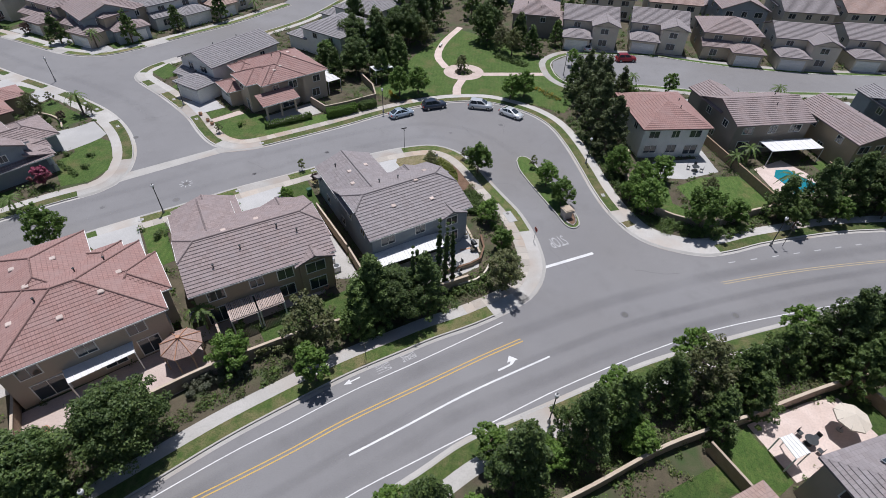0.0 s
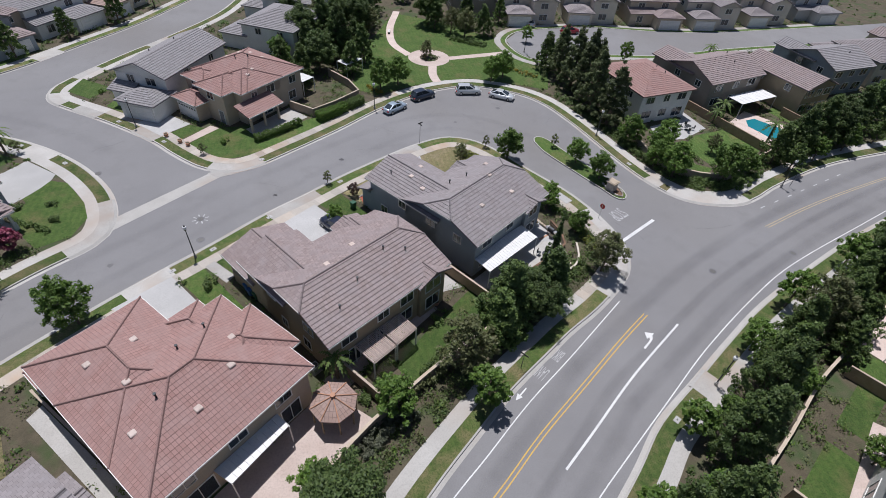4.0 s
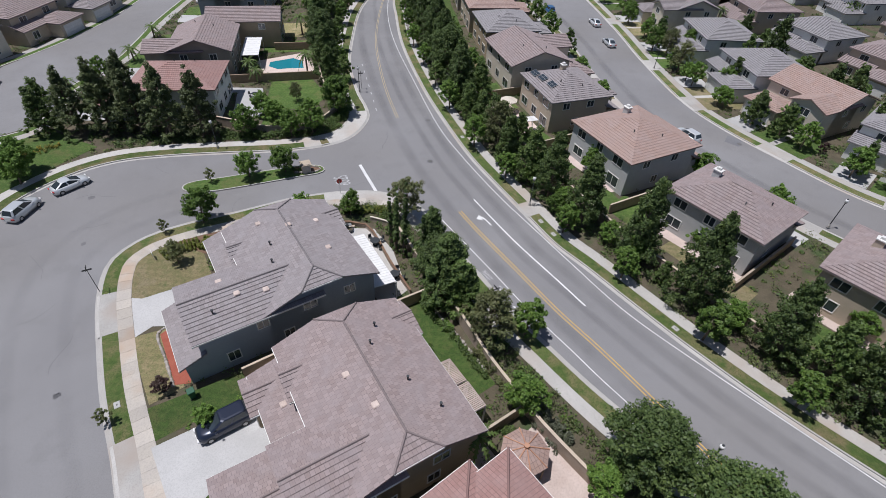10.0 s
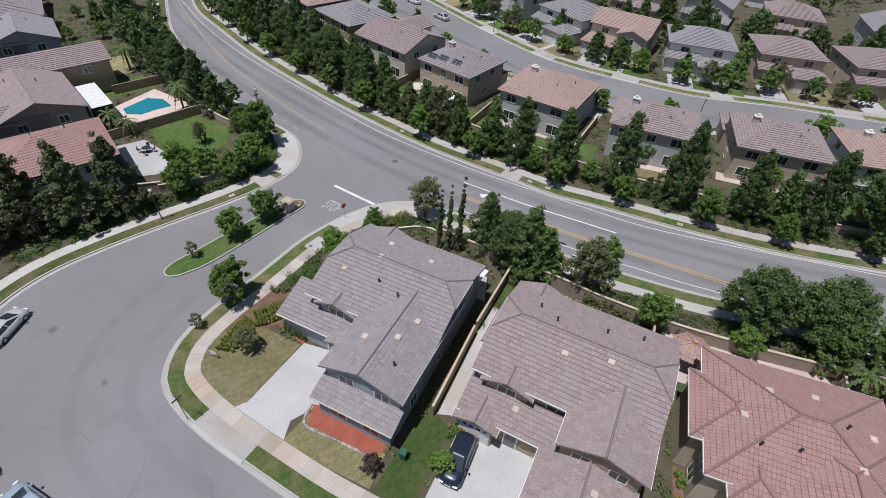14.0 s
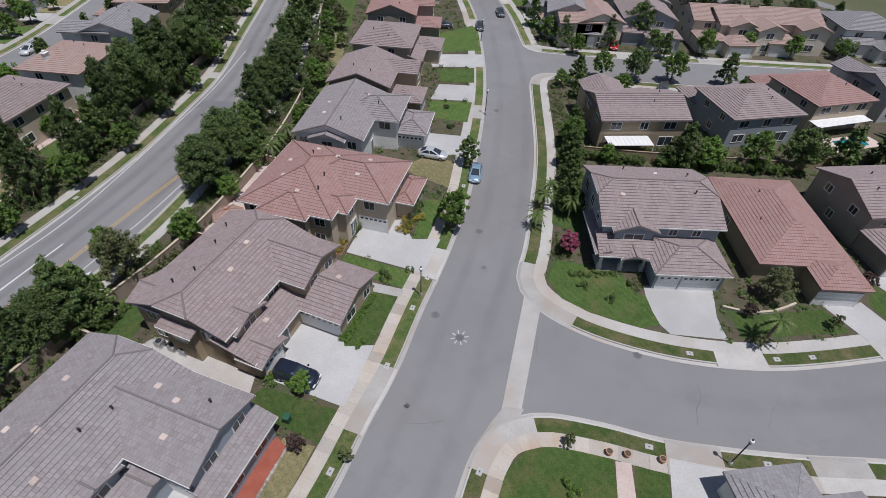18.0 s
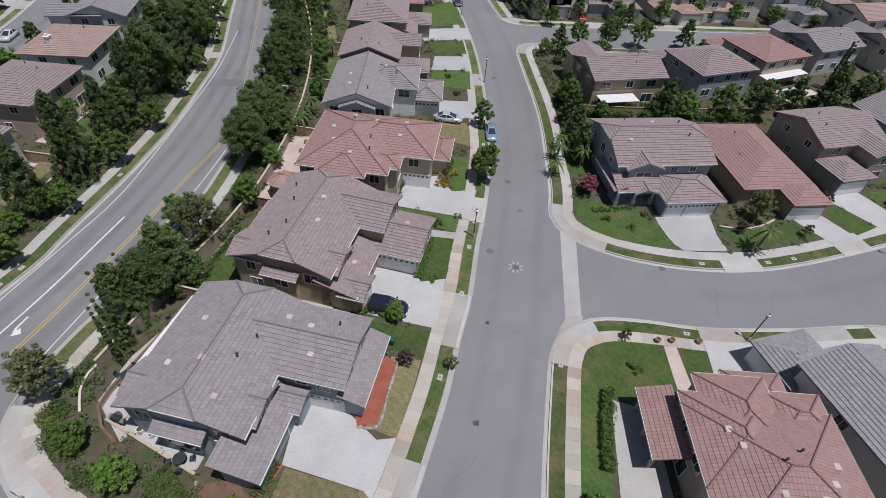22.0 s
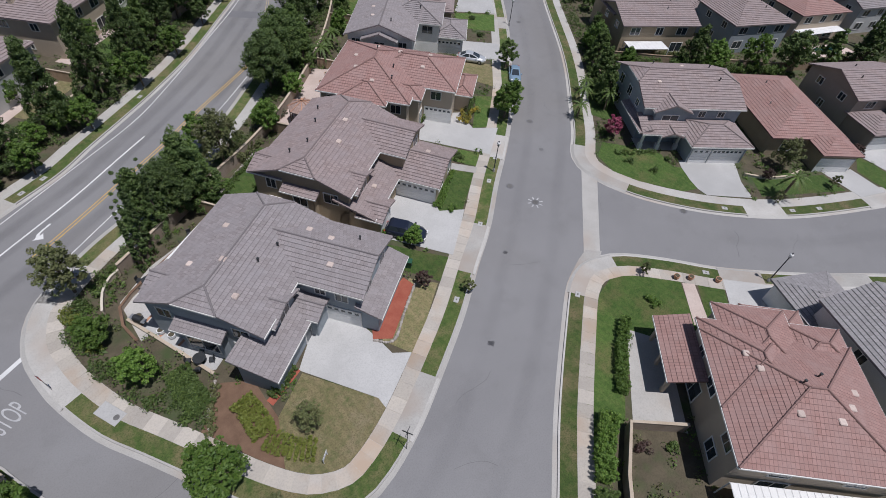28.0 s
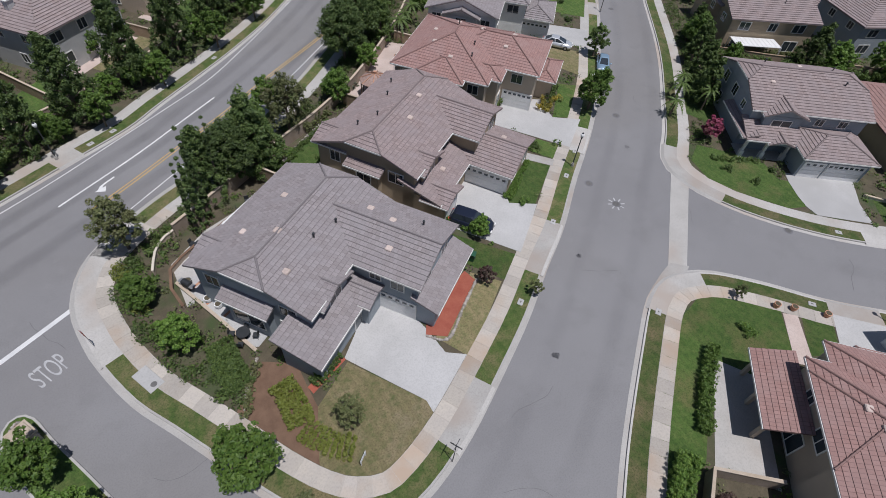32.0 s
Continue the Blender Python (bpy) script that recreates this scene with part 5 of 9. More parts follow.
wall_along([(1.9, 41.0), (-1.9, 38.7), (-7.1, 35.4), (-10.6, 33.2), (-13.4, 31.6), (-16.1, 30.0), (-18.3, 28.5), (-21.0, 26.6), (-23.3, 24.8), (-30, 18.6), (-38, 10), (-47, -2), (-56, -17), (-66, -38), (-76, -60)], 1.7, "tan block wall with coping along the gardens")
wall_along([(4.5, 44.9), (3.9, 42.8), (2.8, 41.3), (0.8, 40.3)], 0.9, "curved low stucco wall with pale coping", "sand", "cream", 0.13)
wall_along([(3.1, 49.6), (3.2, 45.2), (-3.2, 41.2), (-7.2, 38.6)], 0.7, "low brown retaining wall round the patio", "wall_block", "brown_mulch", 0.16)
wall_along([(3.1, 46.6), (1.2, 51.2), (-0.8, 56.2)], 0.4, "low stone edge of the patio", "stone")
for a, b in (((-12.7, 44.2), (-7.4, 36.4)), ((-34.5, 45.4), (-25.6, 34.0)), ((-25.4, 33.8), (-20.6, 27.6)), ((-49.4, 33.6), (-37.8, 21.8)), ((-37.8, 21.6), (-33.6, 16.0)), ((-57.5, 17.4), (-43.0, 3.5)), ((-13.0, 44.6), (-19.0, 52.4)),
             ((-67.5, 5.0), (-53.5, -8.0))):
    wall_along([a, b], 1.65, "tan garden wall between two lots", "timber", "wall_cap", 0.14, False)
wall_along([(-22.5, 96.0), (-19.2, 91.2), (-17.8, 87.0), (-21.9, 83.3), (-25.5, 80.8), (-29.2, 84.0)], 1.5, "tan block wall with pale coping", "wall_block", soft=False)
wall_along([(24.6, 69.4), (24.4, 62.0), (27, 57.4), (33, 55.4), (40, 58.8), (46.4, 61.4), (56, 64), (70, 66)], 1.3, "tan block wall round the back garden")
wall_along([(-66.8, 69.3), (-68.6, 71.4), (-71.2, 72.9), (-74.4, 73.6)], 0.45, "low curved pale retaining wall of a front bed", "cream", "wall_cap", 0.18)
wall_along([(25.6, 72.6), (24.8, 69.0)], 1.6, "garden wall beside the house", soft=False)
for a, b in (((39.6, 79), (44.6, 61.2)), ((56.6, 73), (58.6, 64.6))):
    wall_along([a, b], 1.6, "brown garden fence", "timber", "timber", 0.12, False)
wall_along([(-40, -30), (-30, -18), (-22, -9.6), (-13, -0.6), (-6, 5.4), (0, 10.4), (6, 14.6), (13, 18.6), (20, 22.8), (28, 26.4), (38, 31), (48, 34.6), (60, 39), (80, 43.6), (100, 46)], 1.5, "low tan block wall behind the planted bank")
for x, y, a in ((12.6, 9.2, 121), (26.8, 18.2, 121), (0.4, -1.6, 130), (-11.6, -12.8, 130), (42.6, 26.2, 115), (-22, -26, 125)):
    c, s = math.cos(radians(a - 180)), math.sin(radians(a - 180))
    wall_along([(x - c * 6, y - s * 6), (x + c * 8, y + s * 8)], 1.6, "brown garden wall between two lots", "timber", "wall_cap", 0.14, False)
wall_along([(-68, 43.6), (-74, 37), (-82, 44), (-100, 58), (-118, 66)], 1.7, "brown timber fence behind the gardens", "timber", "timber", 0.12, False)


# ---- houses, one by one ----
def merged_roof(parent, kind, x0, y0, x1, y1, z, pitch, tile):
    """A coursed roof without its own gutters, for houses farther off."""
    v, f, uv = roof_shell(roof_faces(kind, x0, y0, x1, y1, z, pitch)[0], lip=0.035 if tile in ("red_tile", "pink_tile") else 0.06)
    return link("roof", v, f, M[tile], parent, uvs=uv)


FARWIN = {}


def far_window(parent, x, y, z, side, w, h):
    key = (round(w, 1), round(h, 1))
    if key not in FARWIN:
        s, lights, at = window_shell(w, h)
        n = len(s.f)
        for xa, xb in lights:
            s.f.append((at(xa, -0.015, 0.0), at(xb, -0.015, 0.0), at(xb, -0.015, h), at(xa, -0.015, h)))
        me = s.mesh("window", [M["trim"], M["glass"]])
        for p in me.polygons:
            p.material_index = int(p.index >= n)
        FARWIN[key] = me
    share("window", FARWIN[key], parent, place(x, y, z, FACING[side]))


def simple_house(m, wings, wall, tile, label, wins=(), garages=(), chimney=(), vent=(), base=0.1):
    h = thing("house", m, label, "house", "houses of the estate")
    for x0, y0, x1, y1, z, kind, pitch in wings:
        Shape().box(x0, y0, -base, x1, y1, z + 0.1).done("wall", M[wall], h)
        merged_roof(h, kind, x0, y0, x1, y1, z, pitch, tile)
        if kind in ("gx", "gy"):
            gable_ends(h, kind, x0, y0, x1, y1, z, pitch, wall)
    for w in wins:
        far_window(h, *w)
    for x, y, z, side, w in garages:
        d = u_frame(w, 2.1).done("garage_door", M["trim"], h, "white sectional garage door")
        d.matrix_local = place(x, y, z, FACING[side])
        for r in range(4):
            Shape().box(-w / 2, -0.045, r * 0.525 + 0.012, w / 2, 0.0, (r + 1) * 0.525 - 0.012).done("door_section", M["white_paint"], d)
    for x, y in chimney:
        z = roof_top(wings, x, y)
        c = Shape().box(x - 0.45, y - 0.35, 0, x + 0.45, y + 0.35, z + 0.9).done("chimney", M[wall], h)
        Shape().box(x - 0.55, y - 0.45, z + 0.9, x + 0.55, y + 0.45, z + 1.02).box(x - 0.25, y - 0.2, z + 1.02, x + 0.25, y + 0.2, z + 1.3).done("chimney_cap", M["trim"], c, "pale chimney cap")
    for x, y in vent:
        z = roof_top(wings, x, y)
        Shape().tube((x, y, z - 0.3), (x, y, z + 0.4), 0.08, 0.08, 6).done("vent_pipe", M["metal_dark"], h)
    return h


def plan(kind, w=12.5, d=11.0):
    """Wings, windows and doors of a few ordinary house plans; the street is on +y."""
    a, b = w / 2, d / 2
    if kind == "L":
        wings = [(-a, -b, a, b - 1, 5.0, "gx", 20), (-a, -1, -0.5, b + 2.5, 5.0, "gy", 20), (0.0, b - 1.2, a - 0.2, b + 4.2, 2.7, "hip", 19)]
        wins = [(-a * 0.5, b + 2.5, 3.5, "n", 1.6, 1.1), (-a * 0.5, b + 2.5, 0.9, "n", 1.8, 1.3), (a * 0.5, b - 1, 3.6, "n", 1.4, 1.0)]
        gar = [(a * 0.5, b + 4.2, 0, "n", 4.8)]
    elif kind == "hip":
        wings = [(-a, -b, a, b, 5.0, "hip", 20), (-a, b - 0.5, 0.2, b + 4.8, 2.7, "hip", 19), (0.2, b, a, b + 2.0, 2.7, "sy+", 18)]
        wins = [(-a * 0.5, b, 3.6, "n", 1.6, 1.1), (a * 0.5, b, 3.5, "n", 1.6, 1.1), (a * 0.6, b + 2.0, 0.9, "n", 1.4, 1.3)]
        gar = [(-a * 0.5, b + 4.8, 0, "n", 4.8)]
    elif kind == "deep":
        wings = [(-a, -b, a, b, 5.0, "gy", 21), (-a - 0.5, b - 0.5, 1.0, b + 4.4, 2.7, "hip", 20), (1.0, b, a, b + 1.8, 2.7, "sy+", 18)]
        wins = [(-a * 0.4, b, 3.6, "n", 1.6, 1.1), (a * 0.4, b, 3.6, "n", 1.2, 1.1)]
        gar = [(-a * 0.5, b + 4.4, 0, "n", 4.6)]
    else:
        wings = [(-a, -b, a, b, 2.9, "hip", 21), (-a, b - 1, -0.2, b + 3.5, 2.8, "hip", 20)]
        wins = [(a * 0.5, b, 0.9, "n", 1.6, 1.3)]
        gar = [(-a * 0.5, b + 3.5, 0, "n", 4.8)]
    two = wings[0][4] > 4
    by = wings[0][1]
    for p, ww in ((-0.66, 1.6), (0.0, 1.2), (0.62, 1.8)):
        if two:
            wins.append((a * p, by, 3.5, "s", ww, 1.15))
        wins.append((a * p, by, 0.55 if p == 0.62 else 0.9, "s", ww + 0.3, 1.5 if p == 0.62 else 1.25))
    for sx, sd in ((-a, "w"), (a, "e")):
        for q in (-0.5, 0.35):
            if two:
                wins.append((sx, b * q, 3.6, sd, 1.1, 1.0))
        wins.append((sx, -b * 0.1, 1.0, sd, 1.0, 1.1))
    return wings, wins, gar


# the corner house
house(place(-9.3, 41.5, UP, 36), [(0.4, 0.4, 13.2, 11.0, 4.9, "jx", 20), (0.4, 6, 7.3, 17.0, 4.9, "gy", 20), (7.3, 9.6, 15.4, 12.9, 2.7, "sy+", 17), (7.3, 10.8, 9.4, 13.6, 2.9, "gy", 18),
                                 (0.4, 17, 7.3, 18.6, 2.6, "sy+", 20), (8.6, 8.2, 12.0, 11.3, 4.6, "gy", 20), (13.0, 3.5, 13.9, 7.3, 3.4, "sx+", 22), (9.2, 0.0, 12.2, 3.2, 4.72, "gy", 20)],
      "blue_grey", "grey_tile", "two-storey blue-grey stucco corner house with grey tiled roof",
      [(2.0, 17, 3.4, "n", 1.3, 1.0), (5.4, 17, 3.4, "n", 1.3, 1.0), (2.2, 18.6, 0.9, "n", 1.5, 1.2), (5.4, 18.6, 0.9, "n", 1.5, 1.2), (10.3, 11.3, 3.4, "n", 1.5, 1.0), (7.3, 15.2, 3.3, "e", 1.1, 1.0), (7.3, 13.2, 3.6, "e", 0.9, 0.8),
       (13.2, 2.0, 3.3, "e", 1.2, 1.1), (13.9, 5.4, 0.9, "e", 2.8, 1.9), (13.2, 9.0, 3.3, "e", 1.4, 1.1), (13.2, 8.6, 0.9, "e", 1.2, 1.2)] +
      [(2.4, 0.4, 3.4, "s", 1.6, 1.1), (6.6, 0.4, 3.4, "s", 1.2, 1.1), (10.7, 0.0, 3.4, "s", 1.5, 1.1), (2.4, 0.4, 0.8, "s", 1.8, 1.4), (6.4, 0.4, 0.4, "s", 2.4, 1.9), (10.7, 0.0, 0.8, "s", 1.8, 1.4),
       (0.4, 3.0, 3.6, "w", 1.0, 0.9), (0.4, 7.0, 3.6, "w", 1.2, 1.0), (0.4, 11.5, 3.5, "w", 1.0, 1.1), (0.4, 14.6, 0.9, "w", 1.0, 1.1), (0.4, 9.4, 0.9, "w", 0.9, 1.0)],
      [(7.3, 14.9, 0, "e", 3.9, 2.1)], [(9.9, 12.9, 0, "n")],
      [(11.4, 8.0, "flat"), (9.4, 2.6, "flat"), (4.6, 3.2, "flat"), (7.6, 8.0, "pipe"), (5.3, 8.6, "pipe"), (3.0, 12.6, "flat"), (2.4, 10.2, "flat"), (8.8, 5.6, "flat"), (2.0, 15, "pipe"), (5.6, 13.6, "flat")])
house(place(-25.0, 31.0, UP, 34.5), [(0.4, 0.4, 14.6, 11.0, 5.0, "jx", 20), (0.4, 7, 6.4, 14.0, 5.0, "gy", 20), (6.4, 9.8, 14.6, 13.6, 2.7, "sy+", 17), (0.6, 13.2, 7.4, 18.4, 2.7, "gy", 19), (10.0, 8.0, 13.6, 11.4, 4.7, "gy", 20), (11.6, 12.2, 14.6, 14.4, 2.6, "gy", 18), (14.4, 4.2, 15.3, 7.4, 4.2, "sx+", 16), (10.9, 0.0, 14.3, 3.2, 4.82, "gy", 20)],
      "tan", "brown_tile", "two-storey tan stucco house with brown tiled roof",
      [(2.0, 14, 3.5, "n", 1.3, 1.0), (4.8, 14, 3.5, "n", 1.3, 1.0), (11.8, 11.4, 3.5, "n", 1.5, 1.0), (2.0, 18.4, 0.9, "n", 1.2, 1.1), (5.4, 18.4, 0.9, "n", 1.6, 1.1), (7.6, 11, 3.7, "n", 1.6, 0.7),
       (14.6, 2.2, 3.4, "e", 1.0, 1.2), (15.3, 5.8, 2.6, "e", 1.5, 1.3), (14.6, 9.0, 3.3, "e", 1.5, 1.2), (14.6, 2.4, 0.7, "e", 1.4, 1.3)] +
      [(2.4, 0.4, 3.4, "s", 1.6, 1.2), (6.4, 0.4, 3.4, "s", 1.3, 1.0), (9.4, 0.4, 3.2, "s", 1.6, 1.3), (12.6, 0.0, 3.2, "s", 2.0, 1.3), (2.2, 0.4, 0.3, "s", 2.4, 2.0), (5.4, 0.4, 0.3, "s", 1.8, 2.0), (9.2, 0.4, 0.7, "s", 1.7, 1.5), (12.6, 0.0, 0.7, "s", 1.8, 1.5),
       (0.4, 3.6, 3.5, "w", 1.3, 1.0), (0.4, 9.6, 3.5, "w", 1.2, 1.0), (0.4, 4.2, 0.9, "w", 1.0, 1.1), (0.4, 7.8, 0.9, "w", 0.8, 1.0)],
      [(7.4, 15.9, 0, "e", 4.7, 2.1), (13.1, 14.4, 0, "n", 2.5, 2.1)], [(10.2, 13.6, 0, "n")],
      [(10.2, 4.6, "pipe"), (6.0, 3.4, "pipe"), (3.0, 2.2, "pipe"), (8.6, 7.4, "flat"), (12.0, 3.4, "pipe"), (5.0, 6.6, "flat"), (10.6, 12.2, "flat"), (3.2, 16.0, "flat")])
house(place(-36.8, 20.2, UP, 41.3), [(0.4, 0.4, 13.6, 11.6, 5.0, "hip", 21), (0.4, 5, 9.0, 16.8, 5.0, "hip", 21), (0.2, 16.4, 5.4, 18.8, 2.6, "hip", 20), (9.0, 8.6, 12.0, 12.8, 4.9, "hip", 20), (9.4, 3.2, 14.6, 8.8, 4.95, "hip", 21)],
      "sand", "red_tile", "two-storey sand stucco house with red tiled roof",
      [(3.0, 16.8, 3.5, "n", 1.4, 1.1), (6.6, 16.8, 3.5, "n", 1.2, 1.0), (2.6, 18.8, 0.9, "n", 1.2, 1.1), (9.0, 14.6, 3.4, "e", 1.3, 1.1), (10.5, 12.8, 3.5, "n", 1.0, 1.1), (10.5, 12.8, 0.2, "n", 1.1, 2.0), (13.6, 1.8, 3.4, "e", 1.2, 1.1), (13.6, 10.2, 3.4, "e", 1.2, 1.1), (13.6, 10.0, 0.8, "e", 1.2, 1.3), (13.6, 2.4, 0.8, "e", 1.4, 1.3),
       (2.4, 0.4, 3.4, "s", 1.6, 1.2), (6.8, 0.4, 3.4, "s", 1.5, 1.2), (11.0, 0.4, 3.4, "s", 1.5, 1.2), (3.0, 0.4, 0.3, "s", 2.4, 2.0), (8.2, 0.4, 0.6, "s", 1.8, 1.5), (11.4, 0.4, 0.3, "s", 1.8, 2.0), (0.4, 4, 3.5, "w", 1.2, 1.0), (0.4, 9, 3.5, "w", 1.2, 1.0)],
      [(9.0, 15.0, 0, "e", 3.6, 2.1)], [(9.9, 12.8, 0, "n")],
      [(6.0, 3.0, "flat"), (9.6, 4.0, "flat"), (4.0, 8.6, "flat"), (8.0, 8.6, "pipe"), (3.0, 12.6, "flat"), (6.4, 12.2, "flat"), (11.4, 6.6, "flat"), (4.6, 5.6, "pipe"), (10.6, 9.0, "pipe"), (2.2, 5.0, "flat")])
house(place(-47.3, 7.5, UP, 47), [(0.4, 0.4, 14.2, 10, 5.0, "gx", 20), (0.4, 5, 8.0, 13.6, 5.0, "hip", 20), (0.6, 13.0, 7.0, 17.6, 2.7, "hip", 19), (13.8, 3.0, 14.8, 7.4, 4.8, "gx", 20)],
      "white", "grey_tile", "two-storey pale grey house with grey tiled roof",
      [(14.2, 1.6, 3.4, "e", 1.2, 1.1), (14.8, 5.2, 3.3, "e", 1.4, 1.2), (14.2, 8.6, 3.4, "e", 1.2, 1.1), (8.0, 11.8, 3.5, "e", 1.6, 1.1), (2.6, 13.6, 3.5, "n", 1.3, 1.1), (5.8, 13.6, 3.5, "n", 1.3, 1.1), (3.0, 0.4, 3.4, "s", 1.5, 1.1), (7.0, 0.4, 3.4, "s", 1.5, 1.1), (11.4, 0.4, 3.4, "s", 1.5, 1.1), (4.4, 0.4, 0.4, "s", 2.2, 1.9), (10, 0.4, 0.7, "s", 1.8, 1.4)],
      [(7.0, 15.4, 0, "e", 3.8, 2.1)], [(9.2, 10, 0, "n")], [(10.4, 3.6, "flat"), (7.0, 3.2, "flat"), (4.0, 8.6, "flat"), (5.6, 10.4, "pipe"), (12.0, 6.6, "pipe")])
taupe = house(place(-35.5, 88.4, UP, 135), [(-6.4, -5.5, 5.6, 5.2, 5.0, "hip", 22), (-6.4, -1.0, 0.4, 6.4, 5.0, "hip", 22), (-4.6, 2, 1.0, 8.4, 4.95, "hip", 22), (-0.4, 7, 4.4, 10.4, 2.8, "hip", 21), (-9.0, 1.9, -6.9, 7.8, 2.7, "sx-", 18, 2.4), (1.2, 3.6, 5.6, 7.2, 4.8, "hip", 21)],
      "sand", "red_tile", "two-storey sand stucco house with red tiled roof and side porch",
      [(-6.4, -3.6, 3.4, "w", 1.3, 1.1), (-6.4, 1.0, 3.4, "w", 1.5, 1.2), (-6.4, 4.2, 3.4, "w", 1.0, 1.1), (-6.4, 2.4, 0.3, "w", 2.2, 2.0), (-6.4, -3.2, 0.8, "w", 1.4, 1.3), (-1.6, 8.4, 3.5, "n", 1.4, 1.1), (3.6, 7.2, 3.5, "n", 1.2, 1.1), (-3, -5.5, 3.4, "s", 1.5, 1.1), (2.6, -5.5, 3.4, "s", 1.5, 1.1), (-2.6, -5.5, 0.5, "s", 2.2, 1.8), (5.6, 0, 3.5, "e", 1.1, 1.0)],
      [(2.0, 10.4, 0, "n", 4.2, 2.1)], [(-3.4, 8.4, 0, "n")], [(-2.0, -2.0, "flat"), (1.0, -2.2, "flat"), (-3.6, 1.6, "flat"), (0.4, 1.2, "pipe"), (2.2, -1.0, "flat"), (3.4, 0.6, "flat"), (-1.4, 0.2, "pipe"), (-4.2, 3.0, "flat")])
for py in (2.2, 4.9, 7.5):
    Shape().box(-8.9, py - 0.15, -0.1, -8.6, py + 0.15, 2.45).done("porch_post", M["sand"], taupe)
craft = house(place(-71.7, 55.6, UP, -35), [(-4.8, -5.2, 8.9, 6.2, 5.0, "jx", 21), (3.2, 3.4, 7.6, 7.0, 4.8, "gy", 22), (-4.4, 5.6, 3.4, 11.5, 2.7, "hip", 20), (3.4, 6.2, 9.2, 8.9, 2.7, "sy+", 17, 2.45), (8.6, 1.6, 9.5, 8.6, 2.7, "sx+", 17, 2.45), (4.4, 6.8, 6.6, 9.3, 2.6, "gy", 20, 2.4)],
              "blue_grey", "brown_tile", "two-storey grey-blue craftsman house with brown tiled roof",
              [(5.4, 7.0, 3.3, "n", 2.2, 1.0), (0.6, 6.2, 3.7, "n", 0.9, 0.8), (-2.2, 6.2, 3.7, "n", 0.9, 0.8), (7.6, 6.2, 0.9, "n", 1.6, 1.3), (8.9, -3.0, 3.4, "e", 1.2, 1.3), (8.9, 0.4, 3.4, "e", 1.2, 1.3), (8.9, 3.6, 3.6, "e", 0.9, 0.9), (8.9, -2.6, 0.9, "e", 1.4, 1.2),
               (-4.8, 0, 3.5, "w", 1.2, 1.1), (-1.0, -5.2, 3.4, "s", 1.4, 1.1), (5, -5.2, 3.4, "s", 1.4, 1.1), (2.0, -5.2, 0.6, "s", 2.2, 1.8)],
              [(1.9, 11.5, 0, "n", 2.3, 2.1), (-1.8, 11.5, 0, "n", 4.2, 2.1)], [(4.6, 6.2, 0, "n")], [(1.0, -2.4, "flat"), (-2.4, 2.2, "pipe"), (4.6, -4.0, "pipe"), (6.4, 2.6, "flat"), (-2.6, -1.6, "pipe")])
for px in (3.9, 6.5, 9.0):
    Shape().box(px - 0.14, 8.5, -0.1, px + 0.14, 8.78, 2.5).box(px - 0.24, 8.4, -0.1, px + 0.24, 8.88, 0.9).done("porch_post", M["trim"], craft)
lot("porch_floor", [tuple((craft.matrix_world @ Vector((x, y, 0)))[:2]) for x, y in ((3.5, 6.2), (9.2, 6.2), (9.2, 8.9), (3.5, 8.9))], "concrete", "concrete floor of the open porch", "porch", 0.19)
def estate_house(x, y, yaw, kind, w, d, wall, tile, label, pad=0.0, eave=5.0):
    """An ordinary house of the estate with the street on its +y side."""
    wings, wins, gar = plan(kind, w, d)
    wings = [(*q[:4], eave if q[4] == 5.0 else q[4], *q[5:]) for q in wings]
    wins = [(*q[:2], q[2] + (eave - 5.0) * (q[2] > 2.5), *q[3:]) for q in wins]
    chim = [(-w * 0.3, d * 0.1)] if tile in ("pink_tile",) or (wall in ("brick", "grey", "taupe", "sand") and kind == "hip" and y < 40 and x > -40) else []
    simple_house(place(x, y, UP + pad, yaw), wings, wall, tile, label, wins, gar, chim, [(w * 0.15, -d * 0.2), (w * 0.3, d * 0.1)], 0.1 + pad)


estate_house(-82.6, 65.0, -36, "low", 10.4, 16.2, "tan", "red_tile", "single-storey tan house with red tiled roof")
estate_house(-97.2, 70.8, -28, "L", 11.5, 11.0, "taupe", "brown_tile", "two-storey taupe house with brown tiled roof")
estate_house(-111.0, 78.2, -26, "deep", 10.5, 12, "grey", "grey_tile", "two-storey grey house with grey tiled roof")
estate_house(-124.4, 85.4, -26, "L", 12, 11, "blue_grey", "slate_tile", "two-storey blue-grey house with slate tiled roof")
estate_house(-136, 92, -26, "hip", 12, 11, "sand", "red_tile", "two-storey sand house with red tiled roof")
estate_house(-87.4, 37.2, 150, "L", 13.4, 10.5, "tan", "brown_tile", "two-storey tan house with brown tiled roof")
estate_house(-104.8, 46.4, 157, "hip", 12.2, 10.5, "blue_grey", "brown_tile", "two-storey blue-grey house with brown tiled roof")
estate_house(-120.8, 50.2, 160, "hip", 11.5, 11, "sand", "red_tile", "two-storey sand house with red tiled roof")
estate_house(-136, 55.4, 160, "L", 12, 10.5, "grey", "grey_tile", "two-storey grey house with grey tiled roof")
estate_house(-56.3, 5.6, 48, "L", 10.8, 11.0, "tan", "brown_tile", "two-storey tan house with brown tiled roof")
estate_house(-67.0, -7.4, 49, "hip", 11.6, 11.0, "sand", "brown_tile", "two-storey sand house with brown tiled roof")
estate_house(-77.0, -21.2, 54, "L", 12.0, 11, "taupe", "red_tile", "two-storey taupe house with red tiled roof")
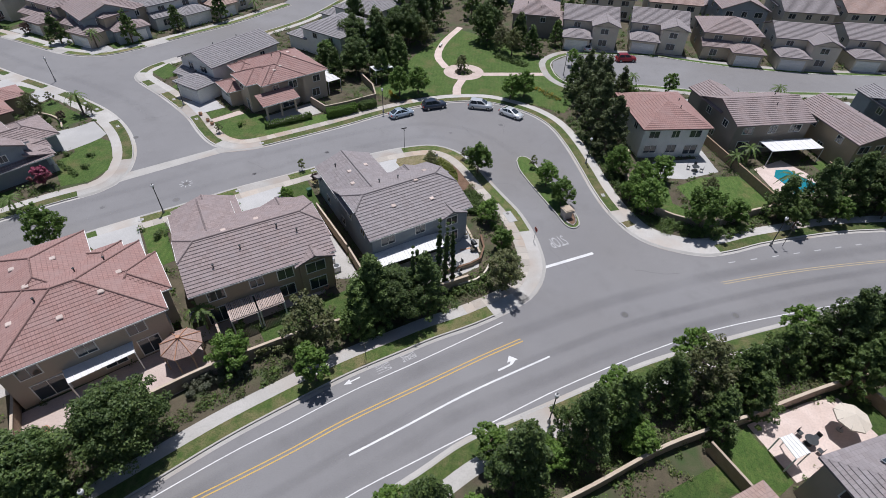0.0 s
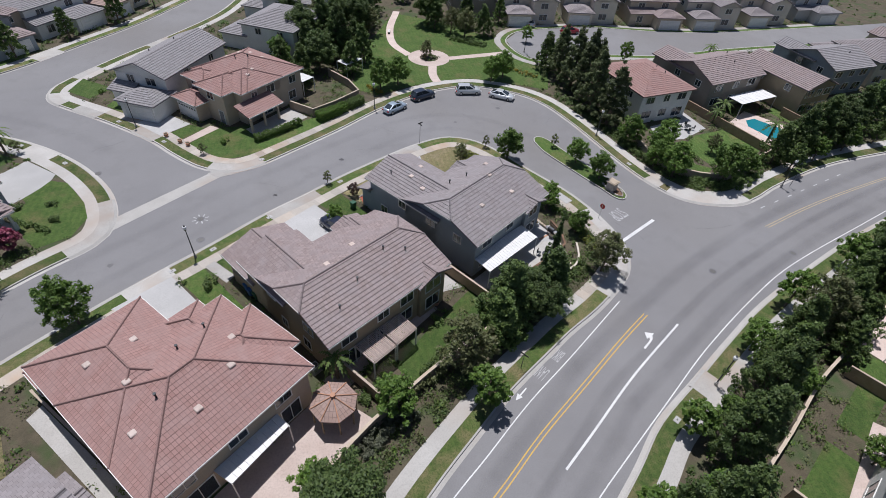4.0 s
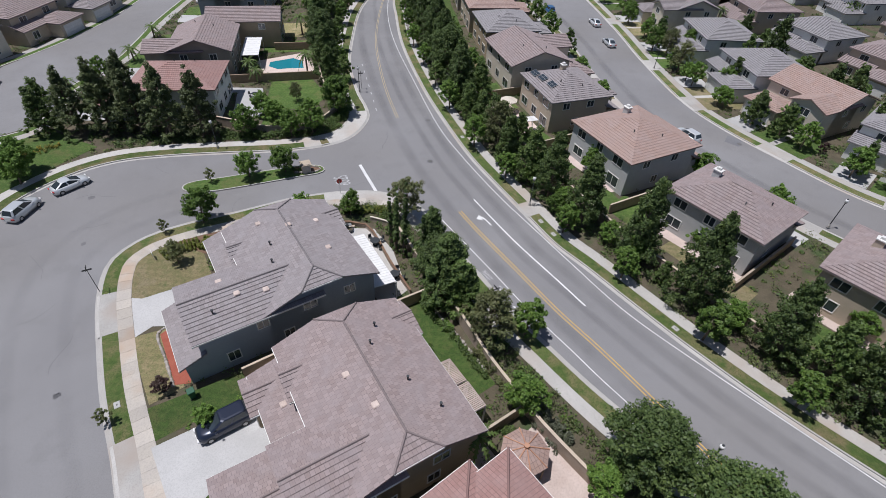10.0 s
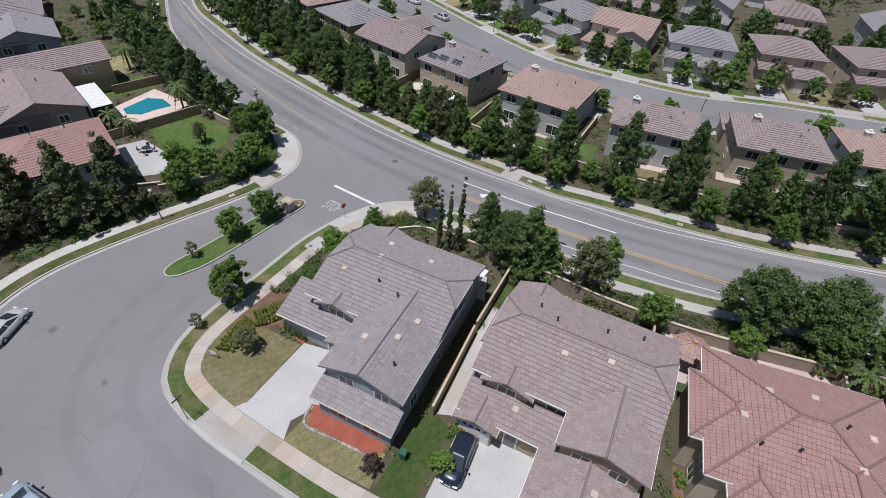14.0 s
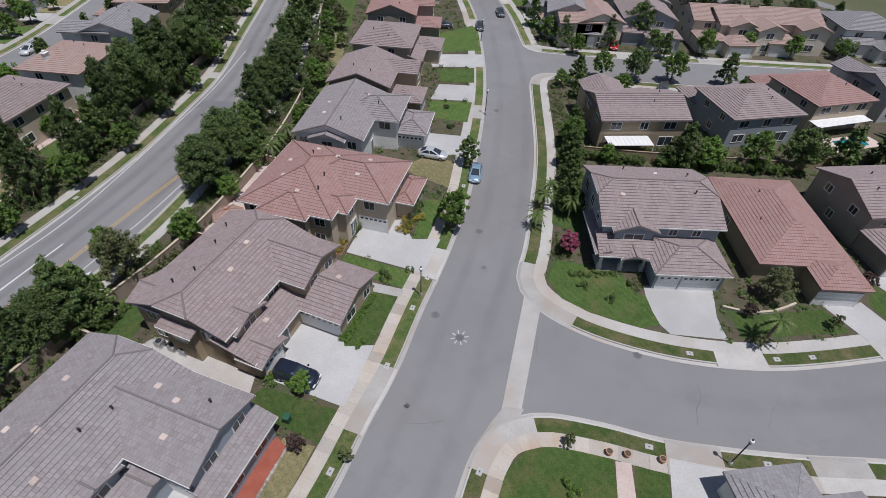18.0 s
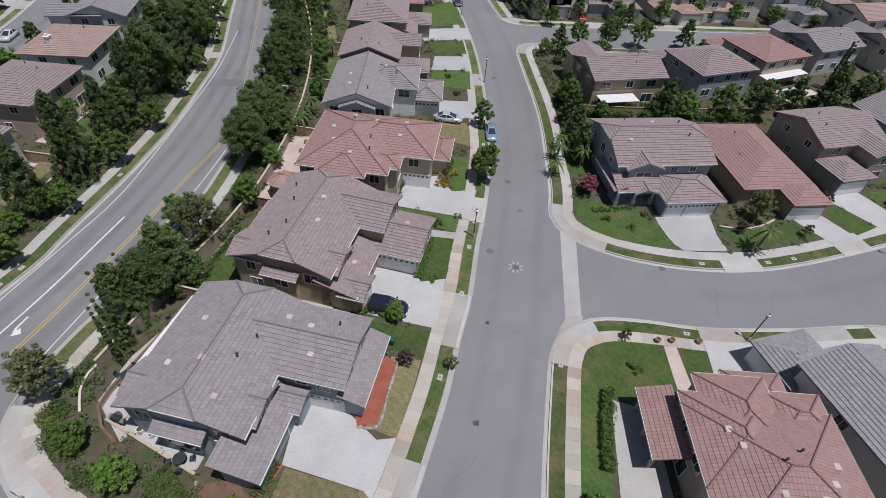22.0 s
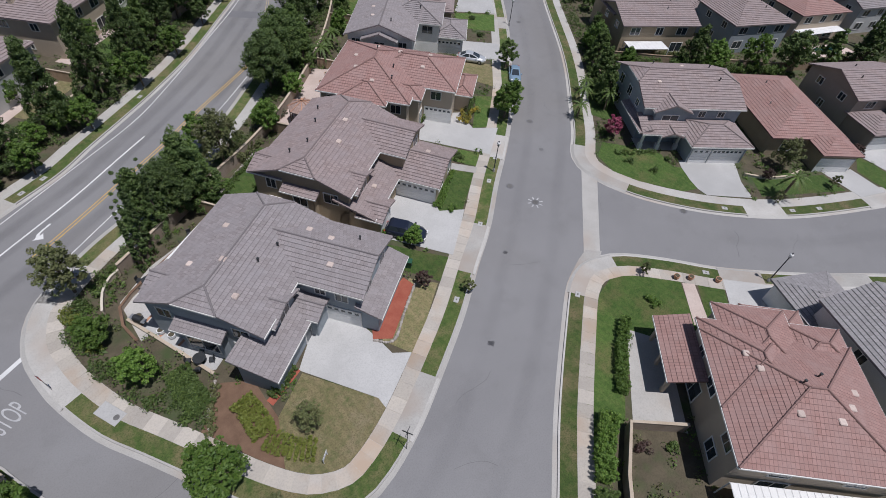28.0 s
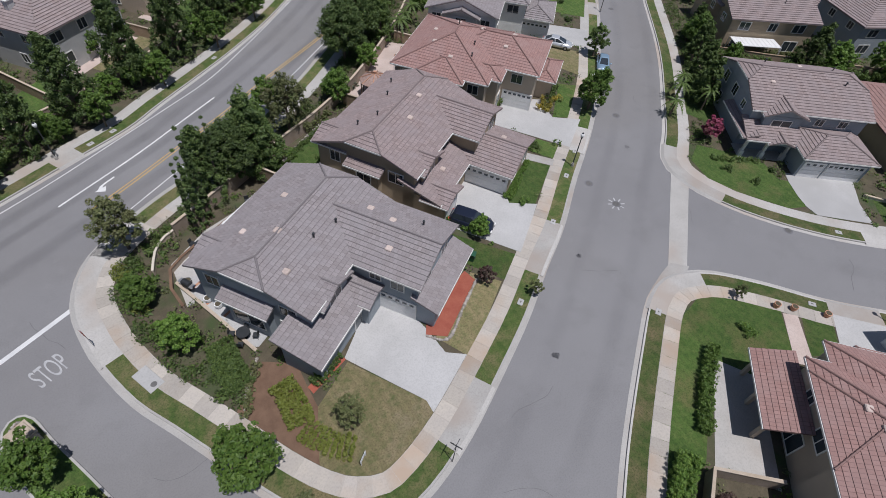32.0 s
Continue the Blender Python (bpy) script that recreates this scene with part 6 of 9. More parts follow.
estate_house(-86.0, -36.4, 58, "hip", 12.0, 11, "cream", "brown_tile", "two-storey cream house with brown tiled roof")
estate_house(-47.5, 94.2, 153, "deep", 8.8, 15.5, "white", "slate_tile", "two-storey pale grey house with slate tiled roof")
estate_house(31.3, 79.7, 10, "hip", 10.4, 12.4, "white", "red_tile", "two-storey pale grey house with red tiled roof")
estate_house(47.1, 82.9, 14, "L", 13.0, 11.4, "taupe", "brown_tile", "two-storey taupe house with brown tiled roof")
estate_house(60.8, 79.6, 13, "deep", 7.6, 13.6, "tan", "brown_tile", "two-storey tan house with brown tiled roof")
estate_house(75.4, 85.6, 8, "L", 10.4, 11.4, "blue_grey", "slate_tile", "two-storey pale blue house with slate tiled roof")
estate_house(90.0, 88.0, 4, "hip", 12, 11, "cream", "grey_tile", "two-storey cream house with grey tiled roof")
estate_house(104.0, 90.0, 2, "L", 12, 11, "sand", "brown_tile", "two-storey sand house with brown tiled roof")
for x, y, yaw, w, d, deep in ((31.3, 79.7, 10, 10.4, 12.4, 10.5), (47.1, 82.9, 14, 13.0, 11.4, 8.8), (60.8, 79.6, 13, 7.6, 13.6, 11.5), (75.4, 85.6, 8, 10.4, 11.4, 8.6), (90.0, 88.0, 4, 12, 11, 8.0)):
    m = place(x, y, 0, yaw)
    for nm, x0, x1, mat, label, z in (("driveway", -w / 2 + 0.4, 0.0, "concrete_new", "pale concrete driveway", 0.175), ("front_lawn", 0.15, w / 2 + 0.6, "lawn", "mown green front lawn", 0.16)):
        lot(nm, [tuple((m @ Vector((px, py, 0)))[:2]) for px, py in ((x0, d / 2 + 0.1), (x1, d / 2 + 0.1), (x1, d / 2 + deep), (x0, d / 2 + deep))], mat, label, nm.replace("_", " "), z)
estate_house(21.9, 9.6, 209.5, "hip", 12.1, 12.0, "grey", "pink_tile", "two-storey grey house with pinkish tiled roof", 0.0, 5.25)
estate_house(36.8, 17.7, 202, "hip", 10.8, 10.2, "sand", "grey_tile", "two-storey sand house with grey tiled roof and solar panels", 0.0, 5.25)
estate_house(51.0, 22.6, 200, "L", 12.7, 12.0, "cream", "brown_tile", "two-storey cream house with brown tiled roof", 0.0, 5.25)
estate_house(66.4, 26.6, 194, "hip", 12.1, 10.6, "tan", "slate_tile", "two-storey tan house with slate tiled roof", 0.0, 5.25)
estate_house(80.6, 30.0, 191, "hip", 12.1, 10.6, "sand", "pink_tile", "two-storey sand house with pinkish tiled roof", 0.0, 5.25)
estate_house(95.6, 32.8, 188, "L", 12.1, 10.6, "taupe", "grey_tile", "two-storey taupe house with grey tiled roof", 0.0, 5.25)
estate_house(6.8, 1.0, 220, "hip", 11.8, 9.4, "grey", "brown_tile", "two-storey grey house with brown tiled roof", 0.0, 5.25)
estate_house(-4.8, -12.2, 224, "hip", 11.9, 10.6, "sand", "brown_tile", "two-storey sand house with light brown tiled roof", 0.0, 5.25)
estate_house(-14.4, -24.0, 230, "hip", 11.6, 10.6, "white", "pink_tile", "two-storey white house with mottled tiled roof", 0.0, 5.25)
estate_house(-23.8, -37.6, 236, "L", 11.6, 10.6, "white", "slate_tile", "two-storey white house with slate tiled roof", 0.0, 5.25)
estate_house(-32.6, -52.4, 240, "hip", 11.6, 10.6, "tan", "pink_tile", "two-storey tan house with pinkish tiled roof", 0.0, 5.25)


def solar(x, y, z, yaw, tilt):
    s = thing("solar_panel", place(x, y, z, yaw) @ pose(0, 0, 0, tilt, 0, 0), "dark blue solar panel on a tiled roof", "solar panel", "solar panels")
    Shape().box(-0.9, -0.55, 0, 0.9, 0.55, 0.05).done("panel_frame", M["metal_grey"], s)
    for cx in (-0.44, 0.44):
        for cy in (-0.26, 0.26):
            Shape().box(cx - 0.41, cy - 0.235, 0.05, cx + 0.41, cy + 0.235, 0.06).done("panel", M["glass"], s)


for lx, ly in ((1.4, -3.4), (-1.4, -3.6), (-3.6, -3.9)):
    p = place(36.8, 17.7, UP, 202) @ Vector((lx, ly, 0))
    zz = 5.25 + (ly + 10.2 / 2 + 0.45) * math.tan(radians(20)) + 0.34
    solar(p.x, p.y, zz + UP, 202, 20)

# rows of houses farther off
PROTO = []
for k, (kind, w, d, wall, tile, label) in enumerate((("L", 12.5, 11, "cream", "pink_tile", "two-storey cream house with pinkish tiled roof"), ("hip", 12, 11, "sand", "brown_tile", "two-storey sand house with brown tiled roof"),
                                                   ("deep", 10.5, 12, "grey", "slate_tile", "two-storey grey house with slate tiled roof"), ("L", 12, 11, "cream", "grey_tile", "two-storey cream house with grey tiled roof"),
                                                   ("hip", 12.5, 11, "white", "slate_tile", "two-storey white house with slate tiled roof"), ("deep", 11, 12, "blue_grey", "brown_tile", "two-storey pale blue house with brown tiled roof"))):
    wings, wins, gar = plan(kind, w, d)
    PROTO.append((wings, wall, tile, label, wins, gar))
made = {}
random.seed(21)


def row_house(x, y, yaw):
    k = random.randrange(len(PROTO))
    m = place(x, y, max(UP, ground_height(x, y) + 0.1), yaw + random.uniform(-3, 3))
    if k not in made:
        made[k] = simple_house(m, *PROTO[k])
    else:
        copy_thing(made[k], m)


def row_along(line, nrm, off, step, lo=0, hi=9999, flip=0):
    for i in range(lo, min(hi, len(line)), step):
        p = line[i] + nrm[i] * off
        row_house(p.x, p.y, math.degrees(math.atan2(nrm[i].y, nrm[i].x)) + 90 + flip)


estate_house(13.4, 132.6, -95, "hip", 11.5, 10.5, "taupe", "brown_tile", "two-storey taupe house with brown tiled roof beside the park")
row_along(line_d, nrm_d, 17.5, 15, 6)
row_along(line_b3, nrm_b3, 15, 13, 4)
row_along(line_n, nrm_n, 15, 13, 8)
for x, y, yaw in ((26, 129, 175), (42, 129, 172), (57, 126, 172), (72, 124, 176), (88, 126, 178), (104, 128, 178), (34, 150, -5), (50, 148, -5), (66, 146, -5), (82, 146, 0), (98, 148, 0), (14, 150, 10)):
    row_house(x, y, yaw)
for x, y, yaw in ((-30, 112, 60), (-27, 128, 60), (-24, 144, 60), (62, -52, 30), (48, -62, 30), (76, -44, 20), (92, -38, 12), (108, -34, 8), (34, -74, 38), (18, -88, 45), (4, -104, 50)):
    row_house(x, y, yaw)
for x, y, yaw in ((70, -84, 30), (54, -96, 30), (88, -76, 25), (105, -70, 15), (120, -66, 10), (104, -24, 0), (120, -20, 0), (-140, 22, -30), (-148, 6, -25), (-132, -2, -25), (-124, -18, -25), (-140, -24, -25), (-136, -44, -25), (-122, -50, 60), (-152, -40, -25)):
    row_house(x, y, yaw)
for x, y, yaw in ((119, 80, -4), (134, 80, -2), (149, 80, 0), (164, 80, 0), (119, 100, 180), (134, 101, 180), (150, 102, 180), (115, 36, 186), (131, 36, 184), (147, 34, 180), (163, 32, 180)):
    row_house(x, y, yaw)
for x, y, yaw in ((-108, 130, 10), (-124, 136, 10), (-92, 128, 10), (-140, 142, 10), (-78, 136, 60), (-70, 150, 60), (-104, 150, 10), (-120, 156, 10), (-150, 110, -20), (-158, 80, 150), (-150, 66, 150), (-166, 56, 150)):
    row_house(x, y, yaw)
# still farther, out to the hills: houses too small to tell apart
M["far_roof"] = plain("far_roof", (0.28, 0.20, 0.175), (0.31, 0.26, 0.25), 0.85, 2.0, 0.045, 0.3, third=(0.33, 0.19, 0.16), spread=0)
M["far_wall"] = plain("far_wall", (0.58, 0.52, 0.44), (0.52, 0.52, 0.51), 0.9, 2.0, 0.05, 0.2, spread=0)
fv, ff, fm = [], [], []


def far_piece(m, shape_v, shape_f, k):
    n = len(fv)
    fv.extend((m @ Vector(p))[:] for p in shape_v)
    ff.extend(tuple(n + i for i in q) for q in shape_f)
    fm.extend([k] * len(shape_f))


for ring_r, count in ((200, 44), (222, 48), (246, 54), (275, 60), (308, 64), (345, 70)):
    for s in range(count):
        a = 2 * math.pi * s / count + random.uniform(-0.03, 0.03)
        x, y = -20 + ring_r * math.cos(a), 20 + ring_r * math.sin(a)
        m = place(x, y, max(0.0, ground_height(x, y)), math.degrees(a) + random.choice((90, -90)) + random.uniform(-8, 8))
        wings, wins, gar = plan(random.choice(("L", "hip", "deep")), random.uniform(11, 13), random.uniform(10, 12))
        for x0, y0, x1, y1, z, kind, pitch in wings:
            q = Shape().box(x0, y0, -0.5, x1, y1, z + 0.1)
            far_piece(m, q.v, q.f, 1)
            for fc in roof_faces(kind, x0, y0, x1, y1, z, pitch)[0]:
                far_piece(m, [(px, py, pz + 0.15) for px, py, pz in fc], [tuple(range(len(fc)))], 0)
        for x, y, z, side, w, h in wins:
            q = Shape().box(-w / 2, -0.08, 0, w / 2, 0.0, h)
            far_piece(m @ place(x, y, z, FACING[side]), q.v, q.f, 2)
far = link("far_houses", fv, ff, [M["far_roof"], M["far_wall"], M["glass"]])
far.data.polygons.foreach_set("material_index", fm)
tagged(far, "distant rows of tiled houses out to the hills", "houses", kind="stuff")


# ---- planting ----
def leaf_cloud(rng, centres, radii, per, size, squash=1.0, droop=0.0):
    """Leaves as small pointed blades spread over round tufts; returns vertices and faces."""
    c = np.repeat(np.array(centres, float), per, axis=0)
    r = np.repeat(np.array(radii, float), per)
    n = len(c)
    d = rng.normal(size=(n, 3))
    d /= np.linalg.norm(d, axis=1)[:, None]
    p = c + d * (r * (0.55 + 0.5 * rng.random(n)))[:, None] * np.array([1, 1, squash])
    nrm = d * 0.6 + rng.normal(size=(n, 3)) * 0.45 + np.array([0, 0, 0.55])
    nrm /= np.linalg.norm(nrm, axis=1)[:, None]
    a = np.cross(nrm, rng.normal(size=(n, 3)))
    a /= np.linalg.norm(a, axis=1)[:, None]
    b = np.cross(nrm, a)
    s = size * (0.6 + 0.8 * rng.random(n))[:, None]
    a, b = a * s, b * s * 0.62
    dz = np.array([0, 0, -1.0]) * s * (0.2 + droop)
    v = np.stack([p - a * 0.7 - b, p + a + dz, p - a * 0.5 + b], 1).reshape(-1, 3)
    return v, np.arange(n * 3).reshape(-1, 3)


def cloud_mesh(name, v, f, mat):
    me = bpy.data.meshes.new(name)
    me.vertices.add(len(v))
    me.vertices.foreach_set("co", np.asarray(v, np.float32).ravel())
    k = f.shape[1]
    me.loops.add(len(f) * k)
    me.loops.foreach_set("vertex_index", np.asarray(f, np.int32).ravel())
    me.polygons.add(len(f))
    me.polygons.foreach_set("loop_start", np.arange(0, len(f) * k, k, dtype=np.int32))
    me.materials.append(mat)
    me.update()
    me.validate()
    return me


# ---- low planting on the open soil ----
bpy.context.view_layer.update()
SOIL = ([], [], [])
for ob in scene.objects:
    if ob.type == "MESH" and (ob.parent is None or ob.name.startswith("wall")) and len(ob.data.polygons) < 60000:
        n = len(SOIL[0])
        SOIL[0].extend(ob.matrix_world @ q.co for q in ob.data.vertices)
        SOIL[1].extend(tuple(n + k for k in p.vertices) for p in ob.data.polygons)
        SOIL[2].extend([ob.data.materials[0].name in ("soil", "hill")] * len(ob.data.polygons))
COVER = BVHTree.FromPolygons(SOIL[0], SOIL[1])


def open_soil(x, y):
    """Whether bare soil lies here, with no house, paving, lawn or road over it."""
    at, _, i, _ = COVER.ray_cast((x, y, 40.0), (0, 0, -1))
    return at is not None and SOIL[2][i] and at.z > 0.1


def ground_cover(name, spots, mat, label, seed, size=0.1, per=16):
    """Low planting that nobody could count, in one object."""
    rng = np.random.default_rng(seed)
    spots = [q for q in spots if open_soil(q[0], q[1])]
    cs = [(x + rng.normal() * 0.1, y + rng.normal() * 0.1, 0.16 + 0.22 * s * rng.random()) for x, y, s in spots for _ in range(3)]
    rs = [0.34 * s for x, y, s in spots for _ in range(3)]
    v, f = leaf_cloud(rng, cs, rs, per, size, 0.7)
    return tagged(new(name, cloud_mesh(name, v, f, M[mat])), label, "shrubs", kind="stuff")


def band(line, nrm, p0, p1, d0, d1, n, seed):
    rng = np.random.default_rng(seed)
    a, b = sorted((near_index(line, p0), near_index(line, p1)))
    out = []
    for _ in range(n):
        i = rng.integers(a, b)
        q = line[i] + nrm[i] * rng.uniform(d0, d1) + Vector((rng.normal() * 0.4, rng.normal() * 0.4, 0))
        out.append((q.x, q.y, rng.uniform(0.7, 2.0)))
    return out


ground_cover("bank_shrubs", band(line_c, nrm_c, (100, 54), (-60, -60), 3.6, 8.6, 900, 1), "leaf_mid", "low green shrubs on the planted bank", 1)
ground_cover("bank_shrubs", band(line_c, nrm_c, (100, 54), (-60, -60), 3.6, 8.6, 420, 2), "leaf_olive", "low dry olive shrubs on the planted bank", 2)
ground_cover("belt_shrubs", band(line_a, nrm_a, (8, 39), (-70, -50), 3.3, 5.2, 420, 3), "leaf_mid", "low green shrubs between pavement and wall", 3)
ground_cover("belt_shrubs", band(line_a, nrm_a, (8, 39), (-70, -50), 3.3, 5.0, 200, 4), "leaf_olive", "low olive shrubs between pavement and wall", 4)
ground_cover("entry_shrubs", band(line_b, nrm_b, (18, 68), (60, 58), 3.2, 5.6, 300, 5), "leaf_mid", "green shrubs behind the pavement", 5)
ground_cover("entry_shrubs", band(line_b, nrm_b, (14, 82), (19.5, 62), 3.2, 5.0, 150, 6), "leaf_dark", "dark shrubs under the pines", 6)
ground_cover("street_shrubs", band(line_b2, nrm_b2, (-53, 51.6), (-84, 17), 3.3, 5.0, 170, 7), "leaf_mid", "green shrubs along the side garden", 7)
rs = np.random.default_rng(9)
for name, n, box, mat, label, size in (("garden_shrubs", 14000, (-118, 105, -40, 125), "leaf_mid", "scattered green garden shrubs", 0.11), ("garden_shrubs", 4500, (-118, 105, -40, 125), "leaf_bright", "scattered bright green garden shrubs", 0.11),
                                       ("garden_shrubs", 3600, (-118, 105, -40, 125), "leaf_olive", "scattered dry olive garden shrubs", 0.1), ("far_garden_shrubs", 8000, (-185, 185, -145, 185), "leaf_mid", "green shrubs of gardens farther off", 0.19)):
    ground_cover(name, [(x, y, s) for x, y, s in zip(rs.uniform(box[0], box[1], n), rs.uniform(box[2], box[3], n), rs.uniform(0.7, 2.1, n))], mat, label, int(rs.integers(1000)), size, 10)
ground_cover("corner_shrubs", [(x, y, s) for x, y, s in band(line_a, nrm_a, (9, 40), (4, 63), 3.2, 4.4, 130, 34)], "leaf_mid", "low shrubs behind the corner pavement", 35)


def tree_proto(seed, h, spread, mat, form="round", per=46, size=0.2, tufts=70):
    """Trunk with limbs and a crown of tufts. Forms: round, pine (tapering), column, sparse."""
    rng = np.random.default_rng(seed)
    t = thing("tree", Matrix.Translation((0, 0, -60)), "tree", "tree")
    wood = Shape()
    lean = rng.normal(size=2) * 0.03 * h
    top = (lean[0], lean[1], h * 0.8)
    wood.tube((0, 0, -0.1), (lean[0] * 0.4, lean[1] * 0.4, h * 0.35), 0.028 * h, 0.02 * h, 7)
    wood.tube((lean[0] * 0.4, lean[1] * 0.4, h * 0.35), top, 0.02 * h, 0.006 * h, 6)
    centres, radii = [], []
    lobes = rng.uniform(0, 2 * math.pi, 3)
    for k in range(tufts):
        u = (k + 0.5) / tufts
        a = k * 2.399 + rng.random() * 0.5
        lobe = 1 + 0.13 * math.sin(2 * a + lobes[0] + 4 * u) + 0.12 * math.sin(3 * a + lobes[1] - 7 * u) + 0.07 * math.sin(5 * a + lobes[2] + 11 * u)
        if form == "pine":
            z = h * (0.14 + 0.84 * u)
            r = spread * (1.06 - u) ** 0.75 * (0.35 + 0.65 * math.sqrt(rng.random())) * (0.8 + 0.4 * rng.random())
            r *= lobe
            q = 0.15 * spread
        elif form == "column":
            z = h * (0.04 + 0.94 * u)
            r = spread * min(1.0, 2.2 * (1 - u) + 0.1) * 0.6 * rng.random()
            q = 0.34 * spread
        else:
            z = h * (0.34 + 0.62 * u)
            r = spread * math.sqrt(max(0.05, 1 - (2 * (u - 0.38)) ** 2 * 0.72)) * (0.3 + 0.7 * math.sqrt(rng.random())) * (0.85 + 0.3 * rng.random())
            r *= lobe
            q = (0.185 if form == "round" else 0.18) * spread
        c = (lean[0] * u + r * math.cos(a), lean[1] * u + r * math.sin(a), z + rng.normal() * 0.05 * h)
        centres.append(c)
        radii.append(q * (0.75 + 0.5 * rng.random()))
        if k % 5 == 0 and form != "column":
            zz = max(h * 0.2, z - 0.5 * r)
            wood.tube((lean[0] * zz / h, lean[1] * zz / h, zz), c, 0.009 * h, 0.003 * h, 4)
    wood.done("trunk", M["bark"], t)
    v, f = leaf_cloud(rng, centres, radii, per, size, 0.8, 0.3 if form == "pine" else 0.05)
    share("crown", cloud_mesh("crown", v, f, M[mat]), t, Matrix())
    return t


def palm_proto(seed, h):
    rng = np.random.default_rng(seed)
    t = thing("palm", Matrix.Translation((0, 0, -60)), "palm", "palm")
    s = Shape()
    for k in range(6):
        s.tube((0, 0, -0.1 + k * h / 6), (0, 0, -0.1 + (k + 1) * h / 6), 0.17, 0.14, 8)
    s.done("trunk", M["bark"], t)
    for k in range(16):
        a, up = k * 2.399, 0.9 - 0.1 * k
        ln = 1.9 + 0.4 * rng.random()
        v, f = [], []
        side = np.array([-math.sin(a), math.cos(a), 0])
        ahead = np.array([math.cos(a), math.sin(a), -0.2])
        for i in range(15):
            x = i / 14
            p = np.array([ln * x * (0.75 + 0.25 * math.cos(up)) * math.cos(a), ln * x * (0.75 + 0.25 * math.cos(up)) * math.sin(a), h + ln * (x * math.sin(up + 0.25) - 0.95 * x * x)])
            w = (0.3 if i % 2 else 0.07) * math.sin(math.pi * min(0.97, x + 0.08))
            v += [tuple(p), *(tuple(p + side * sg * w + ahead * w * 0.6 - np.array([0, 0, 0.4 * w])) for sg in (-1, 1))]
            if i:
                f += [(3 * i - 3, 3 * i, 3 * i + 1, 3 * i - 2), (3 * i - 3, 3 * i - 1, 3 * i + 2, 3 * i)]
        link("frond", v, f, M["leaf_mid"], t)
    return t


KINDS = {
    "dark": ([tree_proto(s, 9.4, 2.9, "leaf_dark", "pine", 66, 0.135, 250) for s in (1, 2, 3, 4)], "tree", "tall dark green tree with drooping branches", "tree"),
    "round": ([tree_proto(s, 8.0, 3.1, "leaf_dark", "round", 96, 0.13, 240) for s in (5, 6, 7)], "tree", "broad dark green tree with a dense crown", "tree"),
    "pine": ([tree_proto(s, 9.4, 2.6, "leaf_pine", "pine", 52, 0.16, 190) for s in (41, 42, 43)], "pine_tree", "tall loose pine with grey-green needles", "tree"),
    "mid": ([tree_proto(s, 6.6, 2.3, "leaf_mid", "pine", 46, 0.15, 160) for s in (8, 9, 10)], "tree", "medium green tree with a loose crown", "tree"),
    "bright": ([tree_proto(s, 4.9, 1.9, "leaf_bright", "round", 52, 0.14, 116) for s in (11, 12, 13)], "tree", "small bright green tree with a round crown", "tree"),
    "verge": ([tree_proto(s, 4.5, 1.5, m, "sparse", 44, 0.15, 70) for s, m in ((14, "leaf_bright"), (15, "leaf_mid"), (16, "leaf_bright"))], "tree", "young street tree on the grass verge", "tree"),
    "olive": ([tree_proto(s, 6.4, 2.2, "leaf_olive", "sparse", 48, 0.14, 110) for s in (17, 18)], "tree", "olive-green tree with a loose crown", "tree"),
    "cypress": ([tree_proto(s, 8.6, 0.52, "leaf_dark", "column", 62, 0.12, 84) for s in (19, 20)], "cypress", "slim dark green cypress beside a wall", "cypress"),
    "sapling": ([tree_proto(s, 2.2, 0.7, "leaf_olive", "sparse", 26, 0.12, 26) for s in (22, 23)], "sapling", "thin young sapling on the verge", "sapling"),
    "purple": ([tree_proto(s, 3.4, 1.3, "leaf_purple", "sparse", 48, 0.14, 44) for s in (24,)], "tree", "small tree with dark purple leaves", "tree"),
    "palm": ([palm_proto(31, 2.6), palm_proto(32, 3.8)], "palm", "garden palm with arching fronds", "palm"),
    "pink": ([tree_proto(33, 2.4, 0.9, "leaf_pink", "round", 48, 0.14, 40)], "flowering_shrub", "shrub covered in pink blossom", "shrub"),
}
FAR = {"dark": [tree_proto(51, 9.4, 2.9, "leaf_dark", "pine", 22, 0.25, 170), tree_proto(57, 9.4, 2.9, "leaf_dark", "pine", 22, 0.25, 170)], "round": [tree_proto(52, 8.0, 3.1, "leaf_dark", "round", 24, 0.26, 150)], "mid": [tree_proto(53, 6.6, 2.3, "leaf_mid", "pine", 32, 0.24, 76), tree_proto(54, 6.6, 2.3, "leaf_mid", "pine", 32, 0.24, 76)], "bright": [tree_proto(55, 4.9, 1.9, "leaf_bright", "round", 36, 0.2, 60), tree_proto(56, 4.9, 1.9, "leaf_bright", "round", 36, 0.2, 60)]}
rnd = random.Random(4)


def plant(kind, x, y, scale=1.0, z=0.15, tall=1.0):
    protos, name, label, cat = KINDS[kind]
    src = rnd.choice(FAR.get(kind, protos) if math.hypot(x + 12, y - 48) > 78 else protos)
    s = scale * rnd.uniform(0.9, 1.12)
    ob = copy_thing(src, place(x, y, z, rnd.uniform(0, 360)) @ Matrix.Diagonal((s, s, s * tall * rnd.uniform(0.94, 1.08), 1)))
    ob.name = name
    tagged(ob, label, cat, name + "s of the estate")
    return ob


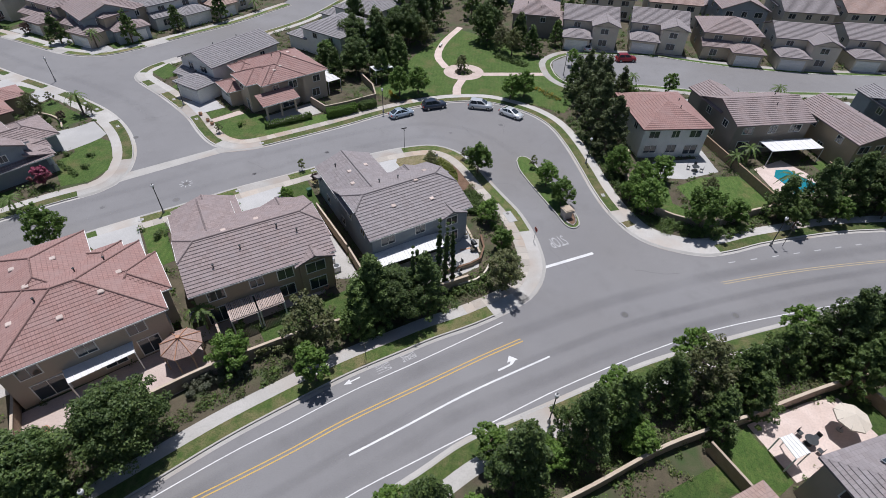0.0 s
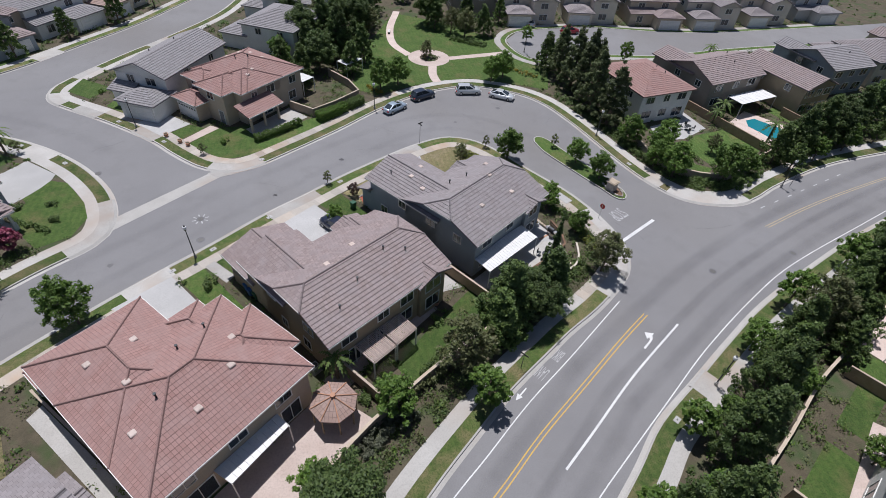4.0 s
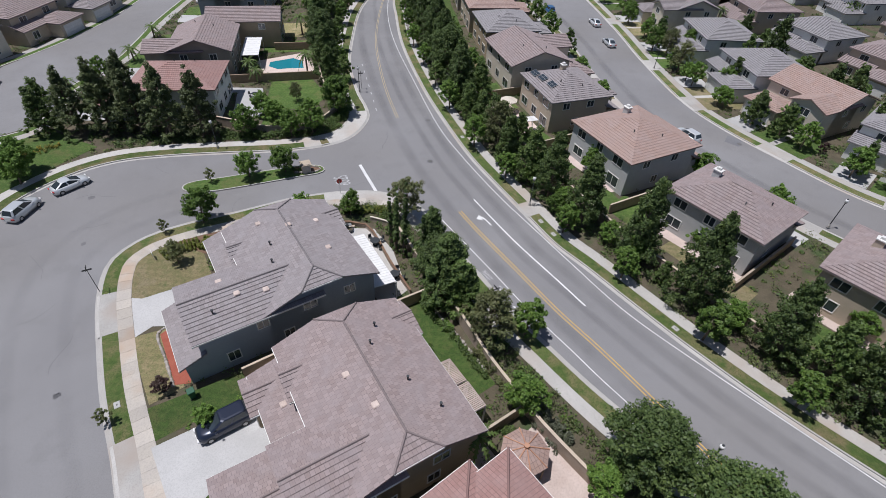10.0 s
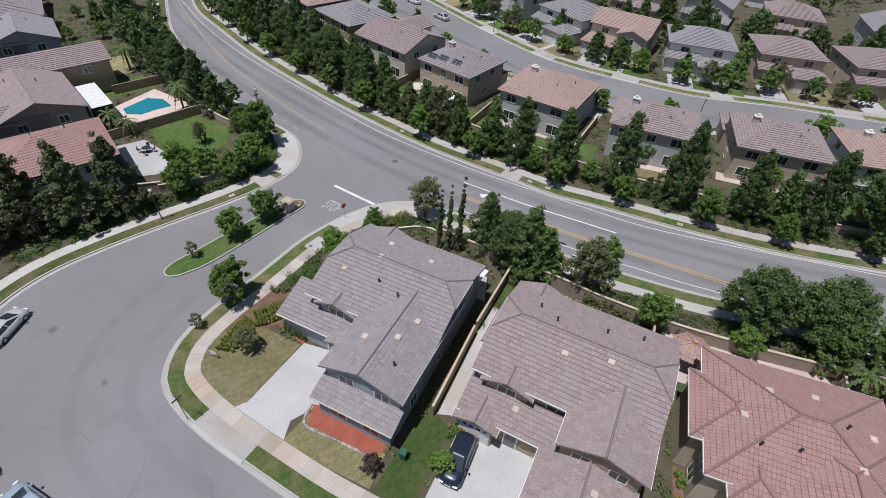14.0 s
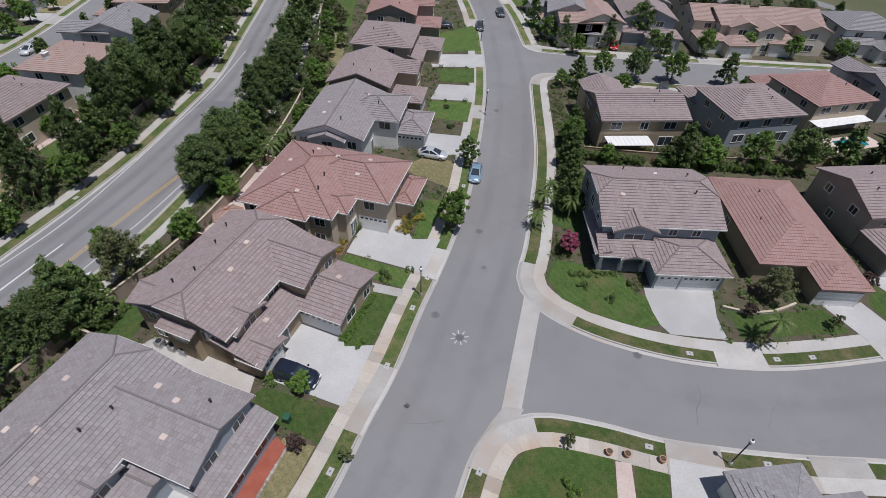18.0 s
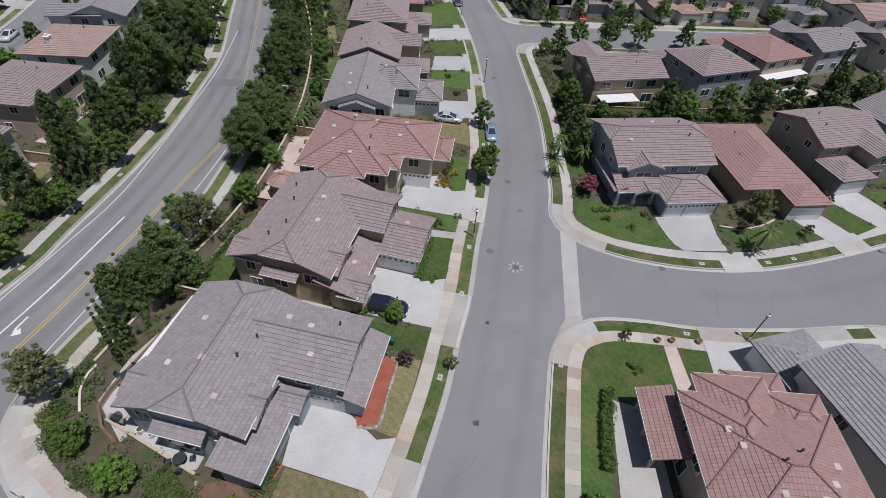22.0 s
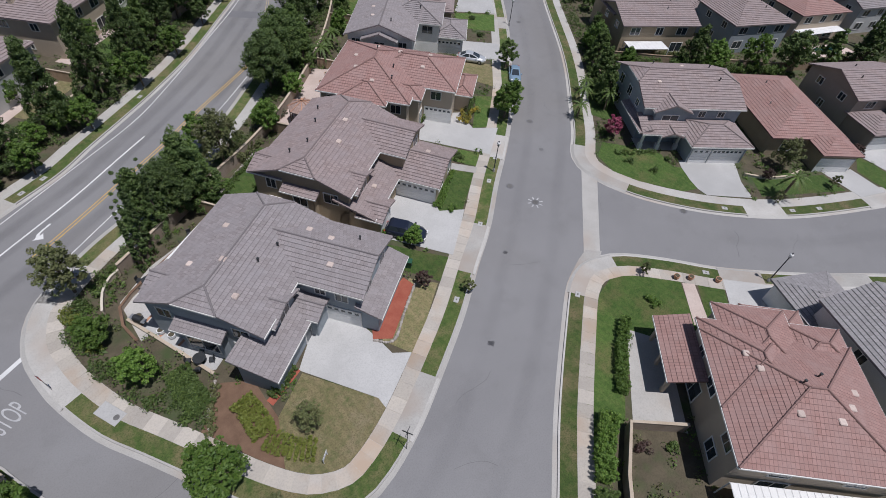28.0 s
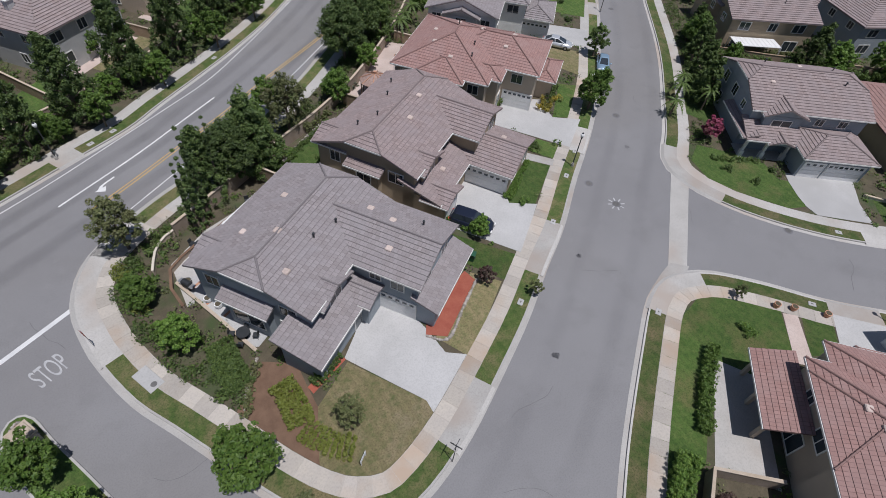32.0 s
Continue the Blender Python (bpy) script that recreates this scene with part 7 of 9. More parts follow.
# street trees on the south verge and the north verge
for x, y in ((4.4, 21.4), (-3.0, 15.6), (15.6, 28.2), (23.6, 32.8), (-11.2, 9.0), (-18.2, 2.8), (-25.2, -5.2), (-31.6, -12.6), (-38.0, -21.8), (35.4, 37.2), (44.2, 40.2), (53.6, 43.2), (63, 46.2), (72, 48.4), (82, 50.2), (92, 52), (-44, -32), (-51, -45), (-57, -56)):
    plant("verge", x + 0.6, y - 0.6, 1.0)
for x, y, s in ((-11.8, 26.6, 1.15), (-26.5, 12.8, 1.0), (-33.5, 5.0, 1.0), (-40.5, -4.0, 1.0)):
    plant("verge", x, y, s)
# the planted bank south of the road
for x, y, k, s in ((12.2, 22.0, "dark", 0.92), (7.0, 18.4, "dark", 1.0), (0.7, 13.2, "dark", 1.0), (-5.6, 8.4, "dark", 1.05), (-11.7, 2.2, "dark", 1.05), (-17.3, -3.4, "dark", 1.05), (-22.0, -9.2, "round", 1.1), (-28.3, -15.4, "dark", 1.1)):
    plant(k, x, y, s * 0.92, tall=1.22)
for x, y, k, s in ((33.2, 33.2, "mid", 0.85), (27.4, 29.4, "mid", 0.9), (44.0, 35.0, "dark", 0.95), (54.0, 38.4, "dark", 0.95), (64.3, 40.8, "round", 1.0), (20.6, 27.4, "mid", 0.95), (38.6, 34.8, "dark", 0.9), (49, 37.6, "round", 0.95), (59, 40.2, "dark", 1.0)):
    plant(k, x, y, s, tall=1.12)
for x, y, k, s in ((70, 43.6, "dark", 1.0), (76, 44.4, "round", 1.0), (82, 45.6, "dark", 1.0), (88, 46.6, "dark", 1.0), (95, 47.4, "round", 1.0), (102, 48, "dark", 1.0), (15.8, 24.6, "mid", 0.95), (24, 28.6, "olive", 0.9), (-33.4, -23, "round", 1.1), (-37.8, -30.6, "dark", 1.1),
                   (-42.4, -39, "round", 1.1), (-46.6, -47, "dark", 1.1), (-50.6, -56, "dark", 1.1), (-54, -65, "round", 1.1), (-25.6, -13.6, "dark", 1.1), (-14.6, -0.8, "mid", 1.1), (-36, -26, "dark", 1.0), (30, 31.4, "mid", 0.75), (36, 33.6, "mid", 0.75), (41, 35.8, "dark", 0.85), (56.6, 40.4, "dark", 0.9)):
    plant(k, x, y, s, tall=1.12)
for x, y, k, s in ((9.2, 21.6, "bright", 0.62), (3.6, 15.6, "bright", 0.6), (-2.6, 10.6, "mid", 0.5), (-8.6, 5.2, "bright", 0.62), (-14.2, -5.8, "mid", 0.6), (-19.6, -12.2, "bright", 0.8), (17.4, 22.6, "bright", 0.7), (24.6, 25.2, "mid", 0.9), (39.6, 31.2, "mid", 1.0),
                   (47.4, 33.4, "bright", 1.1), (56, 36.0, "mid", 1.05), (65, 38.6, "bright", 1.1), (74, 41.0, "mid", 1.0), (-25.4, -18.8, "mid", 1.1), (-30.6, -26, "bright", 1.1), (19.0, 15.2, "bright", 0.7), (4.2, 4.2, "bright", 0.75), (-8.4, -8.2, "bright", 0.7)):
    plant(k, x, y, s)
for x, y, k, s in ((-42.0, 8.2, "bright", 0.75), (-46.4, 2.2, "mid", 0.7), (-50.4, -3.6, "bright", 0.9), (-53.4, -9.0, "olive", 0.8), (-57.0, -14.8, "bright", 0.9), (-59.8, -20.6, "mid", 0.8), (-62.6, -26.6, "bright", 0.95), (-65.4, -32.4, "mid", 0.8), (-68.8, -38.2, "bright", 0.9), (-71.6, -44.8, "mid", 0.8), (-74.6, -51.6, "bright", 0.9),
                   (-53.2, -4.4, "palm", 0.9), (-62.0, -18.0, "bright", 0.7), (112, 64, "mid", 1.0), (120, 66, "dark", 0.9), (130, 67, "mid", 1.0), (142, 66, "round", 0.9), (112, 44, "dark", 0.9), (124, 44, "mid", 1.0), (138, 43, "round", 0.9)):
    plant(k, x, y, s)
# the belt between the main road and the gardens
for x, y, k, s in ((5.9, 40.6, "olive", 0.95), (0.1, 41.6, "cypress", 0.95), (-0.8, 41.0, "cypress", 1.0), (-1.4, 40.0, "cypress", 0.95), (-3.2, 37.6, "cypress", 0.9), (-4.0, 37.0, "cypress", 0.95), (-7.4, 35.4, "dark", 0.85), (-2.4, 36.6, "dark", 0.75), (-5.4, 35.4, "round", 0.8), (-8.6, 33.6, "mid", 1.0), (-12.8, 30.2, "olive", 0.95),
                   (-8.9, 32.6, "mid", 0.85), (-19.9, 27.2, "bright", 0.95), (-24.9, 18.2, "round", 0.92), (-29.6, 13.4, "round", 0.93), (-26.8, 21.6, "bright", 0.7), (-34.0, 9.4, "mid", 1.1), (-37.0, 3.8, "dark", 0.95), (-41.0, -1.6, "round", 1.0), (-45.6, -7.0, "round", 1.05),
                   (-48.8, -13, "dark", 1.0), (-52.4, -19, "round", 1.05), (-56.4, -26, "dark", 1.0), (-60, -33, "round", 1.05), (-64, -41, "dark", 1.0), (-68, -49, "round", 1.0), (-72, -57, "dark", 1.0), (-31.8, 15.4, "mid", 0.85), (-43, -2.0, "dark", 0.95)):
    plant(k, x, y, s)
for x, y, s in ((-24.6, 31.4, 0.85), (-34.8, 15.6, 1.0), (-36.6, 13.4, 0.95), (-38.6, 12.0, 0.9), (-58.0, 47.6, 0.72), (-61.6, 45.2, 0.8), (-64.2, 43.4, 0.75), (-63.0, 48.6, 0.7), (41.6, 71.6, 0.9), (44.4, 73.8, 1.0), (46.0, 63.6, 0.95), (51.4, 63.6, 0.9), (30.8, 98.6, 0.8), (59, 99, 0.9),
                (-20.6, 85.6, 0.6), (-66.6, 74.6, 1.0), (-31.4, 95.8, 0.7), (60, 73, 0.9), (66, 70, 1.0), (4, 0.6, 0.8), (-9, -18, 0.9)):
    plant("palm", x, y, s)
# round the corner house, the entry and the street
for x, y, k, s in ((5.6, 47.6, "bright", 0.7), (3.7, 52.9, "bright", 0.7), (2.1, 65.0, "bright", 0.98), (-20.9, 58.9, "purple", 0.62), (-23.4, 53.9, "bright", 0.55), (14.0, 58.4, "bright", 0.80), (12.2, 62.8, "bright", 0.74), (10.5, 67.4, "sapling", 1.0),
                   (-0.2, 68.6, "sapling", 0.9), (-48.6, 41.8, "bright", 1.12), (-58.8, 31.6, "verge", 0.95), (-5.1, 64.8, "olive", 0.42), (-24.2, 62.2, "sapling", 0.8), (-41.0, 71.4, "sapling", 0.7)):
    plant(k, x, y, s)
# north side: park, pines, back garden
for x, y, k, s in ((-13.7, 89.6, "bright", 1.0), (-10.4, 91.2, "bright", 1.1), (7.1, 91.2, "bright", 0.95), (9.8, 92.4, "bright", 1.1), (-3.0, 103.0, "olive", 0.6), (-24, 98, "round", 0.85), (-20.5, 103, "dark", 0.85), (-25.5, 104, "mid", 1.0), (-18.4, 96.6, "mid", 0.95), (-27, 93.8, "mid", 0.9), (-16.6, 107, "mid", 0.9), (-31, 103, "bright", 1.0)):
    plant(k, x, y, s)
for x, y, k, s in ((20.6, 91.2, "pine", 1.05), (21.4, 87.0, "pine", 1.05), (21.8, 82.4, "pine", 1.05), (21.0, 77.6, "pine", 1.05), (22.2, 73.2, "pine", 1.05), (25.8, 86.4, "pine", 0.85), (19.4, 95.4, "mid", 1.0), (23.4, 97.6, "mid", 1.0), (28.2, 92.2, "bright", 0.9)):
    plant(k, x, y, s)
for x, y, k, s in ((22.8, 66.7, "bright", 1.0), (25.9, 63.0, "bright", 1.0), (25.2, 57.4, "bright", 1.05), (31.8, 54.9, "bright", 1.15), (29.2, 66.2, "bright", 0.85), (36.6, 56.8, "bright", 0.95), (35.2, 62.6, "olive", 0.5), (23.8, 60.4, "bright", 0.8), (43.4, 58.8, "mid", 1.0), (48.4, 60.4, "dark", 0.95), (53.4, 62.2, "dark", 0.95), (58, 63.2, "round", 0.95)):
    plant(k, x, y, s)
for x, y, k, s in ((63, 65, "dark", 0.95), (68, 66.6, "dark", 0.95), (74, 67.6, "round", 0.95), (80, 68.4, "dark", 1.0), (86, 69, "round", 1.0), (93, 69, "dark", 1.0), (100, 69.6, "round", 1.0), (44.6, 56.4, "verge", 0.9), (51, 58.6, "verge", 0.9), (58.4, 60.6, "verge", 1.0), (66, 62, "verge", 1.0), (74, 63, "verge", 1.0), (83, 63.4, "verge", 1.0), (92, 63, "verge", 1.0)):
    plant(k, x, y, s)
for x, y, k, s in ((17.8, 121.5, "mid", 0.8), (5, 116, "olive", 0.9), (9, 119, "mid", 1.0), (1, 122, "round", 0.9), (-14, 122, "dark", 1.1), (-16, 116, "round", 1.0), (12, 114, "mid", 0.9), (20.6, 109.8, "verge", 0.8), (38, 97.8, "verge", 1.0), (47, 97, "palm", 1.0)):
    plant(k, x, y, s)
for x, y, k, s in ((-11.4, 129, "dark", 1.0), (-19, 119, "round", 1.0), (-19.6, 103, "dark", 0.95), (-15.4, 101.4, "mid", 1.1), (-26.6, 109, "round", 1.05), (-22.6, 112, "dark", 1.0), (2.0, 119, "mid", 1.0), (3.8, 144.6, "dark", 1.0), (-2, 150, "round", 1.0), (-10.8, 148, "dark", 1.1),
                   (-7.4, 160, "round", 1.1), (2, 164, "dark", 1.1), (-16, 138, "round", 1.1), (-20, 130, "mid", 1.1), (-2.6, 138, "mid", 1.0), (-23.4, 118, "olive", 1.0), (-30.6, 98.6, "mid", 0.9), (7.6, 113.6, "olive", 0.8), (-13, 116.4, "olive", 0.9), (-29, 120, "dark", 1.0), (22, 138, "mid", 1.0), (4, 128.6, "olive", 0.8),
                   (36, -20.6, "bright", 1.0), (51, -16, "mid", 1.0), (54.6, -30, "bright", 1.1), (33.6, -33, "mid", 1.1), (23.6, -44, "bright", 1.1), (38, -46, "round", 0.9), (61, -22, "mid", 1.0), (70, -14, "bright", 1.0), (19, -52, "mid", 1.0), (48, -46, "dark", 0.9)):
    plant(k, x, y, s)
for x, y, k, s in ((-58.2, 53.5, "pink", 1.3), (-64.2, 47.2, "mid", 0.9), (-67.6, 43.6, "mid", 0.9), (-71.8, 39.6, "mid", 1.0), (-75.4, 36.2, "bright", 1.0), (-78.6, 33.4, "mid", 0.8), (-86.2, 48.2, "mid", 1.0), (-89.4, 51.2, "bright", 1.1), (-95.6, 54.6, "bright", 1.2), (-100.8, 58.6, "round", 0.9), (-107, 62.4, "mid", 1.0), (-113, 66, "dark", 1.0), (-119, 70, "round", 1.0)):
    plant(k, x, y, s)
for x, y, k, s in ((-72.6, 71.4, "olive", 0.7), (-74.6, 77.6, "sapling", 1.0), (-68.2, 71.6, "purple", 0.6), (-83.6, 76.6, "purple", 0.7), (-65, 74.6, "sapling", 0.8), (-93, 84.4, "verge", 0.9), (-104, 90, "verge", 0.9), (-110, 28.6, "bright", 1.1), (-99, 20.4, "bright", 1.0), (-92.6, 20, "mid", 0.9), (-104, 24.6, "round", 0.8), (-118, 35, "mid", 1.0), (-89, 24, "mid", 0.8),
                   (-96, 27.6, "bright", 0.8), (-103, 9.4, "bright", 0.8), (-118, 20.6, "mid", 0.8), (-124.6, 62.6, "cypress", 1.0), (-126.2, 63.2, "cypress", 1.0)):
    plant(k, x, y, s)
# trees along the streets and gardens farther off
for ln, nr, off, step, kinds in ((line_d, nrm_d, 4.2, 7, ("bright", "mid", "bright", "verge")), (line_c2, nrm_c2, 3.8, 9, ("bright", "mid", "bright")), (line_d, nrm_d, 25, 5, ("mid", "dark", "round", "palm")), (line_n, nrm_n, 4, 9, ("mid", "palm", "purple")), (line_n, nrm_n, 25, 7, ("dark", "mid", "round")),
                                 (line_b3, nrm_b3, 4.2, 8, ("bright", "mid")), (line_b3, nrm_b3, 25, 7, ("mid", "round"))):
    for i in range(3, len(ln), step):
        p = ln[i] + nr[i] * (off + rnd.uniform(-0.8, 1.5))
        plant(rnd.choice(kinds), p.x, p.y, rnd.uniform(0.8, 1.05))
for i in range(8, len(line_d) - 8, 5):
    p = line_d[i] + nrm_d[i] * rnd.uniform(4.5, 9.5)
    plant(rnd.choice(("bright", "mid", "bright", "olive", "purple")), p.x, p.y, rnd.uniform(0.6, 0.95))
rf = np.random.default_rng(77)
cs, rs_ = [], []
for k in range(1500):
    a, r = rf.uniform(0, 2 * math.pi), rf.uniform(125, 420)
    x, y = -20 + r * math.cos(a), 20 + r * math.sin(a)
    if (-95 < x < 125 and -60 < y < 140) or (-150 < x < -20 and -70 < y < 130):
        continue
    z, q = max(0.1, ground_height(x, y)), rf.uniform(1.4, 2.8)
    for _ in range(7):
        cs.append((x + rf.normal() * 0.5 * q, y + rf.normal() * 0.5 * q, z + q * rf.uniform(0.5, 2.0)))
        rs_.append(0.6 * q)
v, f = leaf_cloud(rf, cs, rs_, 16, 0.5)
tagged(new("far_trees", cloud_mesh("far_trees", v, f, M["leaf_dark"])), "distant dark green trees between houses", "trees", kind="stuff")
# small trees in the gardens of the rows farther off
rg = random.Random(77)
for (x0, x1, y0, y1), count in (((0, 112, -48, 30), 70), ((24, 112, 72, 150), 45), ((-118, -62, -42, 100), 40)):
    while count:
        x, y = rg.uniform(x0, x1), rg.uniform(y0, y1)
        count -= 1
        if all(open_soil(x + a, y + b) for a, b in ((0, 0), (1.3, 0), (-1.3, 0), (0, 1.3), (0, -1.3))):
            small = plant(rg.choice(("bright", "bright", "mid", "olive")), x, y, rg.uniform(0.45, 0.85))
            small.name = "garden_tree"
            tagged(small, "small green tree in a back garden", "garden tree", "small trees of the gardens")
for protos in [k[0] for k in KINDS.values()] + list(FAR.values()):
    for p in protos:
        for o in (*p.children_recursive, p):
            bpy.data.objects.remove(o)


# ---- shrubs and hedges ----
SHRUB = {}


def shrub_mesh(mat, seed, spread):
    key = (mat, seed, spread)
    if key not in SHRUB:
        rng = np.random.default_rng(seed)
        cs = [(rng.normal() * 0.26 * spread, rng.normal() * 0.26 * spread, 0.26 + 0.3 * rng.random()) for _ in range(12)]
        v, f = leaf_cloud(rng, cs, [0.3] * 12, 64, 0.085)
        SHRUB[key] = cloud_mesh("leaves", v, f, M[mat])
    return SHRUB[key]


def shrub(x, y, s, mat="leaf_mid", tall=1.0, label="rounded green garden shrub", z=0.15):
    me = shrub_mesh(mat, rnd.choice((1, 2, 3)), 1.0)
    ob = new("shrub", me)
    ob.matrix_world = place(x, y, z - 0.03, rnd.uniform(0, 360)) @ Matrix.Diagonal((s, s, s * tall, 1))
    return tagged(ob, label, "shrub", "shrubs of the gardens")


def hedge(pts, w, h, mat="leaf_bright", label="clipped bright green garden hedge", clipped=False):
    line = smooth_line(pts, 0.35)
    rng = np.random.default_rng(int(abs(pts[0][0] * 31 + pts[0][1] * 17)))
    nr = normals(line)
    cs = []
    for p, q in zip(line, nr):
        for _ in range(max(2, int(w * h * (22 if clipped else 4)))):
            o = p + q * rng.uniform(-w / 2, w / 2)
            cs.append((o.x, o.y, 0.15 + rng.uniform(0.15, h)))
    v, f = leaf_cloud(rng, cs, [0.16 if clipped else 0.26] * len(cs), 26 if clipped else 34, 0.075 if clipped else 0.10)
    ob = new("hedge", cloud_mesh("hedge", v, f, M[mat]))
    return tagged(ob, label, "hedge", "hedges of the gardens")


hedge([(1.6, 54.4), (1.4, 56.6), (1.1, 58.7)], 2.1, 0.95, "leaf_mid", "broad clipped green hedge beside the pavement", True)
hedge([(5.6, 50.6), (4.8, 52.2)], 1.2, 0.8)
hedge([(-0.4, 57.4), (0.6, 59.2), (1.4, 61.0)], 0.6, 0.6, "leaf_olive", "narrow row of dry shrubs beside the bed")
hedge([(-1.6, 59.9), (-1.8, 62.0), (-1.8, 63.4)], 1.9, 0.7, "leaf_gold", "low yellow-green hedge round the lawn", True)
hedge([(-1.9, 64.0), (-3.0, 65.7), (-4.3, 66.8)], 1.7, 0.6, "leaf_gold", "low yellow-green hedge round the lawn", True)
hedge([(-6.2, 59.6), (-5.0, 60.4), (-3.8, 61.0)], 0.9, 0.8, "leaf_mid", "row of clipped bushes beside the drive", True)
hedge([(-34.0, 74.1), (-31.1, 75.9), (-27.7, 78.6)], 1.0, 1.1, "leaf_bright", "row of bright clipped bushes", True)
hedge([(-24.8, 79.3), (-22.6, 80.6), (-20.5, 82.4)], 1.5, 1.5, "leaf_bright", "tall clipped hedge beside the garden wall", True)
hedge([(-19.8, 83.0), (-17.6, 84.8)], 1.6, 1.3, "leaf_mid", "square clipped hedge beside the pavement", True)
hedge([(-23.2, 24.0), (-20.8, 25.8), (-18.6, 27.0)], 2.0, 0.9, "leaf_grey", "broad mound of grey-green shrubs")
hedge([(-18.1, 28.4), (-16.2, 29.8), (-14.4, 31.4)], 1.2, 1.3, "leaf_olive", "brownish clipped hedge along the wall")
hedge([(7.2, 42.6), (6.6, 45.4), (6.0, 48.4)], 1.3, 0.6, "leaf_gold", "low loose shrubs between wall and pavement")
hedge([(4.4, 42.4), (2.6, 40.6), (0.4, 39.4)], 1.0, 0.8, "leaf_mid", "green shrubs before the curved wall")
hedge([(-75.0, 39.0), (-81.8, 45.4)], 1.3, 1.6, "leaf_mid", "tall green shrubs along a timber fence")
hedge([(-83.4, 46.6), (-90.0, 51.6), (-99.0, 58.8)], 1.4, 1.7, "leaf_mid", "tall green shrubs along a timber fence")
hedge([(-84.0, 42.6), (-92.0, 49.0)], 1.1, 1.2, "leaf_olive", "loose olive shrubs behind a timber fence")
hedge([(-66.0, 45.8), (-70.4, 41.2)], 1.2, 1.4, "leaf_bright", "bright shrubs along the side garden")
hedge([(-29.2, 50.9), (-34.4, 46.9)], 1.1, 0.5, "leaf_bright", "low bright clipped hedge before the garage", True)
hedge([(12.2, 96.6), (16.4, 92.0)], 1.4, 0.4, "leaf_yellow", "low bed of yellow flowers")
hedge([(-16.2, 90.8), (-13.9, 88.0)], 1.0, 0.4, "leaf_yellow", "low bed of yellow flowers")
hedge([(22.6, 70.4), (22.6, 64.6), (23.6, 60.6)], 1.4, 1.0, "leaf_mid", "dense shrubs along the wall")
hedge([(27.8, 55.4), (33.4, 53.6), (38.8, 56.0)], 1.4, 0.9, "leaf_mid", "dense shrubs along the wall")
hedge([(-42.7, 39.6), (-44.4, 38.7)], 1.7, 0.9, "leaf_yellow", "yellow-leaved shrubs beside the drive")
hedge([(-45.2, 38.0), (-47.6, 35.8)], 1.3, 0.8, "leaf_mid", "green shrubs along the house front")
hedge([(-32.8, 37.4), (-34.8, 36.6), (-36.8, 35.6)], 1.2, 0.8, "leaf_bright", "leafy shrubs of a flower bed beside the drive")
hedge([(-34.3, 38.6), (-36.4, 36.8)], 0.6, 0.4, "leaf_yellow", "yellow flowers along the edge of the drive")
hedge([(-55.9, 56.4), (-57.6, 57.6), (-60.4, 59.4)], 0.8, 0.4, "leaf_mid", "low green shrubs along the porch")
hedge([(-8.4, 37.4), (-13.4, 33.2), (-17.0, 30.6)], 0.6, 0.5, "leaf_mid", "border of low shrubs along the garden wall")
hedge([(-36.6, 34.4), (-38.6, 36.2)], 1.0, 0.8, "leaf_mid", "shrubs by the front door")
hedge([(4.4, 112.6), (10.6, 108.0)], 1.6, 0.8, "leaf_mid", "curved bed of park shrubs")
for x, y, s, m in ((-38.6, 74.2, 1.0, "leaf_bright"), (-37.3, 44.9, 1.1, "leaf_mid"), (-57.2, 61.8, 0.8, "leaf_mid"), (-56.0, 58.6, 0.9, "leaf_mid"), (-60.6, 61.4, 0.8, "leaf_mid"), (-62.6, 21.2, 1.0, "leaf_dark"), (-66.0, 15.4, 0.9, "leaf_dark"), (-45.8, 38.4, 1.0, "leaf_yellow"),
                   (-36.4, 35.2, 0.8, "leaf_bright"), (-21.6, 51.0, 1.2, "leaf_bright"), (-22.8, 52.6, 1.0, "leaf_bright"), (-4.2, 60.4, 0.8, "leaf_mid"), (-30.2, 52.2, 0.8, "leaf_bright"), (-14.4, 36.6, 0.9, "leaf_mid"), (-9.4, 36.4, 1.1, "leaf_bright"), (-11.6, 34.2, 1.0, "leaf_bright"), (-21.4, 32.0, 1.0, "leaf_mid"), (-22.6, 28.8, 1.1, "leaf_mid"),
                   (-3.2, 104, 0.6, "leaf_purple"), (-1.6, 102.4, 0.6, "leaf_mid"), (-2.0, 103.8, 0.6, "leaf_mid"), (14.6, 56.6, 0.6, "leaf_bright"), (14.8, 57.6, 0.6, "leaf_mid"), (-27.4, 84.2, 0.8, "leaf_mid"), (-25.0, 82.6, 0.9, "leaf_purple"), (-70.2, 70.8, 0.9, "leaf_mid"), (-71.8, 72.4, 0.8, "leaf_dark"), (-59.4, 92.6, 0.9, "leaf_bright"), (-33, 82.6, 0.8, "leaf_mid")):
    shrub(x, y, s, m)




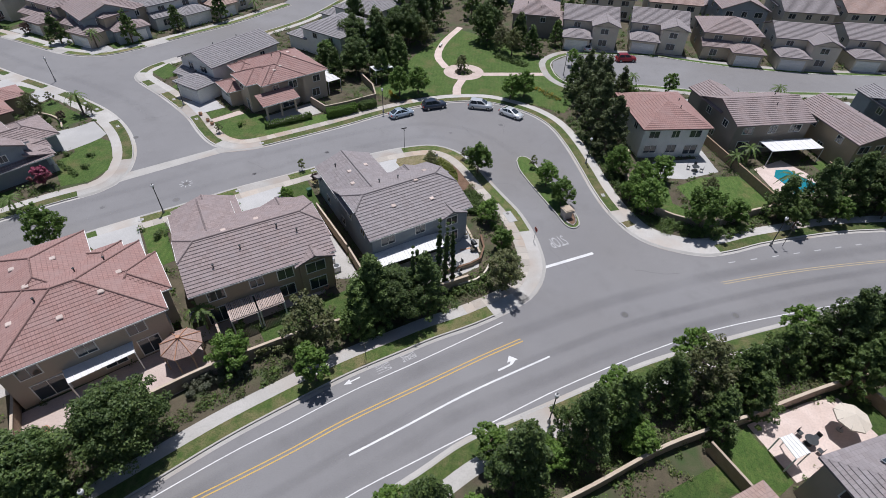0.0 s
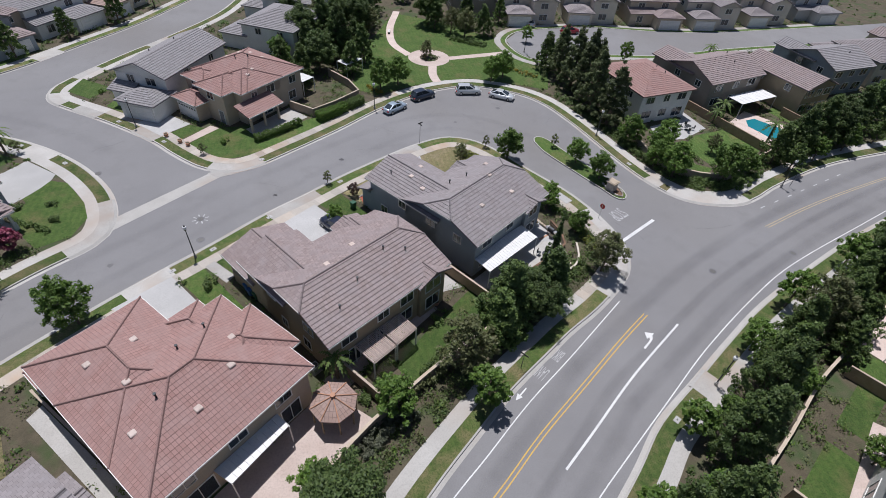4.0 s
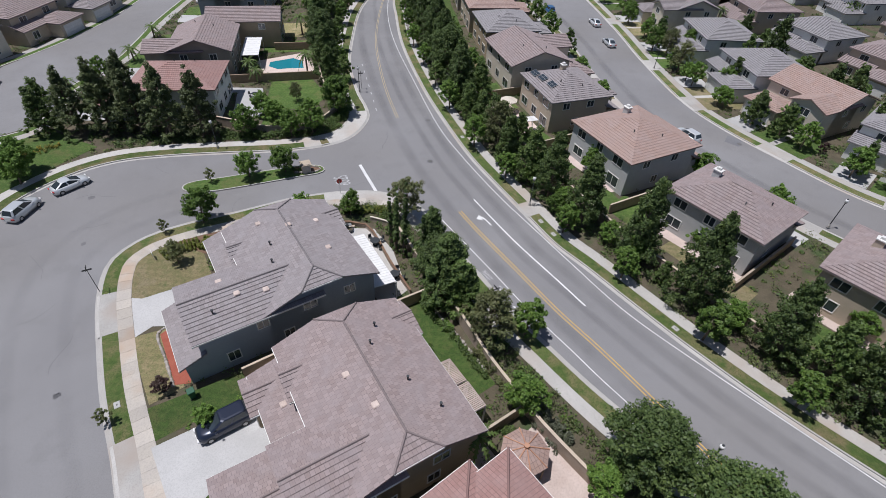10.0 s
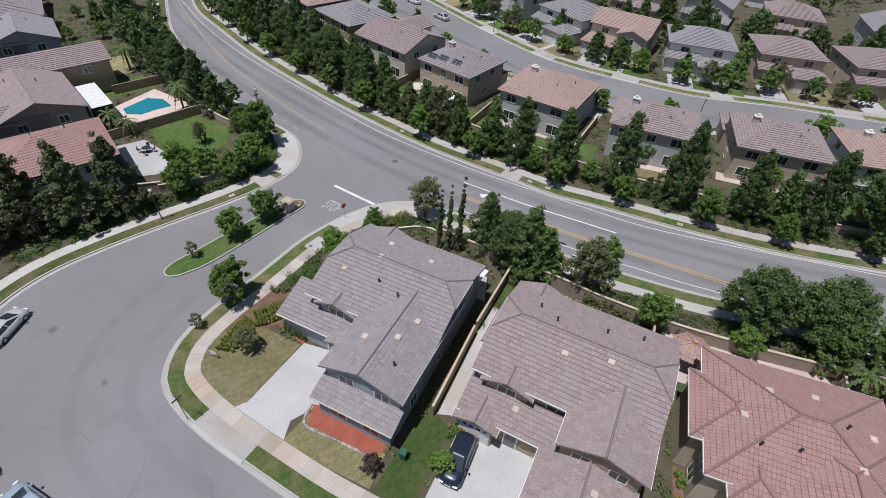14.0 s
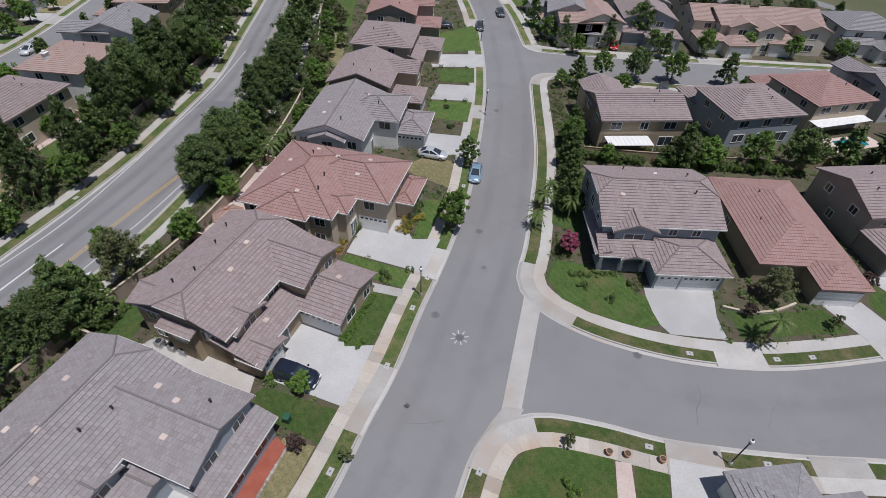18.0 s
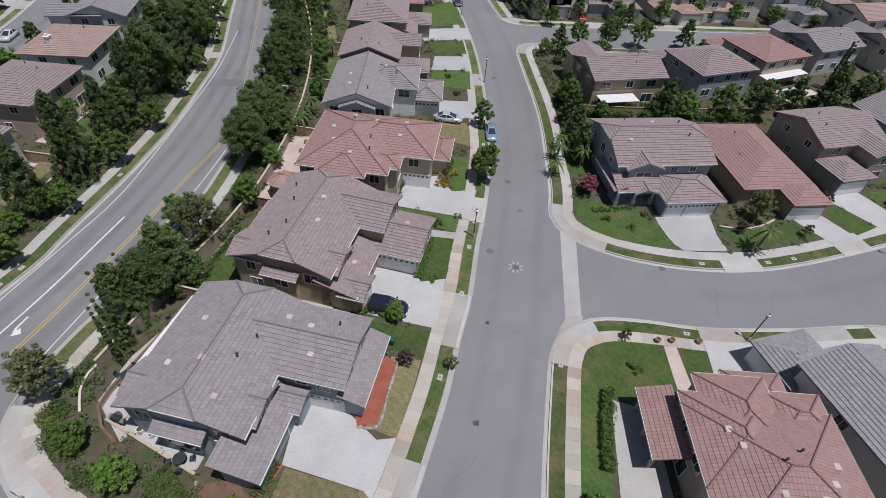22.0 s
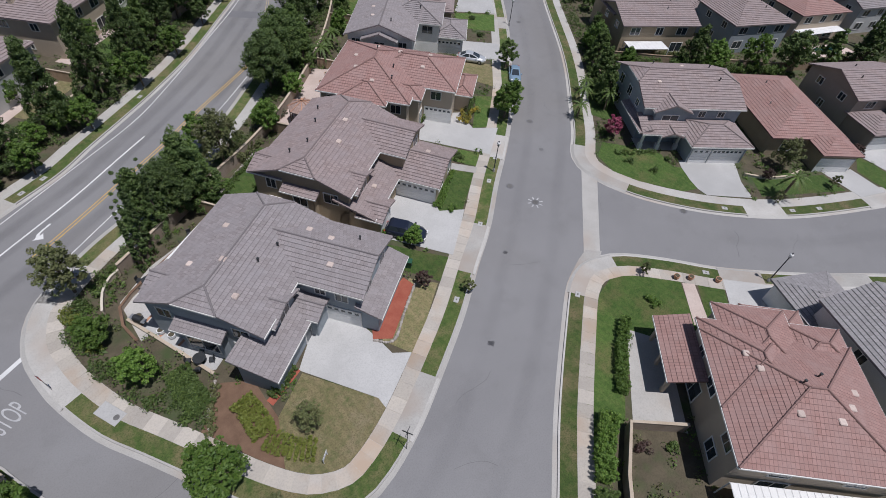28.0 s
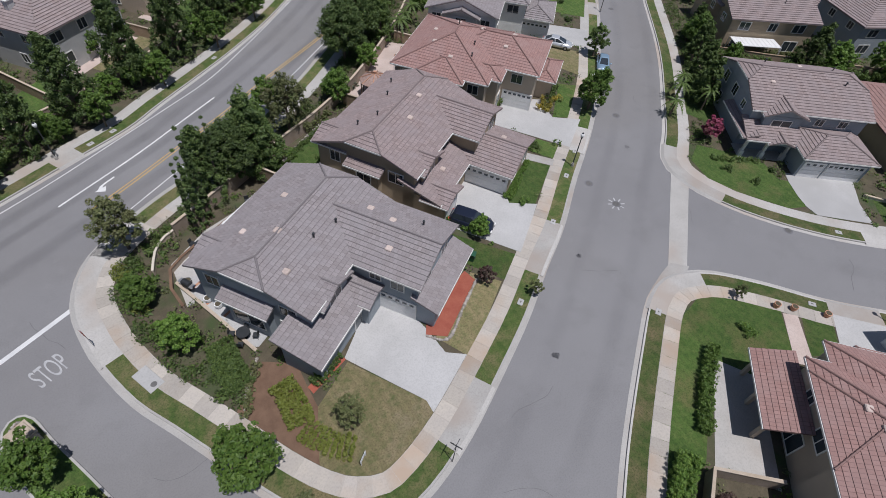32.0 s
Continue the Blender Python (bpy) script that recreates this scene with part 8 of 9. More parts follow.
# ---- vehicles ----
def car(x, y, yaw, colour, label, kind="sedan", z=0.0):
    """A car that faces +x of its own frame."""
    c = thing("car", place(x, y, z, yaw), label, "car", "cars of the estate")
    L, W = (4.55, 1.8) if kind == "sedan" else (4.6, 1.86)
    top, belt = (1.46, 0.94) if kind == "sedan" else (1.7, 1.08)
    m = paint(label.split()[0] + "_car_paint", colour)
    a, w = L / 2, W / 2

    def ring(x0, x1, ww, r=0.18):
        return [(x0 + r, -ww), (x1 - r, -ww), (x1, -ww + r), (x1, ww - r), (x1 - r, ww), (x0 + r, ww), (x0, ww - r), (x0, -ww + r)]

    body = Shape()
    body.loft([(ring(-a + 0.08, a - 0.1, w - 0.06, 0.3), 0.22), (ring(-a, a, w, 0.34), 0.45), (ring(-a + 0.02, a - 0.04, w, 0.38), 0.64), (ring(-a + 0.05, a - 0.2, w - 0.03, 0.42), belt - 0.16), (ring(-a + 0.1, a - 0.5, w - 0.07, 0.44), belt - 0.05), (ring(-a + 0.22, a - 0.95, w - 0.13, 0.4), belt + 0.01)])
    body.done("body", m, c, smooth=True)
    rear, front = (-1.9, 1.3) if kind == "sedan" else (-2.12, 1.22)
    r0, r1 = (-1.0, 0.12) if kind == "sedan" else (-1.8, 0.2)
    cab = Shape()
    cab.loft([(ring(rear, front, w - 0.12, 0.12), belt - 0.02), (ring(r0, r1, w - 0.28, 0.14), top - 0.05)])
    cab.done("cabin", m, c)

    def pane(name, p, out):
        """A thin sheet of dark glass over one face of the cabin."""
        mid = sum((Vector(q) for q in p), Vector()) / 4
        q = [Vector(k).lerp(mid, 0.1) for k in p]
        o = Vector(out) * 0.012
        link(name, [*(tuple(k - o) for k in q), *(tuple(k + o) for k in q)], [(0, 1, 2, 3), (7, 6, 5, 4), (0, 4, 5, 1), (1, 5, 6, 2), (2, 6, 7, 3), (3, 7, 4, 0)], M["glass"], c, "dark tinted glass")

    lo, hi, wb, wt = belt - 0.02, top - 0.05, w - 0.12, w - 0.28
    pane("windscreen", [(front, -wb + 0.1, lo), (front, wb - 0.1, lo), (r1, wt - 0.1, hi), (r1, -wt + 0.1, hi)], (0.7, 0, 0.7))
    pane("rear_window", [(rear, -wb + 0.1, lo), (rear, wb - 0.1, lo), (r0, wt - 0.1, hi), (r0, -wt + 0.1, hi)], (-0.7, 0, 0.7))
    mb, mt = (rear + front) / 2, (r0 + r1) / 2
    for sy in (-1, 1):
        pane("side_window", [(mb + 0.03, sy * wb, lo), (front - 0.12, sy * wb, lo), (r1 - 0.14, sy * wt, hi), (mt + 0.03, sy * wt, hi)], (0, sy, 0.3))
        pane("side_window", [(rear + 0.12, sy * wb, lo), (mb - 0.03, sy * wb, lo), (mt - 0.03, sy * wt, hi), (r0 + 0.14, sy * wt, hi)], (0, sy, 0.3))
    roof = Shape()
    roof.loft([(ring(r0 - 0.04, r1 + 0.04, w - 0.26, 0.16), top - 0.06), (ring(r0 + 0.06, r1 - 0.06, w - 0.32, 0.2), top - 0.015), (ring(r0 + 0.22, r1 - 0.22, w - 0.46, 0.2), top)])
    rf = roof.done("roof", m, c)
    for sx in (-1, 1):
        Shape().box(0.72, sx * (w + 0.09) - 0.09, belt - 0.02, 0.9, sx * (w + 0.09) + 0.09, belt + 0.14, 0.03).done("mirror", m, c)
        Shape().box(a - 0.14, sx * (w - 0.35) - 0.2, 0.58, a + 0.005, sx * (w - 0.35) + 0.2, 0.72, 0.03).done("headlight", M["white_paint"], c, "clear headlight")
        Shape().box(-a - 0.005, sx * (w - 0.3) - 0.2, 0.62, -a + 0.12, sx * (w - 0.3) + 0.2, 0.8, 0.03).done("tail_light", M["sign_red"], c, "red tail light")
        for wx in (-a + 0.9, a - 0.9):
            t = Shape().tube((wx, sx * (w - 0.2), 0.32), (wx, sx * (w + 0.01), 0.32), 0.32, 0.32, 16).done("wheel", M["rubber"], c)
            Shape().tube((wx, sx * (w - 0.1), 0.32), (wx, sx * (w + 0.02), 0.32), 0.2, 0.19, 10).done("rim", M["metal_grey"], t)
    for sx in (1, -1):
        Shape().box(min(sx * a, sx * (a - 0.04)) - 0.01, -0.25, 0.42, max(sx * a, sx * (a - 0.04)) + 0.01, 0.25, 0.53).done("number_plate", M["white_paint"], c)
    return c


car(-12.25, 82.0, 36, (0.42, 0.50, 0.58), "blue-grey sedan parked along the kerb")
car(-6.8, 86.0, 26, (0.045, 0.055, 0.08), "dark blue people carrier parked along the kerb", "suv")
car(1.7, 87.1, -4, (0.60, 0.62, 0.63), "silver hatchback parked along the kerb", "suv")
car(7.3, 84.7, -33, (0.66, 0.68, 0.69), "pale silver sedan parked along the kerb")
car(-23.6, 52.4, 128, (0.022, 0.028, 0.05), "black off-road car on a concrete drive", "suv", 0.17)
car(-58.3, 34.2, 48, (0.28, 0.40, 0.52), "light blue sedan parked along the kerb")
car(-55.5, 27.0, 132, (0.60, 0.62, 0.64), "silver sedan on a concrete drive", "sedan", 0.17)
car(31.6, -2.6, 30, (0.72, 0.73, 0.73), "white off-road car parked along the kerb", "suv")
car(32.9, 114.6, 10, (0.32, 0.03, 0.035), "dark red van parked along the kerb", "suv", 0.16)
car(25.3, 120.6, 80, (0.72, 0.73, 0.73), "white sedan on a drive", "sedan", 0.2)
car(72.3, 2.6, 12, (0.55, 0.57, 0.58), "silver sedan parked along the kerb")
car(85.5, 3.6, 12, (0.72, 0.73, 0.73), "white sedan parked along the kerb")
car(93.0, 14.0, 16, (0.06, 0.16, 0.33), "blue car parked along the kerb", "suv")
car(41.5, -18.2, 122, (0.05, 0.055, 0.065), "dark grey car on a drive", "suv", 0.18)
car(-7.5, -45.6, 54, (0.72, 0.73, 0.73), "white car parked along the kerb")
car(-113.0, 11.2, 40, (0.42, 0.02, 0.03), "red car on a drive", "sedan", 0.18)
car(-86.4, -16.6, 150, (0.05, 0.055, 0.06), "dark pickup on a drive", "suv", 0.18)
car(-94.0, -12.6, 56, (0.08, 0.085, 0.09), "dark car parked along the kerb")
car(-104, -17.5, 60, (0.08, 0.085, 0.09), "dark car parked along the far kerb")
car(-104.4, 31.2, 40, (0.10, 0.10, 0.11), "dark car parked in the side street", "suv")


# ---- street furniture ----
def street_lamp(x, y, yaw, h=4.5, z=0.15):
    t = thing("street_lamp", place(x, y, z, yaw), "dark metal street lamp with a glass lantern", "street lamp", "street lamps")
    Shape().disc(0, 0, 0, 0.35, 0.17, 10).disc(0, 0, 0.35, 0.5, 0.12, 10).done("base", M["concrete"], t)
    Shape().tube((0, 0, 0.4), (0, 0, h - 0.55), 0.07, 0.05, 8).done("pole", M["metal_dark"], t)
    Shape().disc(0, 0, h - 0.55, h - 0.45, 0.13, 10).done("collar", M["metal_dark"], t)
    s = Shape()
    n = 10
    rs = [(0.12, h - 0.45), (0.2, h - 0.3), (0.21, h - 0.14), (0.14, h - 0.02)]
    s.loft([([(r * math.cos(2 * math.pi * k / n), r * math.sin(2 * math.pi * k / n)) for k in range(n)], zz) for r, zz in rs])
    s.done("lantern", M["white_paint"], t, "milky glass lantern", True)
    Shape().disc(0, 0, h - 0.02, h + 0.06, 0.1, 10).tube((0, 0, h), (0, 0, h + 0.18), 0.03, 0.01, 6).done("cap", M["metal_dark"], t)


for x, y in ((-39.2, 49.8), (10.2, 24.6), (18.9, 69.9), (-15.6, 82.6), (-51.6, 80.4), (-41.0, -28.6), (40.6, 52.9), (18.4, 104.6), (9.9, -14.6), (-80.4, 86.8), (-70.6, 20.4), (-24.4, 13.0), (60, -4.4), (-90, -6.6)):
    street_lamp(x, y, 0)


def pole_sign(x, y, yaw, kind, h=2.3, z=0.15):
    t = thing("stop_sign" if kind == "stop" else "street_sign", place(x, y, z, yaw), "red eight-sided stop sign on a thin post" if kind == "stop" else "thin metal post with street name plates", "road sign")
    Shape().tube((0, 0, -0.05), (0, 0, h + (0 if kind == "stop" else 0.5)), 0.035, 0.03, 6).done("post", M["metal_grey"] if kind == "stop" else M["metal_dark"], t)
    if kind == "stop":
        pts = [(0.38 * math.cos(math.pi / 8 + k * math.pi / 4), h - 0.35 + 0.38 * math.sin(math.pi / 8 + k * math.pi / 4)) for k in range(8)]
        s = Shape()
        s.v = [(px, -0.045, pz) for px, pz in pts] + [(px, -0.035, pz) for px, pz in pts]
        s.f = [tuple(range(8)), tuple(range(15, 7, -1))] + [(i, 8 + i, 8 + (i + 1) % 8, (i + 1) % 8) for i in range(8)]
        s.done("sign_plate", M["sign_red"], t)
        cu = bpy.data.curves.new("sign_text", "FONT")
        cu.body, cu.size, cu.align_x, cu.align_y = "STOP", 0.26, "CENTER", "CENTER"
        cu.materials.append(M["white_paint"])
        ob = new("sign_text", cu)
        ob.parent, ob.matrix_local = t, pose(0, -0.05, h - 0.35, 90, 0, 0)
    else:
        for k, a in ((0, 0), (1, 90)):
            p = Shape().box(-0.45, -0.012, h + 0.25 - 0.22 * k, 0.45, 0.012, h + 0.43 - 0.22 * k).done("name_plate", M["metal_dark"], t)
            p.matrix_local = pose(0, 0, 0, 0, 0, a)


pole_sign(9.9, 49.8, 115, "stop")
pole_sign(-10.0, 71.0, 30, "street", 3.0)
pole_sign(42.0, 52.8, 20, "street", 2.6)
pole_sign(-7.6, 29.6, 36, "street", 2.0)


def utility_pad(x, y, yaw):
    t = thing("utility_box", place(x, y, 0.15, yaw), "pale concrete utility box lid in the verge", "utility box", "utility boxes")
    Shape().box(-0.35, -0.25, -0.02, 0.35, 0.25, 0.05, 0.02).done("lid", M["concrete_new"], t)
    Shape().box(-0.1, -0.06, 0.05, 0.1, 0.06, 0.06).done("plate", M["iron"], t)


for x, y, a in ((-22.6, 62.7, 30), (-31.4, 55.6, 30), (-37.2, 51.0, 40), (-33.6, 69.2, 30), (-57.0, 72.6, 40), (-47.2, 75.6, 40), (-54.6, 82.6, 40), (-64.4, 78.2, 30), (-68, 79.8, 30), (20.2, 62, 100), (3.6, 24.2, 30), (26, 35.4, 30), (-10.2, 11.8, 40), (6.2, 26, 35), (-41.6, 47.8, 40), (-56.4, 36.6, 50)):
    ln, nr = min(((l, n) for l, n in ((line_a, nrm_a), (line_b, nrm_b), (line_b2, nrm_b2), (line_c, nrm_c))), key=lambda u: min((p.x - x) ** 2 + (p.y - y) ** 2 for p in u[0]))
    i = near_index(ln, (x, y))
    utility_pad(ln[i].x + nr[i].x * 0.85, ln[i].y + nr[i].y * 0.85, math.degrees(math.atan2(-nr[i].x, nr[i].y)))

vault = thing("utility_vault", place(6.9, 54.6, 0.15, 115), "broad pale concrete vault lid in the verge", "utility box")
Shape().box(-1.15, -0.6, -0.02, 1.15, 0.6, 0.05, 0.02).done("lid", M["concrete_new"], vault)
Shape().disc(0.7, 0.0, 0.05, 0.06, 0.24, 14).done("manhole", M["iron"], vault)
# stone pillar with a cap on the island's nose
mon = thing("entry_pillar", place(14.5, 55.6, 0.15, 28), "stone-clad entry pillar with a concrete cap", "pillar")
Shape().box(-0.55, -0.55, 0, 0.55, 0.55, 1.25).done("shaft", M["stone"], mon)
Shape().box(-0.72, -0.72, 1.25, 0.72, 0.72, 1.36).box(-0.6, -0.6, 1.36, 0.6, 0.6, 1.46, 0.05).done("cap", M["wall_cap"], mon, "pale concrete cap")
random.seed(8)


def stone_row(pts, label, n, size=0.16):
    host = thing("stone_edging", Matrix(), label, "edging")
    line = smooth_line(pts, 0.2)
    for k in range(n):
        p = line[int(k * (len(line) - 1) / max(1, n - 1))]
        s = size * random.uniform(0.7, 1.2)
        q = [(p.x + s * random.uniform(0.7, 1.1) * math.cos(a * 1.047), p.y + s * random.uniform(0.7, 1.1) * math.sin(a * 1.047)) for a in range(6)]
        c = [((x - p.x) * 0.6 + p.x, (y - p.y) * 0.6 + p.y) for x, y in q]
        Shape().loft([(q, 0.12), (q, 0.2 + s * 0.3), (c, 0.2 + s * 0.75)]).done("stone", M["stone"], host)


stone_row([(-20.3, 58.4), (-17.6, 60.4), (-14.9, 62.4), (-13.4, 61.4)], "row of pale stones along a red mulch bed", 46)
stone_row([(14.0, 57.0), (14.2, 55.0), (15.2, 53.8), (15.8, 54.8), (15.6, 56.8)], "ring of pale stones on the island's nose", 36)
stone_row([(-8.2, 36.9), (-12.0, 33.6), (-16.2, 30.6)], "pale stones along the garden wall", 30, 0.2)
stone_row([(-0.6, 56.8), (0.6, 58.4), (1.4, 60.4)], "pale stones beside the bed", 14)


# ---- garden structures ----
par = thing("parasol", place(36.5, 26.6, 0.18, 15), "open cream canvas parasol on the paved terrace", "parasol")
Shape().tube((0, 0, 0), (0, 0, 2.6), 0.03, 0.03, 6).done("pole", M["metal_dark"], par)
Shape().disc(0, 0, 0, 0.09, 0.3, 10).done("base", M["concrete"], par)
for k in range(8):
    a, b = k * math.pi / 4, (k + 1) * math.pi / 4
    rim = [Vector((1.5 * math.cos(q), 1.5 * math.sin(q), 2.15)) for q in (a, b)]
    drop = Vector((0, 0, 0.14))
    link("canopy_panel", [*rim, Vector((0, 0, 2.7)), rim[0] - drop, rim[1] - drop], [(0, 1, 2), (3, 4, 1, 0)], M["cream"], par)
    Shape().tube(rim[0], (0, 0, 2.66), 0.015, 0.015, 4).done("rib", M["metal_dark"], par)
def quad_cover(pts, z, label, mat="white_paint", ribs=12, posts=True):
    """A ribbed patio roof on posts over four corners."""
    t = thing("patio_cover", Matrix(), label, "patio cover")
    p = [Vector((*q, 0)) for q in pts]
    s = Shape()
    k = 0
    v = [(q.x, q.y, z + 0.06) for q in p] + [(q.x, q.y, z) for q in p]
    s.v, s.f = v, [(0, 1, 2, 3), (7, 6, 5, 4)] + [(4 + i, 4 + (i + 1) % 4, (i + 1) % 4, i) for i in range(4)]
    s.done("cover_sheet", M[mat], t)
    for i in range(ribs + 1):
        u = i / ribs
        a, b = p[0].lerp(p[1], u), p[3].lerp(p[2], u)
        Shape().tube((a.x, a.y, z + 0.07), (b.x, b.y, z + 0.07), 0.035, 0.035, 4).done("rib", M[mat], t)
    if posts:
        for q in p:
            Shape().tube((q.x, q.y, 0.1), (q.x, q.y, z), 0.06, 0.06, 6).done("post", M["white_paint"], t)


quad_cover([(-9.4, 42.6), (-2.2, 46.9), (-1.0, 44.6), (-8.0, 40.0)], 2.75, "white ribbed metal patio cover beside the house", ribs=22)
quad_cover([(-34.2, 23.8), (-30.0, 27.9), (-28.5, 26.0), (-32.4, 22.2)], 2.75, "white patio cover behind the house", ribs=10)
quad_cover([(-26.9, 88.3), (-35.0, 96.2), (-33.2, 98.0), (-25.1, 90.1)], 2.6, "white ribbed patio cover behind the house", ribs=20)
quad_cover([(-79.4, 39.0), (-85.4, 42.5), (-84.0, 44.9), (-78.0, 41.4)], 2.6, "white patio cover behind the house", ribs=10)
quad_cover([(-112.4, 55.5), (-113.4, 53.2), (-124.0, 56.6), (-123.0, 59.0)], 2.5, "white patio cover beside a small pool", ribs=10)
quad_cover([(46.6, 76.0), (55.4, 78.2), (56.1, 75.1), (47.4, 72.9)], 2.7, "white patio cover by the pool", ribs=8)
quad_cover([(29.2, 23.9), (30.4, 24.4), (31.2, 22.8), (29.8, 22.1)], 2.35, "small white canopy on posts at the terrace", ribs=4)
quad_cover([(-20.8, 96.6), (-17.8, 99.2), (-16.2, 97.2), (-19.2, 94.6)], 2.6, "white patio cover behind the house", ribs=8)


def pergola(pts, z, label):
    t = thing("pergola", Matrix(), label, "pergola", "pergolas of the tan house")
    p = [Vector((*q, 0)) for q in pts]
    for a, b in ((0, 1), (3, 2), (0, 3), (1, 2)):
        Shape().tube((p[a].x, p[a].y, z), (p[b].x, p[b].y, z), 0.08, 0.08, 4).done("beam", M["patio"], t)
    for i in range(17):
        u = i / 16
        a, b = p[0].lerp(p[1], u), p[3].lerp(p[2], u)
        Shape().tube((a.x, a.y, z + 0.12), (b.x, b.y, z + 0.12), 0.06, 0.06, 4).done("slat", M["patio"], t)
    for q in p:
        Shape().tube((q.x, q.y, 0.1), (q.x, q.y, z), 0.08, 0.08, 6).done("post", M["trim"], t)


pergola([(-22.8, 32.9), (-20.7, 34.4), (-19.2, 32.3), (-21.3, 30.8)], 2.55, "pinkish slatted pergola on white posts")
pergola([(-20.4, 34.6), (-18.3, 36.0), (-17.0, 34.0), (-19.0, 32.5)], 2.55, "pinkish slatted pergola on white posts")

gz = thing("gazebo", place(-25.0, 27.7, 0.15, 10), "eight-sided garden gazebo with terracotta tiled roof", "gazebo")
for k in range(8):
    a, b = k * math.pi / 4, (k + 1) * math.pi / 4
    R = 2.0
    e = Vector((math.cos(b) - math.cos(a), math.sin(b) - math.sin(a), 0)).normalized()
    pa, pb, pc = Vector((R * math.cos(a), R * math.sin(a), 2.3)), Vector((R * math.cos(b), R * math.sin(b), 2.3)), Vector((0, 0, 3.2))
    up = e.cross(pc - pa).normalized().cross(e)
    link("roof_panel", [pa, pb, pc, pa - Vector((0, 0, 0.1)), pb - Vector((0, 0, 0.1))], [(0, 1, 2), (3, 4, 1, 0)], M["pink_tile"], gz, uvs=[((q - pa).dot(e), (q - pa).dot(up)) for q in (pa, pb, pc)] + [(0, 0.2)] * 4)
    Shape().tube(pa + Vector((0, 0, 0.05)), pc + Vector((0, 0, 0.05)), 0.05, 0.05, 5).done("hip_rib", M["terracotta"], gz)
    Shape().tube((R * 0.9 * math.cos(a), R * 0.9 * math.sin(a), 0), (R * 0.9 * math.cos(a), R * 0.9 * math.sin(a), 2.35), 0.07, 0.07, 6).done("post", M["timber"], gz)
Shape().disc(0, 0, 3.15, 3.4, 0.22, 8).done("finial", M["terracotta"], gz)


def pot(x, y, s=1.0, label="round terracotta garden pot", mat="terracotta", z=0.17):
    t = thing("garden_pot", place(x, y, z, 0), label, "pot", "garden pots")
    n = 12
    q = Shape()
    q.loft([([(r * s * math.cos(2 * math.pi * k / n), r * s * math.sin(2 * math.pi * k / n)) for k in range(n)], zz * s) for r, zz in ((0.22, 0), (0.34, 0.25), (0.32, 0.5), (0.36, 0.55))])
    q.done("pot", M[mat], t)
    Shape().disc(0, 0, 0.5 * s, 0.57 * s, 0.28 * s, 12).done("soil", M["soil"], t)


for x, y, m in ((1.2, 49.6, "white_paint"), (0.6, 50.6, "white_paint"), (2.2, 47.0, "iron"), (-33.4, 19.0, "terracotta"), (-31.6, 20.6, "terracotta"), (-43.4, 74.0, "terracotta"), (-44.6, 75.0, "terracotta"), (-46.8, 77.0, "terracotta"), (-14.0, 38.6, "terracotta")):
    pot(x, y, 0.9, "round garden pot on the patio", m)


def table_set(x, y, yaw, label="round metal garden table with four chairs"):
    t = thing("garden_table", place(x, y, 0.18, yaw), label, "garden table")
    Shape().disc(0, 0, 0.7, 0.74, 0.55, 14).done("tabletop", M["metal_dark"], t)
    Shape().tube((0, 0, 0), (0, 0, 0.7), 0.05, 0.05, 6).disc(0, 0, 0, 0.04, 0.3, 10).done("pedestal", M["metal_dark"], t)
    for k in range(4):
        a = k * math.pi / 2 + 0.4
        c = thing("garden_chair", place(x, y, 0.18, yaw) @ place(0.95 * math.cos(a), 0.95 * math.sin(a), 0, math.degrees(a) - 90), "dark metal garden chair beside a table", "chair", "garden chairs")
        Shape().box(-0.22, -0.22, 0.42, 0.22, 0.22, 0.46, 0.02).done("seat", M["metal_dark"], c)
        Shape().box(-0.22, 0.2, 0.46, 0.22, 0.24, 0.9, 0.02).done("backrest", M["metal_dark"], c)
        for lx, ly in ((-0.19, -0.19), (0.19, -0.19), (-0.19, 0.19), (0.19, 0.19)):
            Shape().tube((lx, ly, 0), (lx, ly, 0.43), 0.015, 0.015, 5).done("leg", M["metal_dark"], c)


table_set(0.2, 43.6, 20)
table_set(35.6, 70.0, 50)
table_set(33.0, 24.9, 10)
table_set(-5.0, 40.6, 60)
table_set(-0.4, 54.4, 35)


def grill(x, y, yaw):
    t = thing("barbecue_grill", place(x, y, 0.185, yaw), "black barbecue grill with a domed lid on the patio", "grill")
    Shape().box(-0.4, -0.28, 0.55, 0.4, 0.28, 0.85, 0.04).done("firebox", M["metal_dark"], t)
    lid = Shape()
    arc = [(0.29 * math.cos(k * math.pi / 6), 0.85 + 0.26 * math.sin(k * math.pi / 6)) for k in range(7)]
    lid.v = [(sx, yy, zz) for sx in (-0.4, 0.4) for yy, zz in arc]
    lid.f = [(k, k + 1, k + 8, k + 7) for k in range(6)] + [tuple(range(6, -1, -1)), tuple(range(7, 14))]
    lid.done("lid", M["metal_dark"], t)
    for sx in (-1, 1):
        Shape().box(sx * 0.62 - 0.2, -0.24, 0.8, sx * 0.62 + 0.2, 0.24, 0.84, 0.01).done("side_shelf", M["metal_grey"], t)
        for sy in (-0.22, 0.22):
            Shape().tube((sx * 0.34, sy, 0), (sx * 0.34, sy, 0.56), 0.025, 0.025, 6).done("leg", M["metal_dark"], t)


grill(2.3, 47.6, 120)


